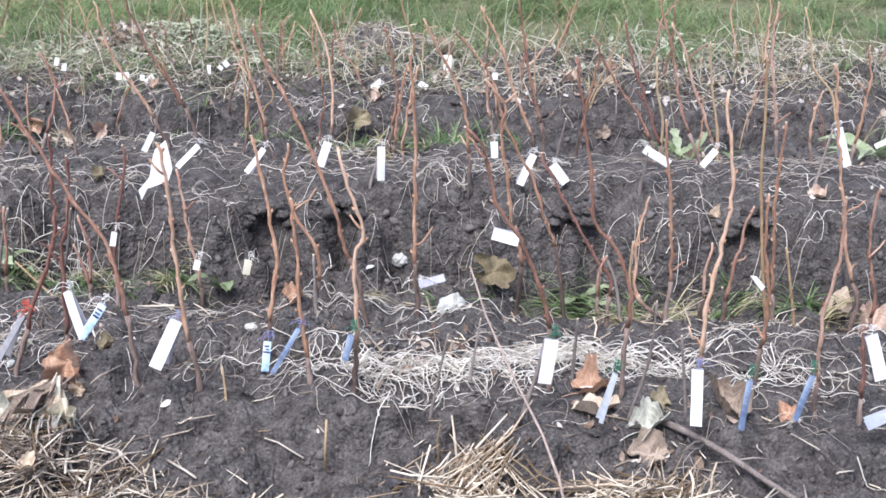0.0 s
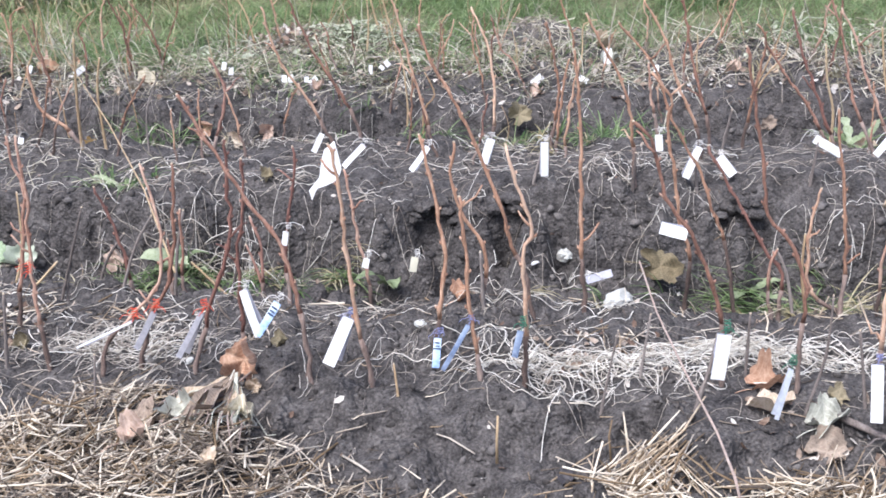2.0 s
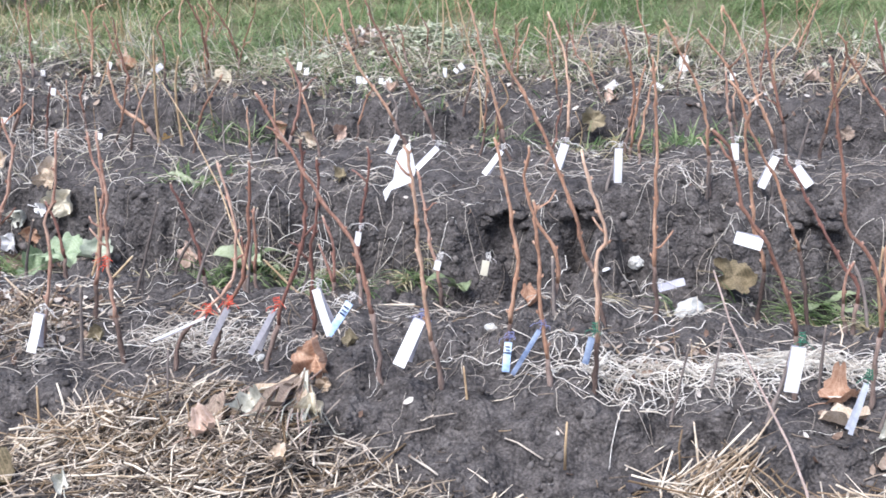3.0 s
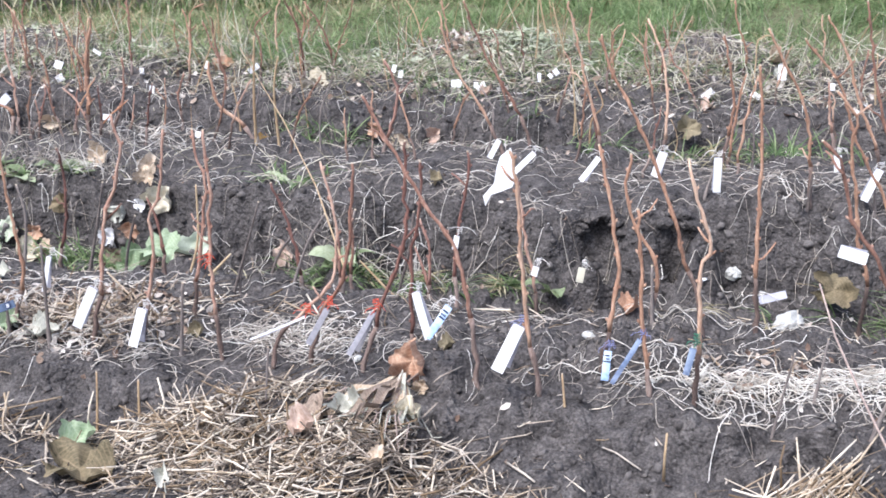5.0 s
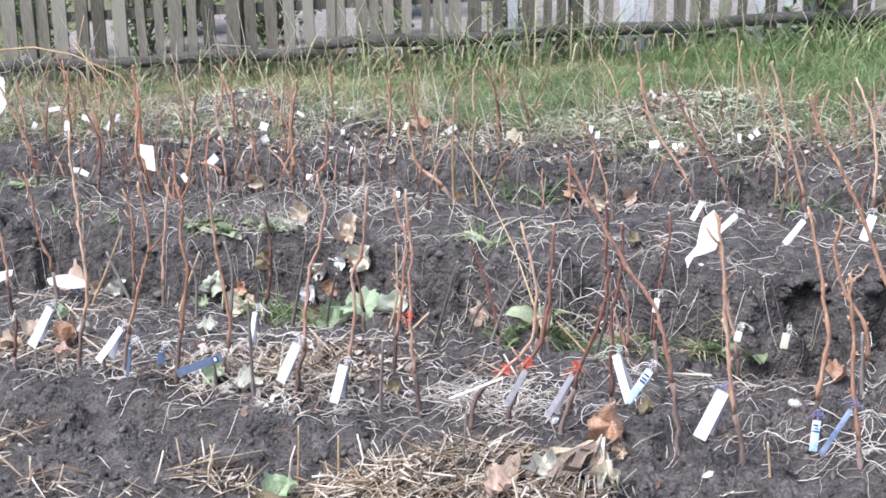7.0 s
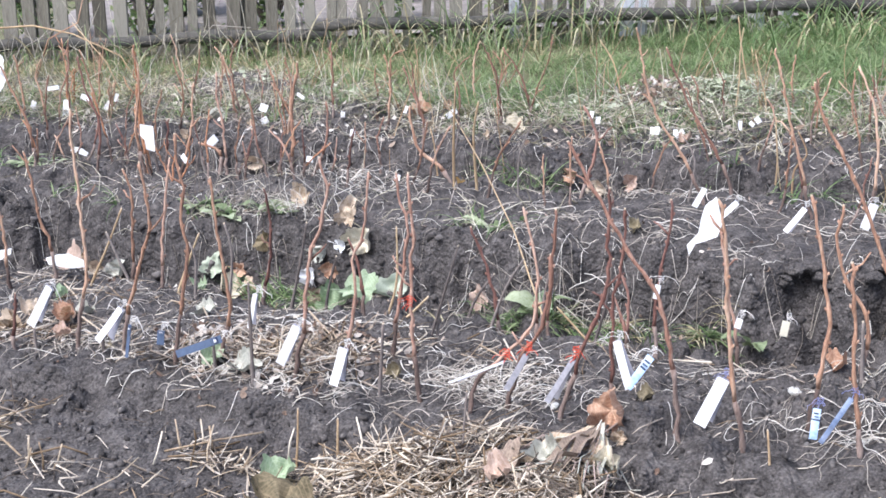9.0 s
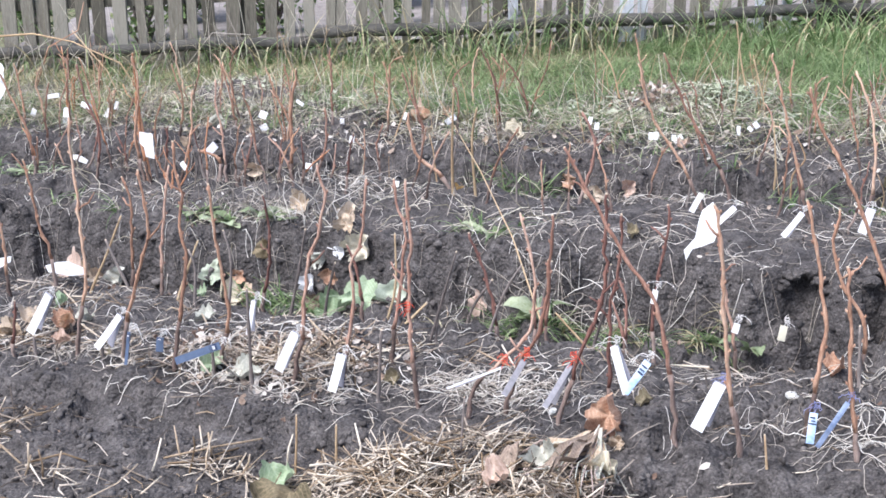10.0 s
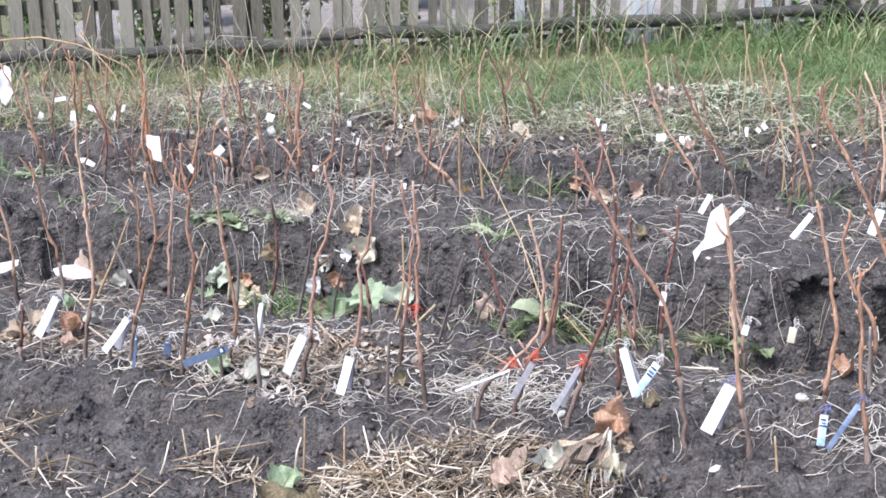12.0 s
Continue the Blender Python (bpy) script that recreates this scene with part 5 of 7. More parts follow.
sapling(-0.868, 6.071, 0.0046, 0.60, (0.154, -11), (0.127, 3))
tag(-2.294, 2.660, 0.121, 0.116, 0.025, 24, 'white', 'white')
tag(-2.063, 2.640, 0.102, 0.102, 0.021, 29, 'white', 'white')
tag(-2.038, 2.640, 0.063, 0.085, 0.011, 2, 'blue', 'white')
tag(-1.761, 2.620, 0.074, 0.134, 0.023, 65, 'blue', 'white')
tag(-1.960, 2.660, 0.051, 0.037, 0.023, 0, 'blue', 'white')
tag(-1.708, 2.700, 0.169, 0.086, 0.011, 5, 'white', 'white')
tag(-1.541, 2.600, 0.145, 0.104, 0.023, 22, 'white', 'white')
tag(-1.422, 2.600, 0.108, 0.088, 0.024, 7, 'white', 'white')
tag(-0.977, 2.600, 0.160, 0.087, 0.014, 23, 'dull', 'red')
tag(-0.870, 2.600, 0.166, 0.107, 0.013, 24, 'dull', 'red')
tag(-1.036, 2.620, 0.127, 0.139, 0.005, 62, 'white', 'red')
tag(-1.271, 2.620, 0.220, 0.004, 0.004, -49, 'clear', 'red')
tag(-0.775, 2.600, 0.225, 0.104, 0.018, -21, 'white', 'white')
tag(-0.699, 2.595, 0.204, 0.083, 0.018, 28, 'print', 'white')
tag(-0.539, 2.560, 0.193, 0.107, 0.027, 20, 'white', 'blue')
tag(-0.350, 2.560, 0.160, 0.062, 0.016, 1, 'print', 'blue')
tag(-0.287, 2.570, 0.189, 0.108, 0.013, 26, 'film', 'blue')
tag(-0.177, 2.550, 0.192, 0.058, 0.017, 10, 'film', 'green')
tag(0.232, 2.520, 0.222, 0.093, 0.028, 4, 'white', 'green')
tag(0.361, 2.470, 0.178, 0.107, 0.010, 12, 'clear', 'green')
tag(0.521, 2.460, 0.204, 0.112, 0.023, -4, 'white', 'blue')
tag(0.628, 2.460, 0.190, 0.103, 0.015, 6, 'film', 'green')
tag(0.750, 2.460, 0.208, 0.097, 0.015, 17, 'film', 'green')
tag(0.865, 2.500, 0.285, 0.094, 0.027, -19, 'white', 'white')
tag(0.912, 2.440, 0.145, 0.054, 0.023, 58, 'clear', 'white')
tag(0.119, 3.120, 0.233, 0.065, 0.029, -77, 'white', '')
tag(-0.052, 3.050, 0.114, 0.064, 0.019, -110, 'grey', 'white')
tag(-0.790, 3.050, 0.199, 0.035, 0.014, 6, 'white', 'white')
tag(-0.521, 3.400, 0.016, 0.041, 0.020, 6, 'cream', 'white')
tag(-0.589, 3.050, 0.140, 0.024, 0.016, 10, 'white', 'white')
tag(-0.547, 3.840, 0.200, 0.086, 0.017, 32, 'white', 'white')
tag(-0.741, 3.840, 0.197, 0.089, 0.017, 41, 'white', 'white')
tag(-0.359, 3.840, 0.233, 0.075, 0.025, 15, 'white', 'white')
tag(-0.201, 3.840, 0.230, 0.101, 0.023, -3, 'white', 'white')
tag(0.129, 3.840, 0.268, 0.048, 0.022, -6, 'white', 'white')
tag(0.248, 3.840, 0.236, 0.098, 0.022, 21, 'white', 'white')
tag(0.307, 3.840, 0.209, 0.066, 0.027, -39, 'white', 'white')
tag(0.568, 3.820, 0.281, 0.089, 0.025, -63, 'white', 'white')
tag(0.780, 3.840, 0.286, 0.062, 0.020, 37, 'white', 'white')
tag(1.119, 3.820, 0.381, 0.117, 0.025, -20, 'white', 'white')
tag(1.272, 3.840, 0.347, 0.040, 0.015, 61, 'white', 'white')
tag(-1.633, 5.450, 0.064, 0.033, 0.019, 7, 'white', '')
tag(-1.605, 5.450, 0.042, 0.033, 0.021, 2, 'white', '')
tag(-1.468, 5.450, -0.051, 0.029, 0.023, 1, 'white', '')
tag(-1.349, 5.450, 0.021, 0.033, 0.021, 1, 'white', '')
tag(-1.238, 5.450, 0.013, 0.042, 0.023, 48, 'white', '')
tag(-1.008, 5.450, 0.075, 0.038, 0.016, 0, 'white', '')
tag(-0.970, 5.450, 0.073, 0.023, 0.016, -52, 'white', '')
tag(-0.947, 5.450, 0.094, 0.027, 0.021, -41, 'white', '')
tag(-0.857, 5.450, -0.009, 0.034, 0.021, 19, 'white', '')
tag(-0.295, 5.450, 0.056, 0.052, 0.028, 46, 'white', '')
tag(-0.349, 5.450, 0.023, 0.047, 0.012, 76, 'white', '')
tag(-0.143, 5.450, 0.057, 0.040, 0.023, -63, 'white', '')
tag(0.166, 5.450, 0.119, 0.028, 0.021, -4, 'white', '')
tag(0.301, 5.450, 0.050, 0.024, 0.014, -10, 'white', '')
tag(0.455, 5.450, 0.052, 0.038, 0.014, 14, 'white', '')
tag(-0.033, 5.450, 0.179, 0.061, 0.032, -4, 'white', '')
tag(-4.541, 5.450, -0.125, 0.041, 0.026, 23, 'white', '')
tag(-4.385, 5.450, -0.041, 0.064, 0.020, 78, 'white', '')
tag(-4.342, 5.450, -0.103, 0.087, 0.037, 0, 'white', '')
tag(-4.254, 5.450, -0.076, 0.057, 0.025, -76, 'white', '')
tag(-4.085, 5.450, -0.090, 0.048, 0.025, 32, 'white', '')
tag(-4.039, 5.450, -0.047, 0.040, 0.022, 6, 'white', '')
tag(-3.214, 5.000, -0.092, 0.059, 0.035, 43, 'white', '')
tag(-2.872, 4.200, 0.052, 0.034, 0.019, -44, 'white', '')
tag(-3.242, 5.450, -0.046, 0.038, 0.035, -76, 'white', '')
tag(-3.204, 5.450, -0.103, 0.041, 0.032, 60, 'white', '')
tag(-3.044, 5.450, 0.030, 0.044, 0.016, -65, 'white', '')
tag(-2.332, 4.200, 0.098, 0.021, 0.025, 2, 'white', '')
tag(-2.544, 5.000, 0.004, 0.029, 0.021, 2, 'white', '')
tag(-2.810, 5.450, -0.035, 0.027, 0.021, 2, 'white', '')
tag(-2.493, 5.450, 0.018, 0.034, 0.023, 11, 'white', '')
tag(-2.253, 5.450, 0.017, 0.055, 0.025, 54, 'white', '')
tag(-1.985, 4.200, 0.065, 0.021, 0.018, 1, 'white', '')
tag(-2.027, 4.200, -0.066, 0.030, 0.018, 1, 'white', '')
tag(-1.266, 5.000, 0.125, 0.027, 0.020, -2, 'white', '')
tag(-1.178, 5.000, 0.123, 0.022, 0.017, -3, 'white', '')
leaf(-2.478, 3.735, 0.02, 0.105, LEAF_PALE, 'pale grey-green leaf low on the bank', 80, 66, -10, 0.28, 5, 0.08, 2, "green_leaf")
leaf(-2.395, 3.765, 0.02, 0.070, LEAF_RUST, 'small rust leaf low on the bank', 10, 50, 0, 0.50, 5, 0.08, 3)
leaf(-2.385, 3.665, 0.02, 0.135, LEAF_CREAM, 'cream folded leaf in the furrow', 40, 64, 8, 0.30, 5, 0.08, 1)
leaf(-2.330, 3.690, 0.02, 0.085, LEAF_TAN, 'curled tan leaf in the furrow', 140, 60, 0, 0.50, 5, 0.08, 48)
leaf(-2.280, 4.010, 0.02, 0.100, LEAF_TAN, 'curled tan leaf on the ridge top', 90, 66, 12, 0.35, 5, 0.08, 4)
leaf(-2.317, 3.815, 0.02, 0.085, LEAF_OLIVE, 'limp olive leaf hanging on the bank', 90, 72, -20, 0.45, 5, 0.08, 46)
leaf(-2.098, 3.800, 0.02, 0.100, LEAF_SILVER, 'crumpled silvery leaf on the bank', 20, 62, 10, 0.40, 5, 0.08, 5)
leaf(-2.120, 3.765, 0.02, 0.085, PAPER, 'white leaf underside low on the bank', 60, 62, -8, 0.30, 5, 0.08, 6)
leaf(-2.020, 3.790, 0.02, 0.060, PAPER, 'small white leaf underside on the bank', 0, 62, 0, 0.35, 5, 0.08, 7)
leaf(-2.045, 3.760, 0.02, 0.075, LEAF_RUST, 'orange leaf among pale leaves on the bank', 100, 58, 6, 0.35, 5, 0.08, 8)
leaf(-1.950, 3.800, 0.02, 0.130, LEAF_CREAM, 'large pale veined leaf on the bank', 20, 64, -6, 0.22, 5, 0.08, 9)
leaf(-2.010, 3.825, 0.02, 0.085, LEAF_TAN, 'dry tan leaf among pale leaves', 130, 60, 10, 0.40, 5, 0.08, 51)
leaf(-2.085, 3.735, 0.02, 0.100, LEAF_BROWN, 'brown leaf at the foot of the bank', 150, 42, 0, 0.40, 5, 0.08, 10)
leaf(-2.020, 3.730, 0.02, 0.090, LEAF_RUST, 'torn rust leaf at the foot of the bank', 60, 40, 0, 0.50, 5, 0.08, 52)
leaf(-2.050, 3.930, 0.02, 0.090, LEAF_TAN, 'dry leaf hanging over the bank', 90, 76, 0, 0.25, 5, 0.08, 11)
leaf(-1.985, 3.670, 0.02, 0.165, LEAF_GREEN, 'broad pale green leaf in the furrow', 70, 62, -14, 0.20, 5, 0.08, 12, "green_leaf")
leaf(-1.880, 3.650, 0.02, 0.150, LEAF_GREEN, 'large green leaf beside grass in the furrow', 20, 54, 10, 0.25, 5, 0.08, 13, "green_leaf")
leaf(-1.765, 3.640, 0.02, 0.120, LEAF_PALE, 'grey-green leaf standing in the furrow', 90, 74, 4, 0.25, 5, 0.08, 14, "green_leaf")
leaf(-2.475, 3.640, 0.02, 0.085, LEAF_GREEN, 'narrow green leaf half under grass', 110, 40, 0, 0.40, 5, 0.08, 53, "green_leaf")
leaf(-1.875, 3.715, 0.02, 0.080, LEAF_BROWN, 'small brown leaf over green leaves', 60, 56, 0, 0.40, 5, 0.08, 15)
leaf(-1.482, 3.689, 0.058, 0.085, LEAF_PINK, 'pinkish dry leaf caught on a grey stick', 90, 74, 0, 0.6, 5, 0.08, 16)
leaf(-1.387, 2.817, 0.013, 0.060, LEAF_YELLOW, 'round yellow-green leaf beside a stake', 60, 70, 0, 0.6, 5, 0.08, 17)
leaf(-1.869, 2.741, 0.029, 0.067, LEAF_GREEN, 'grey-green leaf under a blue label', 80, 62, 0, 0.6, 5, 0.08, 18, "green_leaf")
leaf(-1.751, 2.696, 0.021, 0.091, LEAF_SILVER, 'grey withered leaf on roots', 20, 40, 0, 0.6, 5, 0.08, 19)
leaf(-2.458, 2.914, 0.019, 0.091, LEAF_RUST, 'rust leaf under a white label', 70, 58, 0, 0.6, 5, 0.08, 20)
leaf(-2.615, 2.957, 0.006, 0.075, LEAF_TAN, 'pale tan leaf by a stake', 100, 52, 0, 0.6, 5, 0.08, 21)
leaf(-2.479, 2.969, 0.007, 0.072, LEAF_PINK, 'pale pink curled leaf by a stake', 90, 70, 0, 0.6, 5, 0.08, 22)
leaf(-2.645, 3.139, 0.015, 0.052, LEAF_GREEN, 'small green leaf behind a white label', 60, 60, 0, 0.6, 5, 0.08, 23, "green_leaf")
leaf(-2.396, 2.812, 0.024, 0.057, LEAF_PINK, 'pink curled leaf on the bed edge', 30, 40, 0, 0.6, 5, 0.08, 24)
leaf(-3.090, 3.747, 0.009, 0.143, LEAF_PINK, 'long pale leaf on the furrow side', 0, 55, 0, 0.6, 5, 0.08, 25)
leaf(-3.066, 3.821, 0.023, 0.104, LEAF_TAN, 'pale tan leaf on the furrow side', 50, 55, 0, 0.6, 5, 0.08, 26)
leaf(-2.896, 3.783, 0.051, 0.093, LEAF_SILVER, 'pale leaf in the furrow', 80, 55, 0, 0.6, 5, 0.08, 27)
leaf(-2.643, 2.863, 0.014, 0.075, LEAF_TAN, 'tan leaf lying among dry roots', 10, 45, 0, 0.6, 5, 0.08, 28)
leaf(-0.790, 2.630, 0.010, 0.115, LEAF_RUST, 'curled rust-brown vine leaf standing on straw', 80, 80, 6, 0.5, 5, 0.08, 29)
leaf(-0.758, 2.597, 0.014, 0.043, LEAF_TAN, 'curled tan leaf beside a rust leaf', 60, 72, 0, 0.6, 5, 0.08, 30)
leaf(-0.750, 2.470, 0.020, 0.095, LEAF_CREAM, 'limp pale leaf hanging over straw', 100, 76, 0, 0.6, 5, 0.08, 31)
leaf(-0.794, 2.532, 0.012, 0.042, LEAF_TAN, 'small shrivelled leaf on limp stems', 20, 72, 0, 0.6, 5, 0.08, 32)
leaf(-0.875, 2.475, 0.032, 0.095, LEAF_SILVER, 'greyish-green curled leaf in the straw', 130, 60, 0, 0.9, 5, 0.08, 33)
leaf(-0.763, 2.247, 0.051, 0.047, LEAF_TAN, 'limp tan leaf in the straw', 10, 40, 0, 0.6, 5, 0.08, 34)
leaf(-0.960, 2.345, 0.055, 0.078, LEAF_PINK, 'pale pinkish dry leaf curling on straw', 40, 20, 0, 0.8, 5, 0.08, 35)
leaf(-0.972, 2.450, 0.040, 0.120, LEAF_BROWN, 'dark brown folded leaf on the straw', 10, 5, 0, 0.35, 5, 0.08, 36)
leaf(-1.406, 2.233, 0.018, 0.179, LEAF_OLIVE, 'large tan-brown vine leaf lying on soil', 15, 12, 0, 0.12, 5, 0.08, 37)
leaf(-1.465, 2.350, 0.024, 0.090, LEAF_GREEN, 'small green leaf on top of a tan one', 70, 50, 0, 0.6, 5, 0.08, 38, "green_leaf")
leaf(-1.173, 2.151, 0.043, 0.050, LEAF_SILVER, 'little grey-green leaf among straw', 120, 60, 0, 0.6, 5, 0.08, 39)
leaf(-2.093, 3.062, 0.011, 0.068, LEAF_SILVER, 'dull grey leaf on roots', 30, 30, 0, 0.6, 5, 0.08, 40)
leaf(-2.456, 3.000, 0.006, 0.073, LEAF_SILVER, 'pale grey-green leaf on the bed', 20, 40, 0, 0.6, 5, 0.08, 41)
leaf(-2.453, 2.928, 0.017, 0.062, LEAF_TAN, 'cream curled leaf behind a label', 90, 70, 0, 0.6, 5, 0.08, 42)
leaf(-2.208, 2.761, 0.010, 0.031, LEAF_YELLOW, 'tiny yellow leaf at a stake', 0, 30, 0, 0.6, 5, 0.08, 43)
leaf(-2.996, 3.787, 0.057, 0.078, LEAF_TAN, 'shrivelled tan leaf on the furrow side', 0, 55, 0, 0.6, 5, 0.08, 44)
leaf(-2.632, 2.876, 0.017, 0.090, LEAF_TAN, 'long tan leaf lying among dry roots', 0, 20, 0, 0.6, 5, 0.08, 45)
leaf(0.449, 2.502, 0.009, 0.099, LEAF_SILVER, 'silvery torn vine leaf on the bed edge', 35, 34, 0, 1.0, 5, 0.08, 48)
leaf(0.478, 2.571, 0.011, 0.055, LEAF_YELLOW, 'curled yellow leaf on a silvery one', 140, 60, 0, 0.6, 5, 0.08, 49)
leaf(0.446, 2.447, 0.010, 0.100, LEAF_BROWN, 'long grey-brown leaf on soil', 20, 2, 0, 0.3, 5, 0.08, 50)
leaf(0.335, 2.613, 0.009, 0.085, LEAF_RUST, 'rust-orange crumpled leaf on the bed', 20, 22, 0, 0.9, 5, 0.08, 51)
leaf(0.335, 2.535, 0.012, 0.100, LEAF_TAN, 'pale tan shrivelled leaf on the bed', 170, 4, 0, 0.35, 5, 0.08, 52)
leaf(0.611, 2.556, 0.016, 0.119, LEAF_BROWN, 'big brown folded leaf standing on edge', 100, 68, 0, 0.6, 5, 0.08, 53)
leaf(0.747, 2.561, 0.006, 0.060, LEAF_RUST, 'rust-brown leaf by a blue label', 60, 35, 0, 0.6, 5, 0.08, 54)
leaf(0.147, 3.547, 0.032, 0.132, LEAF_OLIVE, 'large brownish-olive vine leaf in the furrow', 10, 75, 0, 0.12, 5, 0.08, 55)
leaf(-0.359, 3.078, 0.006, 0.070, LEAF_RUST, 'rust-brown leaf at the furrow edge', 50, 60, 0, 0.6, 5, 0.08, 56)
leaf(1.205, 3.472, 0.026, 0.138, LEAF_PINK, 'broad pale orange leaf at the furrow edge', 70, 65, 0, 0.6, 5, 0.08, 57)
leaf(1.097, 3.496, 0.052, 0.101, LEAF_TAN, 'pale dry leaf among furrow grass', 10, 58, 0, 0.6, 5, 0.08, 58)
leaf(1.103, 3.840, 0.011, 0.067, LEAF_PINK, 'small pinkish curled leaf on the ridge', 0, 45, 0, 0.6, 5, 0.08, 59)
leaf(0.782, 3.737, 0.019, 0.049, LEAF_TAN, 'small tan leaf on the ridge', 0, 35, 0, 0.6, 5, 0.08, 60)
leaf(-0.064, 2.331, 0.006, 0.049, LEAF_DARK, 'dark wet oval leaf on soil', 110, 50, 0, 0.6, 5, 0.08, 61)
leaf(-0.746, 2.776, 0.009, 0.051, LEAF_YELLOW, 'olive leaf under a folded label', 30, 55, 0, 0.6, 5, 0.08, 62)
leaf(-1.047, 3.882, 0.013, 0.062, LEAF_YELLOW, 'yellowish leaf on the ridge top', 30, 55, 0, 0.6, 5, 0.08, 63)
leaf(-1.036, 3.699, 0.016, 0.067, LEAF_TAN, 'small tan leaf in the furrow', 0, 50, 0, 0.6, 5, 0.08, 64)
leaf(-1.377, 5.121, 0.078, 0.081, LEAF_PINK, 'pinkish leaf in the far furrow', 60, 55, 0, 0.6, 5, 0.08, 65)
leaf(-1.632, 5.148, 0.029, 0.081, LEAF_RUST, 'rust leaf in the far furrow', 20, 50, 0, 0.6, 5, 0.08, 66)
leaf(-1.527, 5.173, 0.074, 0.104, LEAF_TAN, 'pale tan leaf in the far furrow', 0, 45, 0, 0.6, 5, 0.08, 67)
leaf(-0.366, 5.179, 0.029, 0.113, LEAF_YELLOW, 'yellowing leaf in the far furrow', 60, 62, 0, 0.6, 5, 0.08, 68)
leaf(-0.315, 5.379, 0.010, 0.074, LEAF_PINK, 'pinkish curled leaf on the last bed', 30, 50, 0, 0.6, 5, 0.08, 69)
leaf(-0.066, 5.999, 0.007, 0.133, LEAF_TAN, 'large tan leaf at the turf edge', 20, 45, 0, 0.6, 5, 0.08, 70)
leaf(-0.026, 5.776, 0.008, 0.109, LEAF_SILVER, 'pale curled leaf at the turf edge', 70, 60, 0, 0.6, 5, 0.08, 71)
leaf(0.955, 5.127, 0.090, 0.102, LEAF_TAN, 'pale tan leaf behind the ridge', 60, 60, 0, 0.6, 5, 0.08, 72)
leaf(0.603, 5.219, 0.043, 0.077, LEAF_BROWN, 'brown leaf hanging in the far row', 90, 75, 0, 0.12, 5, 0.08, 73)
leaf(-2.011, 5.501, 0.006, 0.140, LEAF_CREAM, 'pale crumpled leaf on the last bed', 0, 45, 0, 0.6, 5, 0.08, 74)
leaf(-2.010, 4.960, 0.069, 0.120, LEAF_OCHRE, 'curled ochre leaf in the far furrow', 10, 66, -15, 0.9, 5, 0.08, 75)
leaf(-2.551, 5.736, 0.008, 0.123, LEAF_RUST, 'rust leaf at the turf edge', 30, 45, 0, 0.6, 5, 0.08, 80)
leaf(-3.097, 5.129, 0.063, 0.102, LEAF_TAN, 'tan leaf on the far bank', 30, 50, 0, 0.6, 5, 0.08, 81)
leaf(-3.500, 5.464, 0.012, 0.109, LEAF_SILVER, 'grey leaf on the last bed', 30, 35, 0, 0.6, 5, 0.08, 82)

# ---------------------------------------------------------------- fallen leaves, scraps and sticks
litter = random.Random(5)
for k in range(34):
    lx, ly = litter.uniform(-4.2, 1.4), litter.uniform(5.2, 6.4)
    leaf(lx, ly, 0.02, litter.uniform(0.03, 0.07), litter.choice((LEAF_RUST, LEAF_TAN, LEAF_PINK, LEAF_SILVER, LEAF_TAN)), "small dry fallen leaf on the last bed", litter.uniform(0, 360), litter.uniform(25, 65), 0, 0.9, 5, 0.12, 100 + k, stalk=False)

torn(((-0.680, 0.425), (-0.656, 0.447), (-0.645, 0.410), (-0.639, 0.381), (-0.647, 0.354), (-0.675, 0.341), (-0.699, 0.332), (-0.708, 0.306), (-0.715, 0.329), (-0.691, 0.360), (-0.686, 0.400)), 2.985, TAG_WHITE, "torn white paper flag hanging on a cane", 4)
torn(((-0.692, 0.464), (-0.680, 0.459), (-0.700, 0.415), (-0.713, 0.420)), 3.0, TAG_WHITE, "narrow white paper strip on a cane", 6)
torn(((-3.016, 0.170), (-2.962, 0.166), (-2.946, 0.072), (-2.982, 0.078), (-2.990, 0.112), (-3.010, 0.128)), 4.13, TAG_WHITE, "torn white plastic label on a flame-orange sapling", 21)
crumpled(0.030, 3.365, 0.050, 0.75, PAPER_GREY, "crumpled grey-white paper at the furrow edge", 7)
crumpled(-0.128, 3.719, 0.030, 0.7, PAPER_GREY, "crumpled dirty paper ball in the furrow", 8)
crumpled(-0.207, 3.604, 0.013, 0.4, PAPER, "tiny white scrap in the furrow", 9)
torn(((0.751, 0.178), (0.768, 0.176), (0.791, 0.151), (0.783, 0.140), (0.768, 0.158)), 3.08, PAPER, "small torn white paper on a stalk", 11)
torn(((-2.823, -0.069), (-2.784, -0.055), (-2.744, -0.048), (-2.686, -0.064), (-2.684, -0.086), (-2.728, -0.094), (-2.771, -0.091), (-2.810, -0.089)), 3.3, TAG_WHITE, "long white plastic scrap on the furrow side", 12)
torn(((-3.097, -0.100), (-3.037, -0.077), (-2.969, -0.060), (-2.971, -0.079), (-3.018, -0.106), (-3.090, -0.131)), 3.3, TAG_WHITE, "folded white plastic scrap on the furrow side", 13)
scrap(-4.385, 5.000, 0.110, (0.05, 0.06, 0.09, 0.05, 0.04, 0.06, 0.10, 0.06), PAPER, "torn white plastic hanging on a far cane", 85, 0, 0, 0.2, 14)
torn(((-3.573, -0.042), (-3.539, -0.041), (-3.497, -0.061), (-3.507, -0.077), (-3.548, -0.066), (-3.581, -0.059)), 4.45, PAPER, "white paper strip lying behind the ridge", 15)
crumpled(-0.95, 2.73, 0.012, 0.6, PAPER_GREY, "pale pebble-like scrap on the bed", 16)
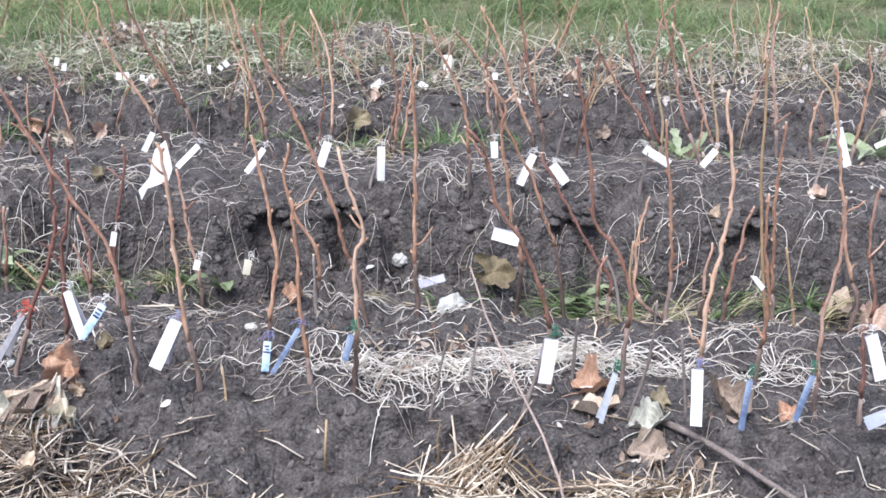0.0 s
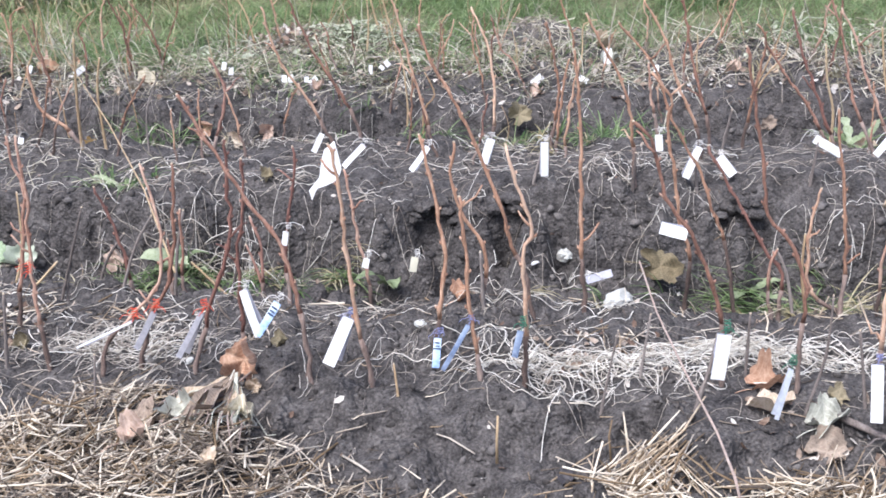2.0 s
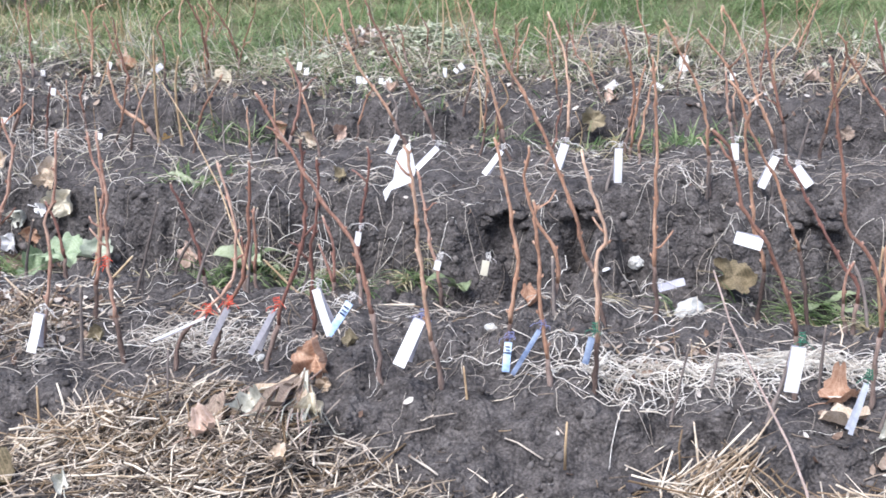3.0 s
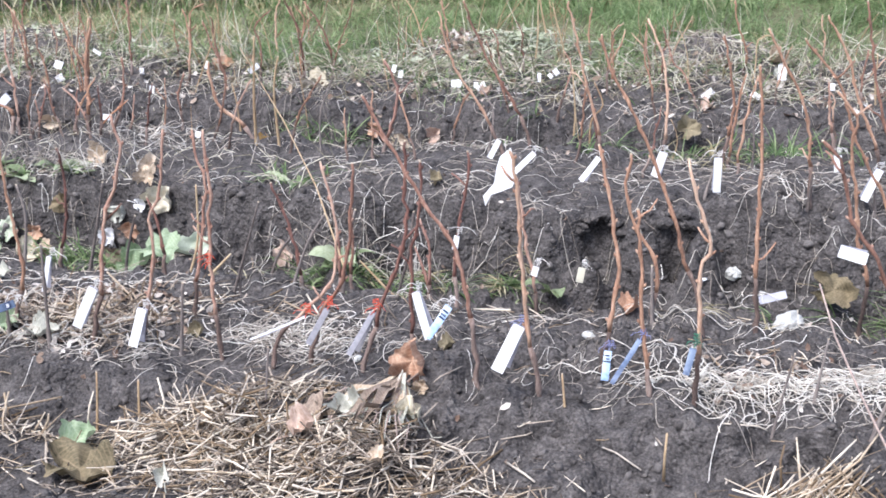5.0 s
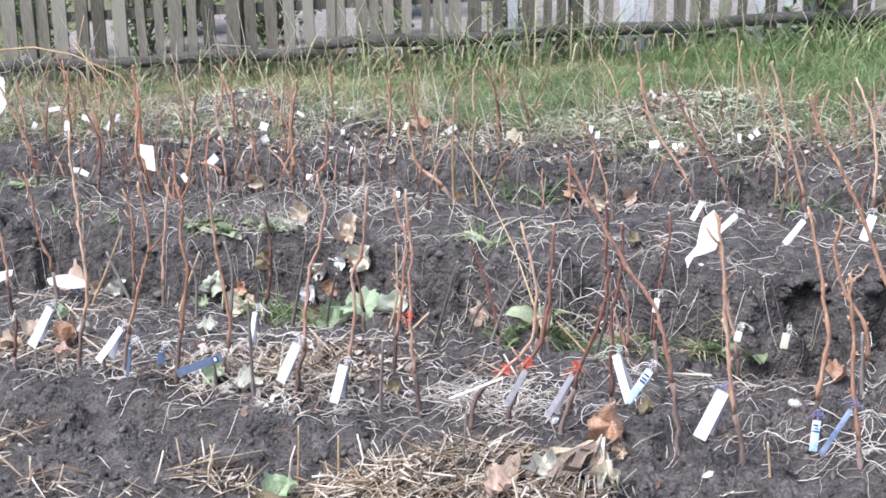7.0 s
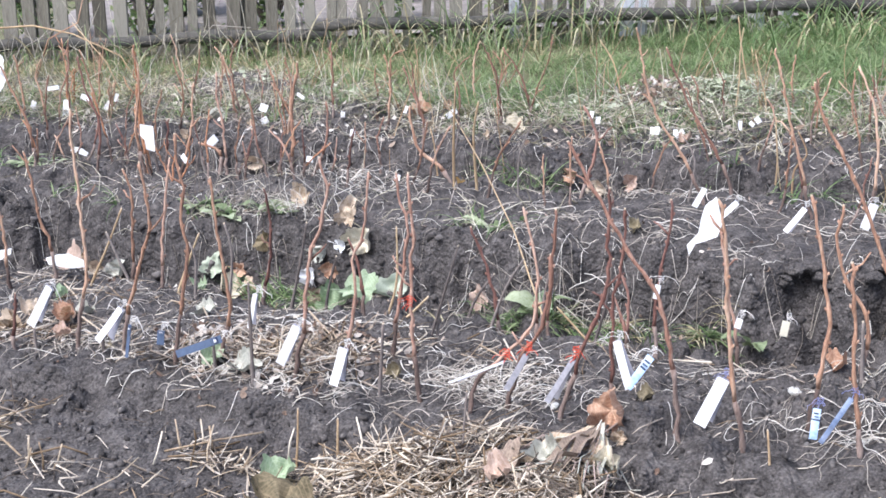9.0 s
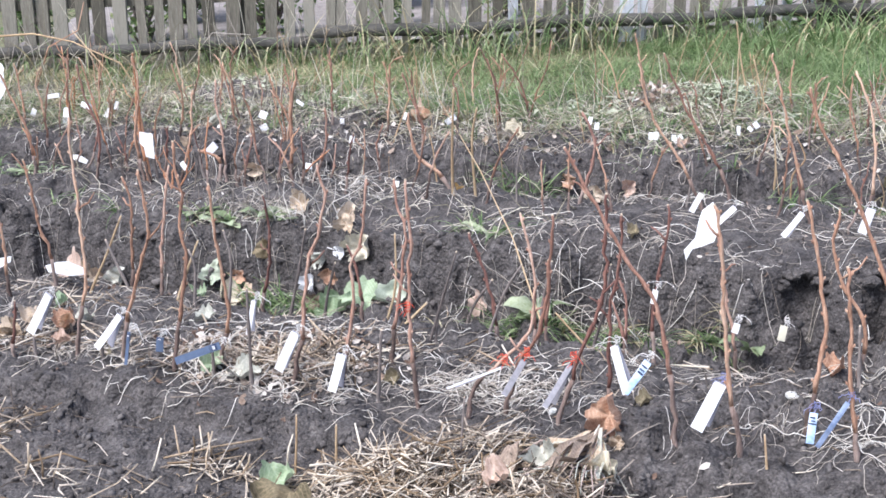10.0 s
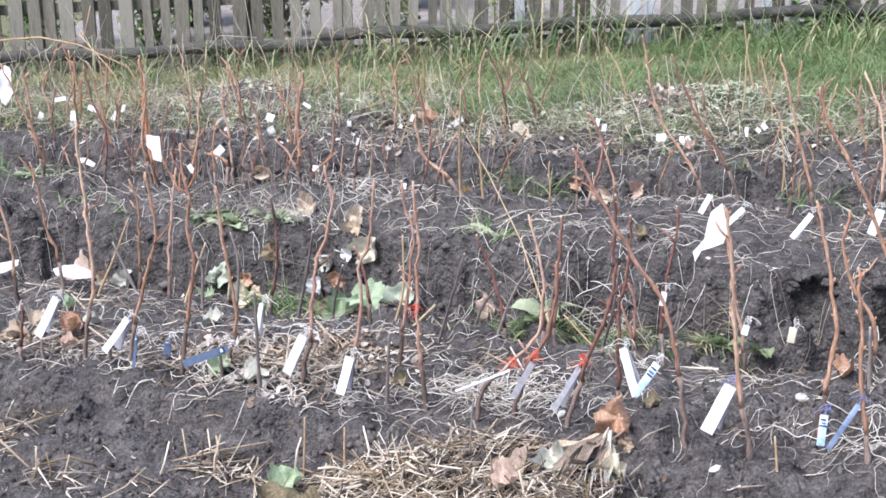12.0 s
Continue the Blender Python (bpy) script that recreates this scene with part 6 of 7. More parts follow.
crumpled(-0.423, 2.805, 0.014, 0.6, PAPER_GREY, "pale crumpled scrap on the bed", 17)


def fallen_branch():
    """A stiff limb resting on the bed's edge at one end and on the lower soil at the other, with thin side twigs."""
    z0, z1 = ground_at(0.47, 2.50) + 0.020, ground_at(0.83, 2.20) + 0.012
    pts = [(0.47 + 0.36 * f, 2.50 - 0.30 * f + 0.006 * math.sin(5 * f), z0 + (z1 - z0) * f + 0.006 * math.sin(7 * f)) for f in np.linspace(0, 1, 14)]
    b = thing("branch", 0.47, 2.50, 0, "thick grey fallen branch lying across the bed edge", "branch")
    b.matrix_world = Matrix.Identity(4)
    part("limb", Shape().tube(pts, [0.0072 * (1 - 0.3 * k / 13) * (1.12 if k % 4 == 1 else 1) for k in range(14)], 8), BARK, b)
    for k, dx, dy in ((9, -0.06, -0.06), (5, 0.07, 0.01), (3, -0.05, -0.05)):
        x, y, z = pts[k]
        part("twig", Shape().tube([pts[k], (x + 0.5 * dx, y + 0.35 * dy, z + 0.006), (x + dx, y + dy, z + 0.002)], [0.003, 0.0025, 0.0015], 5), BARK, b)


fallen_branch()


def leaning_stalk(pts, r, label, mat=CANE_PALE):
    tagged(new("dry_stalk", Shape().tube(pts, [r * (1 - 0.5 * k / len(pts)) for k in range(len(pts))], 6).mesh("dry_stalk", mat)), label, "stalk", "dry stalks in the beds")


leaning_stalk([(0.262, 2.24, 0.0), (0.25, 2.27, 0.036), (0.22, 2.38, 0.073), (0.156, 2.50, 0.147), (0.099, 2.60, 0.226), (0.059, 2.66, 0.314)], 0.0033, "thin greyish dry stalk leaning over the front bed", STALK_GREY)
leaning_stalk([(-5.49, 6.3, 0.058), (-5.20, 6.3, 0.092), (-4.93, 6.3, 0.062), (-4.616, 6.3, -0.042), (-4.5, 6.3, -0.2)], 0.006, "arching bleached stalk at the turf edge", CANE_PALE)
leaning_stalk([(-5.264, 6.32, -0.30), (-5.1, 6.3, 0.02), (-4.885, 6.3, 0.128), (-4.829, 6.3, 0.29)], 0.005, "branching orange-brown stalk at the turf edge", CANE_ORANGE)
leaning_stalk([(-4.3, 5.9, -0.25), (-4.42, 5.9, 0.0), (-4.62, 5.9, 0.2)], 0.004, "tall bleached stalk on the last bed")
leaning_stalk([(-1.10, 3.1, 0.05), (-1.35, 3.6, 0.10), (-1.62, 4.05, 0.17), (-1.95, 4.5, 0.30)], 0.0026, "long pale stalk leaning across the furrow")
leaning_stalk([(-0.205, 2.36, -0.02), (-0.207, 2.365, 0.03), (-0.206, 2.36, 0.085)], 0.0035, "short straw peg standing in the soil")
leaning_stalk([(x, y, ground_at(x, y) + lift) for x, y, lift in ((-0.91, 2.40, 0.05), (-0.87, 2.46, 0.035), (-0.82, 2.54, 0.02), (-0.77, 2.62, 0.012))], 0.0036, "grey dry stalk lying over the straw", STALK_GREY)


def withered_plant(ox, oy):
    """A pulled-up plant lying on the straw: limp pale stems and shrivelled leaves fanning out below a rust leaf."""
    z0 = ground_at(ox, oy)
    t = thing("withered_plant", ox, oy, z0, "limp withered plant with pale stems on straw", "plant")
    w = random.Random(8)

    def limp(a, l, side):
        """Points from the crown, arching over and drooping onto the heap."""
        q = []
        for f in (0, 0.15, 0.35, 0.55, 0.8, 1.0):
            x, y = math.cos(a) * l * f + side * f * (1 - f), math.sin(a) * l * f
            q.append((x + w.gauss(0, 0.003), y, ground_at(ox + x, oy + y) + heap_top(ox + x, oy + y) - z0 + 0.035 * (1 - f) ** 1.3 + 0.010 + w.uniform(0, 0.012)))
        return q

    for k in range(46):
        q = limp(w.gauss(-1.75, 0.5), w.uniform(0.10, 0.27), w.gauss(0, 0.04))
        part("stem", Shape().tube(q, [0.0021, 0.0021, 0.0019, 0.0017, 0.0014, 0.001], 5), (STALK_GREY, LEAF_TAN, LEAF_SILVER)[k % 3], t)
    for k, (a, l, wide) in enumerate(((-2.4, 0.14, 0.018), (-2.05, 0.19, 0.012), (-1.5, 0.16, 0.013), (-1.1, 0.13, 0.014), (-1.75, 0.23, 0.011), (-2.7, 0.19, 0.013), (-1.3, 0.20, 0.011), (-1.85, 0.13, 0.013), (-1.2, 0.10, 0.012))):
        g = []
        for f, (x, y, z) in zip((0.05, 0.5, 0.9, 1.0, 0.75, 0.15), limp(a, l, 0)):
            g.append([(x - math.sin(a) * wide * f * c + w.gauss(0, 0.002), y + math.cos(a) * wide * f * c, z + 0.008 + 0.014 * f * (abs(c) - 0.5) + w.gauss(0, 0.005)) for c in (-1, -0.5, 0, 0.5, 1)])
        part("leaf", Shape().sheet(g), (LEAF_SILVER, LEAF_BROWN, LEAF_TAN)[k % 3], t, "shrivelled pale leaf")


withered_plant(-0.79, 2.545)


# ---------------------------------------------------------------- thin young canes, set close along the far rows
far = random.Random(23)
for k in range(62):
    y = far.choice((far.gauss(5.2, 0.08), far.gauss(5.5, 0.12), far.gauss(5.75, 0.1)))
    lean = far.gauss(0, 12)
    sapling(far.uniform(-4.9, 2.0), y, far.uniform(0.0032, 0.0045), far.choice((0.4, 0.6, 0.6, 0.4, 0.9)), (far.uniform(0.06, 0.18), lean), (far.uniform(0.05, 0.16), lean + far.gauss(0, 14)), (far.uniform(0.04, 0.12), lean + far.gauss(0, 20)))
for k in range(44):
    x = far.choice((far.uniform(-3.6, 1.5), far.uniform(-3.8, -1.8)))
    lean = far.gauss(0, 12)
    sapling(x, far.gauss(4.12, 0.06) - 0.03 * x, far.uniform(0.003, 0.004), far.choice((0.1, 0.25, 0.4, 0.6, 0.75)), (far.uniform(0.04, 0.16), lean), (far.uniform(0.05, 0.18), lean + far.gauss(0, 14)))


for k in range(44):
    lean = far.gauss(0, 16)
    sapling(far.uniform(-4.9, 1.9), far.choice((far.uniform(5.0, 6.0), far.uniform(6.0, 6.8))), far.uniform(0.0018, 0.0026), 0.95, (far.uniform(0.08, 0.2), lean), (far.uniform(0.05, 0.2), lean + far.gauss(0, 18)))


def many_stemmed(x, y, tall, n, fan, r, mat, label, kind="sapling"):
    """Several canes from one foot, each forking near its top."""
    t = thing(kind, x, y, ground_at(x, y), label, kind, {"sapling": "vine saplings in the beds", "stalk": "dry stalks in the beds"}[kind])
    for k in range(n):
        a, p, q = math.radians(far.gauss(0, fan)), Vector((far.gauss(0, 0.012), far.gauss(0, 0.012), -0.03)), []
        l = tall * far.uniform(0.55, 1.05)
        for i in range(10):
            q.append(p.copy())
            p += Vector((math.sin(a) * l / 9 + far.gauss(0, 0.004), far.gauss(0, 0.004), math.cos(a) * l / 9))
            a += far.gauss(0, 0.055)
        cane = part("cane", Shape().tube(q, [r * (1.15 - 0.06 * i) * (1.3 if i % 2 else 1) for i in range(10)], 6), mat, t)
        for i in (4, 6, 7, 8):
            if far.random() < 0.6:
                side, l2 = far.choice((-1, 1)), far.uniform(0.02, 0.07)
                part("side_shoot", Shape().tube([q[i], q[i] + Vector((side * l2 * 0.5, far.gauss(0, 0.006), l2 * 0.5)), q[i] + Vector((side * l2 * 0.7, far.gauss(0, 0.01), l2))], [r * 0.6, r * 0.5, r * 0.35], 5), mat, cane)
    return t


many_stemmed(-3.04, 4.22, 0.46, 3, 4, 0.0036, CANE_FLAME, "flame-orange many-stemmed vine sapling on the ridge")
many_stemmed(-2.90, 4.17, 0.22, 3, 14, 0.0034, CANE_FLAME, "short flame-orange forked sapling on the ridge")
many_stemmed(-2.99, 5.22, 0.50, 4, 8, 0.0032, CANE_ORANGE, "orange-brown forked sapling on the last bed")
many_stemmed(-4.46, 5.62, 0.40, 4, 9, 0.0036, CANE_FLAME, "flame-orange forked sapling on the last bed")
many_stemmed(-4.08, 5.40, 0.36, 3, 12, 0.0034, CANE_ORANGE, "orange-brown forked sapling on the last bed")
for bx, by, tall, n, fan in ((-4.75, 6.25, 0.35, 5, 16), (-3.45, 6.35, 0.42, 4, 14), (-2.72, 6.15, 0.45, 4, 10), (-2.35, 6.35, 0.40, 5, 18), (-1.78, 6.1, 0.42, 3, 12), (-1.02, 6.05, 0.36, 4, 14), (-0.55, 5.9, 0.38, 3, 15), (0.45, 5.95, 0.4, 3, 14), (1.35, 5.9, 0.42, 4, 12)):
    many_stemmed(bx, by, tall, n, fan, 0.0024, CANE_PALE if n == 4 else CANE_ORANGE, "dry branching weed stalk at the turf edge", "stalk")


# ---------------------------------------------------------------- straw, rootlets, weeds
def straw_heaps():
    fresh, old = Shape(), Shape()

    def straw(s, x, y, z, heading, pitch, l, r):
        d = Vector((math.cos(heading) * math.cos(pitch), math.sin(heading) * math.cos(pitch), math.sin(pitch)))
        c = Vector((x, y, z))
        bent = rng.random() < 0.15
        kink = Vector((rng.gauss(0, 0.06), rng.gauss(0, 0.06), rng.gauss(0, 0.05))) * l * (1.6 if bent else 1)
        at = rng.uniform(-0.25, 0.25) * l
        end = c + d * l / 2 + Vector((0, 0, rng.gauss(0, 0.02) * l))
        s.tube([c - d * l / 2, c + d * at + kink, c + d * (at + 0.03 * l) + kink * 0.95, end], [r, r * rng.uniform(0.8, 1.1), r * rng.uniform(0.8, 1.1), r * rng.uniform(0.5, 1.0)], 5)

    # heap: middle, spread along and across, height, count, share of fresh straw
    for cx, cy, sx, sy, hh, n, share in HEAPS:
        for k in range(n):
            x, y = rng.gauss(cx, sx), rng.gauss(cy, sy)
            f = math.exp(-((x - cx) / sx) ** 2 / 2 - ((y - cy) / sy) ** 2 / 2)
            z = ground_at(x, y) + 0.005 + hh * f * rng.random()
            heading = rng.gauss(0.35 if cx < -0.5 else 0.95, 1.0 if cx < -0.5 else 0.55)
            straw(fresh if rng.random() < share else old, x, y, z, heading, rng.gauss(0.15, 0.35), 0.025 + 0.16 * rng.random() ** 1.7, rng.uniform(0.0009, 0.0018) if rng.random() < 0.75 else rng.uniform(0.0018, 0.003))
    for k in range(480):
        x, y = rng.uniform(-3.0, 1.2), rng.choice((rng.uniform(2.1, 2.5), rng.uniform(2.1, 3.1), rng.uniform(3.2, 3.7)))
        straw(fresh if rng.random() < 0.35 else old, x, y, ground_at(x, y) + 0.005, rng.uniform(0, 6.28), rng.gauss(0, 0.12), rng.uniform(0.02, 0.10), rng.uniform(0.001, 0.002))
    # short chaff between the long straws
    for cx, cy, sx, sy, hh, n, share in HEAPS:
        for k in range(n if n > 150 and cy < 2.5 else n // 4):
            x, y = rng.gauss(cx, sx * 0.95), rng.gauss(cy, sy * 0.95)
            straw(fresh if rng.random() < 0.5 * share else old, x, y, ground_at(x, y) + 0.004 + 0.8 * heap_top(x, y) * rng.random(), rng.uniform(0, 6.28), rng.gauss(0, 0.4), rng.uniform(0.01, 0.05), rng.uniform(0.0008, 0.0016))
    # a few stiff straws sticking up out of the heaps
    for x, y, l, a, p in ((-1.0, 2.36, 0.12, 1.5, 1.2), (-1.5, 2.46, 0.10, 1.2, 1.3), (-1.35, 2.5, 0.10, 2.0, 1.1), (-1.7, 2.36, 0.09, 1.7, 1.2), (-1.78, 2.34, 0.08, 1.4, 1.1),
                          (0.02, 2.40, 0.10, 1.7, 1.2), (0.05, 2.41, 0.12, 1.9, 1.0), (0.54, 2.26, 0.11, 1.3, 1.1), (0.50, 2.27, 0.07, 1.8, 1.2), (0.12, 2.40, 0.10, 0.8, 0.5),
                          (-1.755, 2.39, 0.08, 2.6, 1.25), (-1.715, 2.425, 0.06, 2.2, 1.35), (-1.68, 2.41, 0.055, 2.5, 1.3), (-1.60, 2.40, 0.07, 0.6, 1.0), (-1.56, 2.36, 0.06, 0.9, 1.1),
                          (-2.09, 2.27, 0.06, 1.9, 1.3), (-2.04, 2.25, 0.07, 2.4, 1.2), (-2.00, 2.26, 0.06, 1.2, 1.1), (-2.06, 2.23, 0.05, 0.9, 1.2)):
        straw(fresh, x, y, ground_at(x, y) + 0.04, a, p, l, 0.0026)
    # three long stalks laid across the front of the bed
    for x, y, l, a in ((-1.675, 2.415, 0.23, 0.63), (-1.69, 2.395, 0.17, 0.75), (-2.03, 2.30, 0.14, 0.3)):
        straw(fresh, x, y, ground_at(x, y) + 0.022, a, 0.06, l, 0.0027)
    # a sheaf pulled out towards the bed, its straws lying side by side
    for cx, cy, n, way, rise, tall in ((0.085, 2.34, 60, 0.85, 0.42, 0.025), (0.15, 2.31, 26, 2.3, 0.25, 0.02), (0.03, 2.28, 26, -0.25, 0.05, 0.015), (0.51, 2.28, 16, 1.2, 0.5, 0.02), (0.40, 2.27, 26, 2.7, 0.2, 0.02), (0.34, 2.28, 22, 0.2, 0.1, 0.02)):
        for k in range(n):
            x, y = rng.gauss(cx, 0.032), rng.gauss(cy, 0.026)
            straw(fresh if rng.random() < 0.92 else old, x, y, ground_at(x, y) + 0.008 + tall * rng.random(), way + rng.gauss(0, 0.22), rise + rng.gauss(0, 0.12), 0.06 + 0.16 * rng.random() ** 1.3, rng.uniform(0.0010, 0.0024))
    stuff("straw", fresh, STRAW, "loose yellow wheat straw heaped on the soil", "straw")
    stuff("old_straw", old, STRAW_OLD, "weathered brown straw mulch on the soil", "straw")


straw_heaps()


def rootlets():
    pale, brown = Shape(), Shape()

    def lay(s, x, y, heading, l, r, turn=0.35, drop=0.01):
        pts = wander((x, y), heading, l, 0.011, turn, 0.003 + r, drop)
        s.tube(pts, [r * (1 - 0.5 * k / len(pts)) for k in range(len(pts))], 4, False)

    # the washed bundle on the front bed
    for cx, cy, sx, sy, n in ((0.28, 2.80, 0.13, 0.022, 210), (0.02, 2.70, 0.13, 0.022, 130), (0.50, 2.77, 0.13, 0.03, 60), (-0.13, 2.66, 0.06, 0.03, 60), (0.72, 2.72, 0.12, 0.04, 40)):
        for k in range(n):
            lay(pale, rng.gauss(cx, sx), rng.gauss(cy, sy), rng.choice((0.05, 3.2)) + rng.gauss(0, 0.35), rng.uniform(0.06, 0.22), rng.uniform(0.0009, 0.0015), 0.25, 0.03)
    # tangles at the red ties and along the left of the front bed
    for cx, cy, sx, sy, n in ((-1.17, 2.81, 0.10, 0.04, 130), (-1.08, 2.86, 0.08, 0.04, 70), (-1.60, 2.68, 0.14, 0.05, 60), (-1.85, 2.70, 0.12, 0.06, 40), (-2.25, 2.80, 0.2, 0.07, 70), (-1.0, 2.80, 0.15, 0.05, 60)):
        for k in range(n):
            lay(pale if rng.random() < 0.65 else brown, rng.gauss(cx, sx), rng.gauss(cy, sy), rng.uniform(0, 6.28), rng.uniform(0.04, 0.17), rng.uniform(0.0009, 0.0015), 0.3, 0.025)
    # strewn over both beds, the bank and the last bed
    for k in range(1100):
        x = rng.uniform(-3.4, 1.4)
        y = 2.50 + rng.random() ** 0.9 * 0.62 - 0.07 * x
        lay(pale if rng.random() < 0.35 else brown, x, y, rng.uniform(0, 6.28), rng.uniform(0.03, 0.18), rng.uniform(0.0005, 0.0011), 0.30, 0.02)
    for k in range(560):
        x = rng.uniform(-3.6, 1.6) if k % 3 else rng.uniform(-0.6, 1.6)
        lay(pale if rng.random() < 0.3 else brown, x, rng.gauss(4.05, 0.14) - 0.03 * x, rng.gauss(0, 0.6) + rng.choice((0, 3.14)), rng.uniform(0.05, 0.24), rng.uniform(0.0006, 0.0011), 0.22, 0.02)
    for cx, n in ((-0.02, 16), (0.12, 14), (0.24, 12), (-0.68, 4), (-0.9, 6), (1.0, 8), (0.75, 5), (-1.3, 5)):
        for k in range(n):
            lay(pale if rng.random() < 0.6 else brown, rng.gauss(cx, 0.06), rng.gauss(3.93, 0.03), -1.57 + rng.gauss(0, 1.0), rng.uniform(0.06, 0.18), rng.uniform(0.0009, 0.0015), 0.45, 0.03)
    for k in range(900):
        x = rng.uniform(-4.8, 2.0)
        lay(pale if rng.random() < 0.4 else brown, x, rng.gauss(5.35, 0.25), -1.57 + rng.gauss(0, 1.0), rng.uniform(0.05, 0.24), rng.uniform(0.0008, 0.0015), 0.35, 0.05)
    for k in range(360):
        x = rng.uniform(-3.4, 1.5)
        lay(pale if rng.random() < 0.7 else brown, x, rng.uniform(3.50, 3.88) - 0.05 * x, rng.gauss(0, 0.35) + rng.choice((0, 3.14)), rng.uniform(0.06, 0.2), rng.uniform(0.0008, 0.0014), 0.34, 0.03)
    for k in range(16):
        lay(pale, rng.choice((rng.uniform(-2.1, -0.8), rng.uniform(-0.6, 1.2))), rng.gauss(4.03, 0.03), rng.gauss(0, 0.12) + rng.choice((0, 3.14)), rng.uniform(0.15, 0.4), rng.uniform(0.001, 0.0017), 0.2, 0.02)
    for k in range(30):
        x = rng.uniform(-1.7, -0.75)
        lay(pale, x, rng.uniform(3.62, 3.82) - 0.05 * x, rng.gauss(0, 0.6) + rng.choice((0, 3.14)), rng.uniform(0.06, 0.16), rng.uniform(0.0009, 0.0014), 0.25, 0.03)
    for k in range(40):
        lay(pale, rng.uniform(-2.0, 0.9), rng.gauss(3.08, 0.03), rng.gauss(0, 0.15) + rng.choice((0, 3.14)), rng.uniform(0.15, 0.4), rng.uniform(0.0009, 0.0015), 0.12, 0.02)
    for cx, cy, n in ((-2.15, 4.24, 46), (-2.30, 4.30, 20), (-1.05, 4.26, 26), (-0.35, 4.28, 22)):
        for k in range(n):
            lay(pale if rng.random() < 0.75 else brown, rng.gauss(cx, 0.09), rng.gauss(cy, 0.04), rng.gauss(0, 0.5) + rng.choice((0, 3.14)), rng.uniform(0.08, 0.24), rng.uniform(0.0009, 0.0016), 0.25, 0.04)
    for x, y, a, l in ((-0.02, 2.60, -1.9, 0.30), (-0.03, 2.61, -2.0, 0.26), (0.30, 2.62, -0.3, 0.3), (0.85, 2.40, -0.9, 0.3), (-0.55, 2.70, -0.2, 0.35), (-0.40, 2.78, 0.1, 0.35)):
        lay(pale, x, y, a, l, 0.0015, 0.10, 0.02)
    stuff("pale_rootlets", pale, ROOT, "bleached thin vine rootlets strewn over soil", "roots")
    stuff("brown_rootlets", brown, ROOT_OLD, "brown thin vine rootlets strewn over soil", "roots")


rootlets()


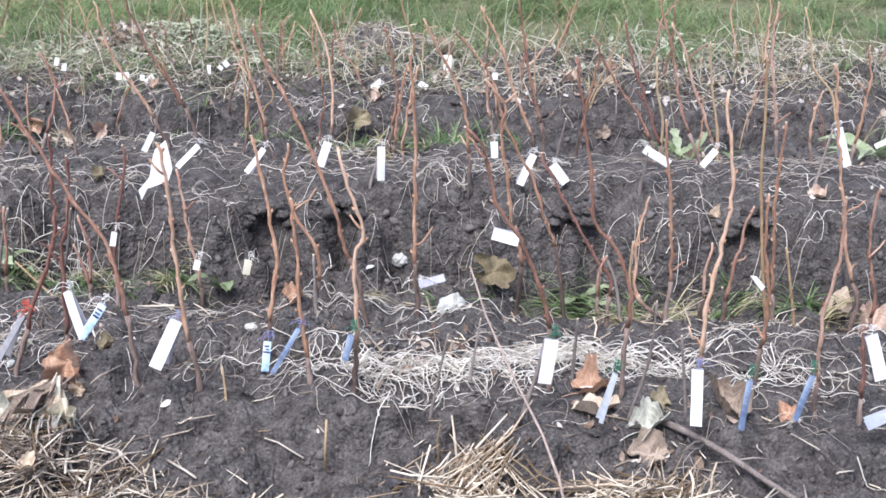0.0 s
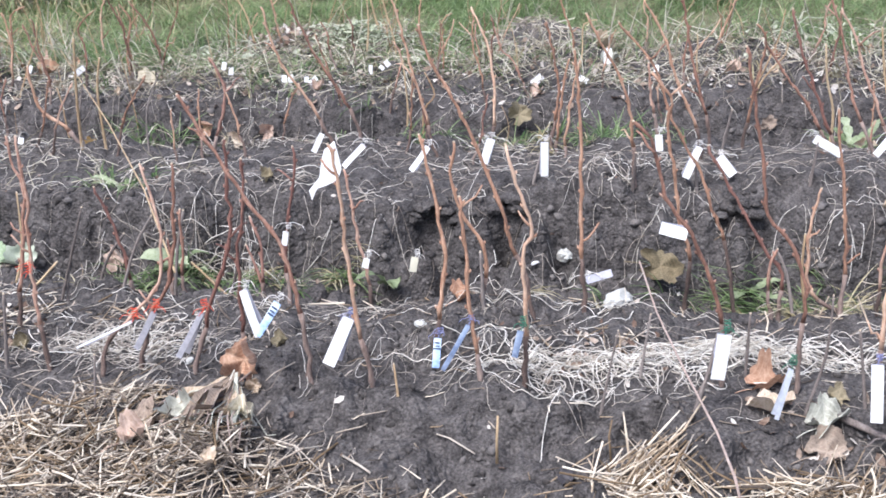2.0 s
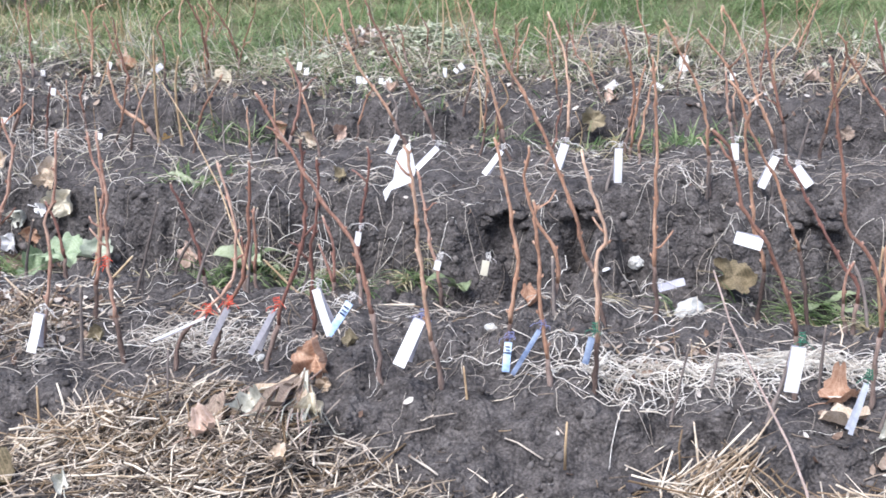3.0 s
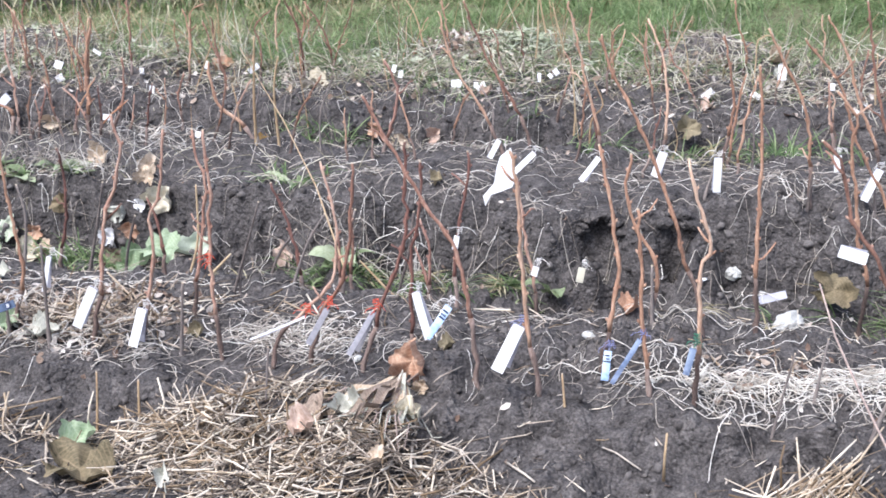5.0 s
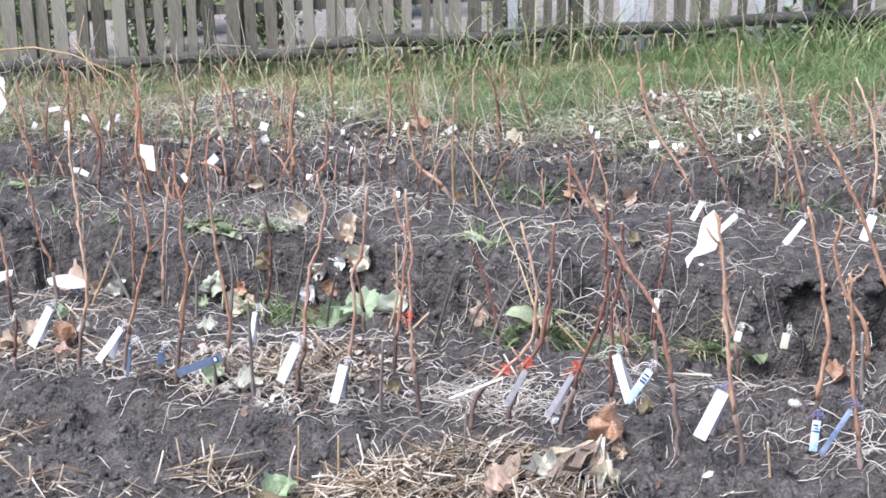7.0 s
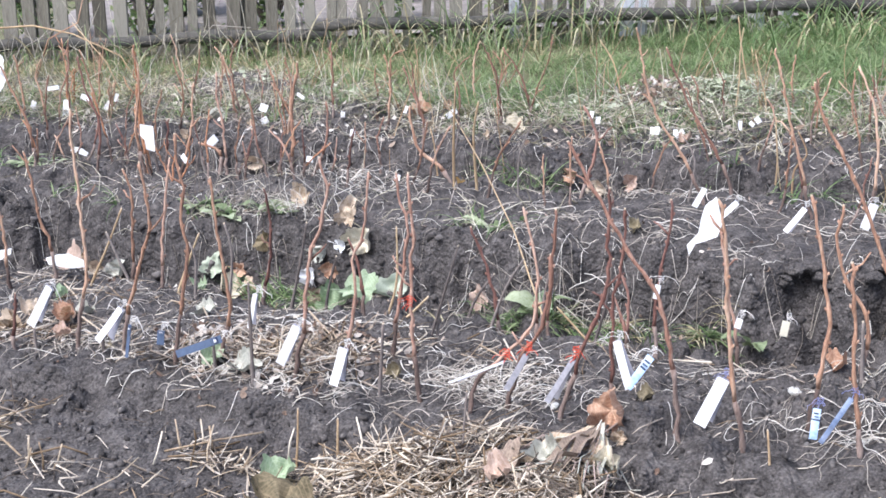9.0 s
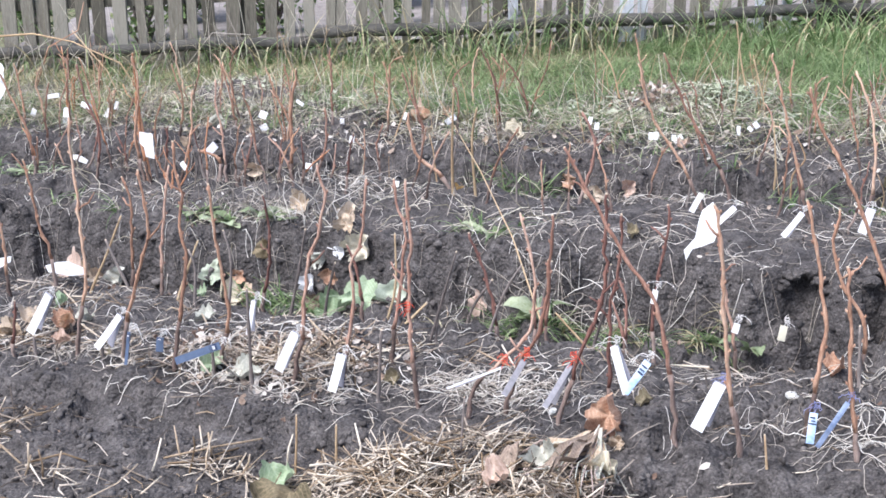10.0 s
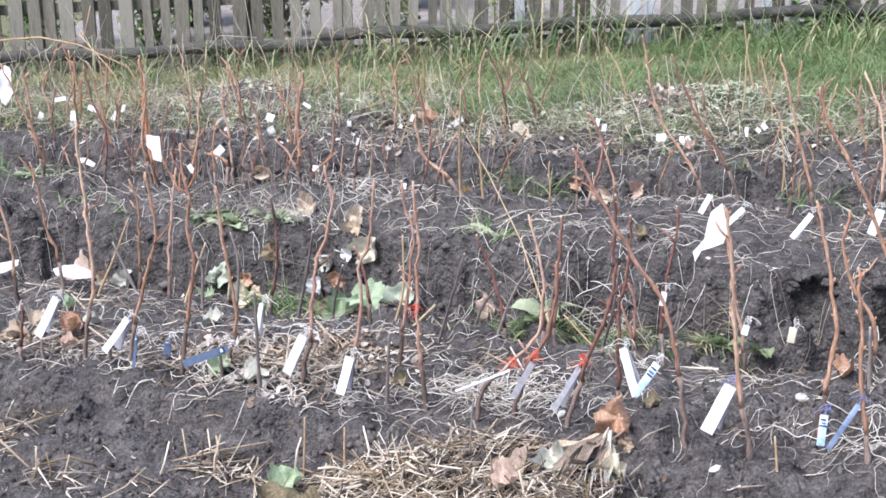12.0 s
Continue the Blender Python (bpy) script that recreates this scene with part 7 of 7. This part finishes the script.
def flakes():
    """Crumbled leaf litter: small curled flakes strewn over the beds, denser towards the turf."""
    dry, pale = Shape(), Shape()

    def flake(s, x, y, z, q):
        m = Matrix.LocRotScale((x, y, z), Euler([rng.uniform(-0.9, 0.9), rng.uniform(-0.9, 0.9), rng.uniform(0, 6.28)]), None)
        c = rng.uniform(0.1, 0.5) * q
        s.add([m @ Vector(p) for p in ((-q, 0, c), (-0.4 * q, -0.55 * q, 0), (0.5 * q, -0.45 * q, 0.3 * c), (q, 0.1 * q, c), (0.3 * q, 0.5 * q, 0.2 * c), (-0.5 * q, 0.5 * q, 0), (0, 0, -0.3 * c))],
              [(6, 0, 1), (6, 1, 2), (6, 2, 3), (6, 3, 4), (6, 4, 5), (6, 5, 0)])

    for k in range(620):
        x = rng.uniform(-3.2, 1.4)
        y = rng.choice((rng.uniform(2.15, 3.1), rng.uniform(3.2, 3.6), rng.uniform(3.7, 4.3)))
        flake(dry, x, y, ground_at(x, y) + 0.004, rng.uniform(0.004, 0.012))
    for cx, cy, n in ((-2.15, 3.72, 40), (-2.45, 2.85, 60), (-1.7, 2.68, 70), (-1.81, 2.81, 260), (-1.59, 2.88, 200), (-1.93, 2.89, 120), (-1.70, 2.97, 90), (-0.02, 2.74, 60), (0.0, 2.85, 40), (-0.85, 2.4, 40), (0.42, 2.5, 40), (1.1, 3.35, 40), (-2.8, 3.6, 40)):
        for k in range(n):
            x, y = rng.gauss(cx, 0.10), rng.gauss(cy, 0.05)
            flake(dry, x, y, ground_at(x, y) + 0.006, rng.uniform(0.005, 0.016))
    for k in range(2300):
        x = rng.uniform(-5.0, 2.2)
        y = rng.choice((rng.uniform(5.2, 5.9), rng.gauss(5.75, 0.2), rng.gauss(6.05, 0.2), rng.uniform(5.2, 6.4)))
        flake(dry, x, y, ground_at(x, y) + 0.01, rng.uniform(0.006, 0.022))
    for cx, cy, r, h, n in ((-1.22, 6.18, 0.22, 0.12, 150), (-0.75, 6.0, 0.3, 0.05, 50), (-1.75, 5.9, 0.3, 0.05, 50), (-3.7, 6.1, 0.3, 0.13, 60), (-2.9, 6.1, 0.5, 0.05, 90), (0.9, 6.2, 0.6, 0.05, 70)):
        for k in range(n):
            x, y = rng.gauss(cx, r * 0.6), rng.gauss(cy, r * 0.4)
            f = math.exp(-((x - cx) / r) ** 2 - ((y - cy) / r) ** 2)
            flake(pale, x, y, ground_at(x, y) + 0.02 + h * f * rng.uniform(0.6, 1.1), rng.uniform(0.008, 0.024))
    for k in range(420):
        x, y = rng.gauss(-1.48, 0.17), rng.gauss(6.22, 0.10)
        flake(dry, x, y, ground_at(x, y) + 0.03 + 0.10 * rng.random() * math.exp(-((x + 1.45) / 0.3) ** 2), rng.uniform(0.008, 0.022))
    # wilted strands of haulm thrown over the mound
    for cx, cy, n in ((-1.22, 6.16, 150), (-1.28, 6.25, 50), (-0.9, 6.05, 25), (-1.75, 6.0, 20), (0.9, 6.15, 25)):
        for k in range(n):
            x, y = rng.gauss(cx, 0.11), rng.gauss(cy, 0.08)
            c, a, l = Vector((x, y, ground_at(x, y) + 0.03 + 0.09 * rng.random())), rng.uniform(0, 6.28), rng.uniform(0.04, 0.14)
            e = Vector((math.cos(a) * l, math.sin(a) * l, rng.gauss(0, 0.03)))
            pale.tube([c - e / 2, c + Vector((rng.gauss(0, 0.015), rng.gauss(0, 0.015), 0.015)), c + e / 2], [0.003, 0.0034, 0.002], 4, False)
    stuff("leaf_flakes", dry, FLAKE, "crumbled dry leaf flakes strewn over the soil", "leaf litter", False)
    stuff("green_haulm", pale, HAULM, "pale green wilted haulm on the turf edge", "haulm", False)


flakes()


def dry_stems():
    """Dead stems and haulm in the last bed and along the turf edge."""
    s, dark = Shape(), Shape()
    for k in range(3900):
        x = rng.uniform(-5.2, 2.2)
        y = rng.choice((rng.uniform(5.25, 5.9), rng.gauss(5.85, 0.22), rng.gauss(6.15, 0.22), rng.gauss(5.6, 0.2)))
        z = ground_at(x, y)
        a, l = rng.uniform(0, 6.28), rng.uniform(0.04, 0.2)
        up = abs(rng.gauss(0, 0.05)) if rng.random() < 0.85 else rng.uniform(0.08, 0.3)
        c = Vector((x, y, z + 0.006))
        e = Vector((math.cos(a) * l, math.sin(a) * l, up))
        m = c + e * 0.5 + Vector((rng.gauss(0, 0.02), rng.gauss(0, 0.02), 0.02))
        thick = rng.uniform(0.5, 1.1)
        (s if rng.random() < 0.74 else dark).tube([c, m, c + e], [0.0022 * thick, 0.002 * thick, 0.0012 * thick], 4, False)
    # thin weeds grown up against the pickets
    for k in range(190):
        x = rng.uniform(-6.2, -0.6) if k % 3 else rng.uniform(-6.2, -4.0)
        y = 9.11 + 0.39 * x - rng.uniform(0.06, 0.35)
        c = Vector((x, y, ground_at(x, y)))
        l, a = rng.uniform(0.12, 0.5), rng.gauss(0, 0.3)
        m = c + Vector((math.sin(a) * l * 0.5 + rng.gauss(0, 0.03), 0, l * 0.5))
        (s if rng.random() < 0.5 else dark).tube([c, m, m + Vector((math.sin(a * 2) * l * 0.5 + rng.gauss(0, 0.05), rng.gauss(0, 0.03), l * 0.5 * math.cos(a * 2)))], [0.0028, 0.0024, 0.0014], 4, False)
    # tangled dead stems on the near ridge
    for k in range(190):
        x, y = rng.uniform(-3.9, -1.2), rng.uniform(3.78, 4.4)
        c = Vector((x, y, ground_at(x, y) + 0.004))
        a, l = rng.uniform(0, 6.28), rng.uniform(0.04, 0.14)
        e = Vector((math.cos(a) * l, math.sin(a) * l, abs(rng.gauss(0.01, 0.05))))
        (s if rng.random() < 0.7 else dark).tube([c, c + e * 0.5 + Vector((rng.gauss(0, 0.012), rng.gauss(0, 0.012), 0.015)), c + e], [0.0016, 0.0015, 0.001], 4, False)
    # two compost mounds
    for cx, cy, r, h, n in ((-1.30, 6.30, 0.34, 0.10, 420), (-3.75, 6.15, 0.30, 0.14, 420), (1.55, 6.3, 0.4, 0.07, 140), (-0.35, 6.2, 0.25, 0.10, 200)):
        for k in range(n):
            x, y = rng.gauss(cx, r * 0.55), rng.gauss(cy, r * 0.4)
            f = math.exp(-((x - cx) / r) ** 2 - ((y - cy) / r) ** 2)
            z = ground_at(x, y) + h * f * rng.uniform(0.2, 1)
            a, l = rng.uniform(0, 6.28), rng.uniform(0.05, 0.22)
            e = Vector((math.cos(a) * l, math.sin(a) * l, rng.gauss(0, 0.05)))
            c = Vector((x, y, z))
            (s if rng.random() < 0.5 else dark).tube([c - e / 2, c + Vector((0, 0, 0.02)), c + e / 2], [0.0026, 0.0026, 0.0016], 4, False)
    stuff("dead_stems", s, DEAD, "bleached dead stems and haulm at the turf edge", "dead stems")
    stuff("dark_dead_stems", dark, ROOT_OLD, "dark dead stems in the last bed", "dead stems")


dry_stems()


def compost(cx, cy, r, h, label):
    g = []
    for i in range(9):
        row = []
        for j in range(24):
            a, f = 2 * math.pi * j / 23, i / 8
            x, y = cx + r * f * math.cos(a), cy + 0.7 * r * f * math.sin(a)
            row.append((x, y, ground_at(x, y) - 0.02 + h * (1 - f * f) * (1 + 0.5 * float(value_noise(x, y, 0.1, 4)))))
        g.append(row)
    tagged(new("mound", Shape().sheet(g).mesh("mound", CLOD)), label, "mound")


compost(-1.42, 6.32, 0.42, 0.10, "low mound of rotting haulm at the turf edge")
compost(-3.75, 6.15, 0.40, 0.15, "dark mound of rotting stems at the turf edge")
compost(-0.35, 6.25, 0.35, 0.10, "small dark soil mound at the turf edge")


def tuft(x, y, n, hgt, label, mat=None, spread=0.06):
    """A loose tuft: blades spring from a few crowns, arch over and sprawl on the soil."""
    s = Shape()
    matted = 3.3 < y < 3.8
    crowns = [(x + rng.gauss(0, spread), y + rng.gauss(0, spread * (0.3 if matted else 0.5)), rng.choice((3.4, 6.0)) + rng.gauss(0, 0.35) if matted else rng.uniform(0, 6.28)) for k in range(max(2, n // 9))]
    for k in range(n):
        cx, cy, way = rng.choice(crowns)
        px, py = cx + rng.gauss(0, 0.008), cy + rng.gauss(0, 0.008)
        long_blade(s, px, py, ground_at(px, py) - 0.004, hgt * rng.uniform(0.5, 1.8), rng.uniform(0.1, 1.2), way + rng.gauss(0, 0.5 if matted else 0.9), rng.uniform(0.003, 0.0065), rng.uniform(0.5, 2.0))
    stuff("grass_tuft", s, mat or GRASS, label, "grass tuft", False)


for x, y, n, hh, sp in ((0.36, 3.52, 80, 0.11, 0.09), (0.55, 3.50, 50, 0.09, 0.08), (0.90, 3.46, 50, 0.10, 0.10), (1.05, 3.48, 40, 0.09, 0.08), (0.05, 3.40, 25, 0.07, 0.06), (-1.05, 3.54, 60, 0.10, 0.10),
                       (-1.25, 3.56, 70, 0.12, 0.12), (-1.45, 3.56, 50, 0.10, 0.08), (-2.12, 3.52, 90, 0.10, 0.05), (-2.02, 3.52, 50, 0.09, 0.05), (-0.55, 4.36, 60, 0.09, 0.1), (-0.02, 4.36, 100, 0.11, 0.10),
                       (-1.52, 3.90, 80, 0.08, 0.08), (-2.55, 3.90, 40, 0.07, 0.10), (-2.35, 3.88, 30, 0.07, 0.1), (-3.2, 3.95, 40, 0.08, 0.1), (-1.79, 5.02, 110, 0.17, 0.06), (-1.94, 5.02, 60, 0.14, 0.06), (-0.85, 4.95, 50, 0.16, 0.05), (-0.36, 5.08, 90, 0.13, 0.07), (-0.07, 5.0, 130, 0.11, 0.10), (0.98, 5.05, 90, 0.12, 0.10), (1.60, 5.05, 90, 0.13, 0.10), (-1.0, 5.15, 60, 0.11, 0.10),
                       (0.33, 3.60, 90, 0.09, 0.06), (0.54, 3.58, 80, 0.09, 0.07), (0.93, 3.56, 70, 0.09, 0.07), (-2.21, 3.66, 110, 0.10, 0.05), (-2.06, 3.68, 60, 0.09, 0.05), (-1.28, 3.64, 60, 0.08, 0.05), (-1.14, 3.63, 50, 0.08, 0.05), (-0.98, 3.62, 30, 0.07, 0.05), (-0.82, 3.63, 60, 0.08, 0.05), (-0.70, 3.63, 40, 0.075, 0.04),
                       (1.35, 4.36, 60, 0.10, 0.08), (-3.65, 4.22, 60, 0.08, 0.12), (0.10, 4.36, 50, 0.1, 0.1)):
    tuft(x, y, n, hh, "small tuft of green grass in the beds", None, sp)
for k in range(58):
    tuft(litter.uniform(-4.8, 2.0), litter.uniform(5.45, 6.35), 26, litter.uniform(0.06, 0.14), "sparse grass tuft on the last bed", litter.choice((GRASS, GRASS, GRASS_DRY)), 0.10)
for x, y, n, hh, sp in ((0.90, 3.50, 80, 0.10, 0.12), (0.70, 3.52, 60, 0.09, 0.12), (0.42, 3.42, 40, 0.11, 0.12), (-0.36, 5.02, 40, 0.12, 0.06), (-0.33, 3.36, 40, 0.08, 0.1), (0.6, 3.36, 50, 0.07, 0.15), (1.15, 3.40, 50, 0.10, 0.1), (-0.2, 4.36, 50, 0.09, 0.1), (-1.2, 3.64, 70, 0.08, 0.10), (-0.95, 3.63, 60, 0.07, 0.08), (-0.76, 3.63, 60, 0.08, 0.07), (-1.5, 3.48, 30, 0.12, 0.1), (0.05, 3.30, 30, 0.06, 0.12)):
    tuft(x, y, n, hh, "withered yellow grass tuft in the furrow", GRASS_DRY, sp)


def stem_tangle(cx, cy, n, wide, mat, label):
    """Thin bleached stems that spring from the furrow and lean crosswise over the bank's foot."""
    s, r = Shape(), random.Random(int(100 * abs(cx)))
    for k in range(n):
        x, y, a, up = r.gauss(cx, wide), r.gauss(cy, 0.03), r.uniform(0, 6.28), r.uniform(0.5, 1.2)
        p, l, q = Vector((x, y, ground_at(x, y) - 0.004)), r.uniform(0.08, 0.26), []
        for i in range(7):
            q.append(p.copy())
            a, up = a + r.gauss(0, 0.35), up + r.gauss(-0.12, 0.3)
            p += Vector((math.cos(a) * math.cos(up), 0.4 * math.sin(a) * math.cos(up) - 0.1, math.sin(up))) * l / 6
        s.tube(q, [0.0015, 0.0015, 0.0014, 0.0013, 0.0012, 0.001, 0.0007], 4)
    stuff("dry_stems", s, mat, label, "dry stems")


stem_tangle(-1.12, 3.68, 60, 0.09, ROOT, "tangle of thin bleached stems at the bank foot")
stem_tangle(-1.36, 3.68, 50, 0.12, ROOT_OLD, "tangle of thin bleached stems at the bank foot")
stem_tangle(-2.48, 3.92, 70, 0.13, ROOT_OLD, "tangle of withered pale stems on the ridge edge")
stem_tangle(-2.22, 3.90, 40, 0.10, ROOT, "tangle of withered pale stems on the ridge edge")
stem_tangle(-0.80, 3.68, 24, 0.12, ROOT_OLD, "sparse thin brown stems at the bank foot")


def weed(x, y, n, size, label, toothed=True, seed=1, up=0.3, broad=0.09):
    """A rosette of toothed or plain leaves."""
    r = random.Random(seed)
    t = thing("weed", x, y, ground_at(x, y), label, "weed", "weeds in the beds")
    for k in range(n):
        a, l = r.uniform(2.6, 6.8) if 3.3 < y < 3.8 else r.uniform(0, 6.28), size * r.uniform(0.5, 1.35)
        rise, s, bend, breadth = up * r.uniform(0.2, 1.4), Shape(), r.gauss(0, 0.25), r.uniform(0.6, 1.4)
        g, seg = [], 14
        for i in range(seg + 1):
            f = i / seg
            w = l * (0.10 if toothed else broad * breadth) * (1 + 0.12 * math.sin(17 * f + 5 * k)) * math.sin(math.pi * min(1, f * 0.93 + 0.07)) ** 0.8
            if toothed:
                w *= 0.55 + 0.75 * abs(math.sin(f * math.pi * 4.5))
            px, pz = l * f, l * rise * math.sin(f * 2.2) * 0.6
            sway = bend * l * f * f + 0.02 * l * math.sin(9 * f + 3 * k)
            g.append([(px, sway - w, pz + 0.3 * w), (px + 0.01 * l, sway, pz - 0.15 * w), (px, sway + w, pz + 0.2 * w)])
        s.sheet(g)
        b = part("leaf", s, WEED, t)
        b.matrix_local = pose(r.gauss(0, 0.02), 0, 0.004, 0, 0, math.degrees(a)) @ Matrix.Rotation(r.gauss(0, 0.4), 4, "X")


weed(0.80, 4.36, 11, 0.15, "dandelion rosette with toothed green leaves", True, 1, 0.7)
weed(1.37, 4.28, 7, 0.15, "broad green weed behind the ridge", False, 2)
weed(-0.80, 3.64, 6, 0.075, "sprawling green weed in the furrow", False, 3, 0.8, 0.10)
weed(-0.64, 3.63, 4, 0.11, "broad-leaved green weed in the furrow", False, 33, 0.6, 0.13)
weed(-1.27, 3.64, 6, 0.10, "broad green weed leaves in the furrow", False, 5, 0.8, 0.22)
leaf(-1.275, 3.640, 0.030, 0.095, LEAF_GREEN, 'broad green leaf low in the furrow', 60, 66, 8, 0.15, 5, 0.08, 72, "green_leaf")
weed(-1.54, 3.88, 9, 0.07, "narrow-leaved green weed on the ridge edge", True, 6, 0.35)
weed(-2.62, 3.90, 11, 0.07, "creeping green weed on the ridge edge", False, 7, 0.5, 0.16)
weed(-2.50, 3.88, 9, 0.08, "creeping green weed on the ridge edge", False, 17, 0.4, 0.18)
weed(-2.40, 3.93, 10, 0.065, "creeping green weed on the ridge edge", False, 27, 0.6, 0.16)
weed(-2.30, 3.88, 8, 0.08, "creeping green weed beside dry leaves", False, 8, 0.5, 0.2)
weed(-1.52, 5.05, 8, 0.11, "feathery green weed in the far furrow", True, 9)
weed(-3.65, 4.25, 26, 0.08, "green weed clump on the ridge", False, 10, 0.5)
weed(-3.52, 4.20, 18, 0.07, "green weed clump on the ridge", False, 20, 0.4)
weed(0.40, 3.60, 6, 0.09, "green weed in the furrow grass", True, 11)
weed(-0.80, 6.05, 7, 0.13, "grey-green weed at the turf edge", True, 12)
weed(-1.15, 6.10, 9, 0.15, "pale green leafy weed on the mound", False, 13)
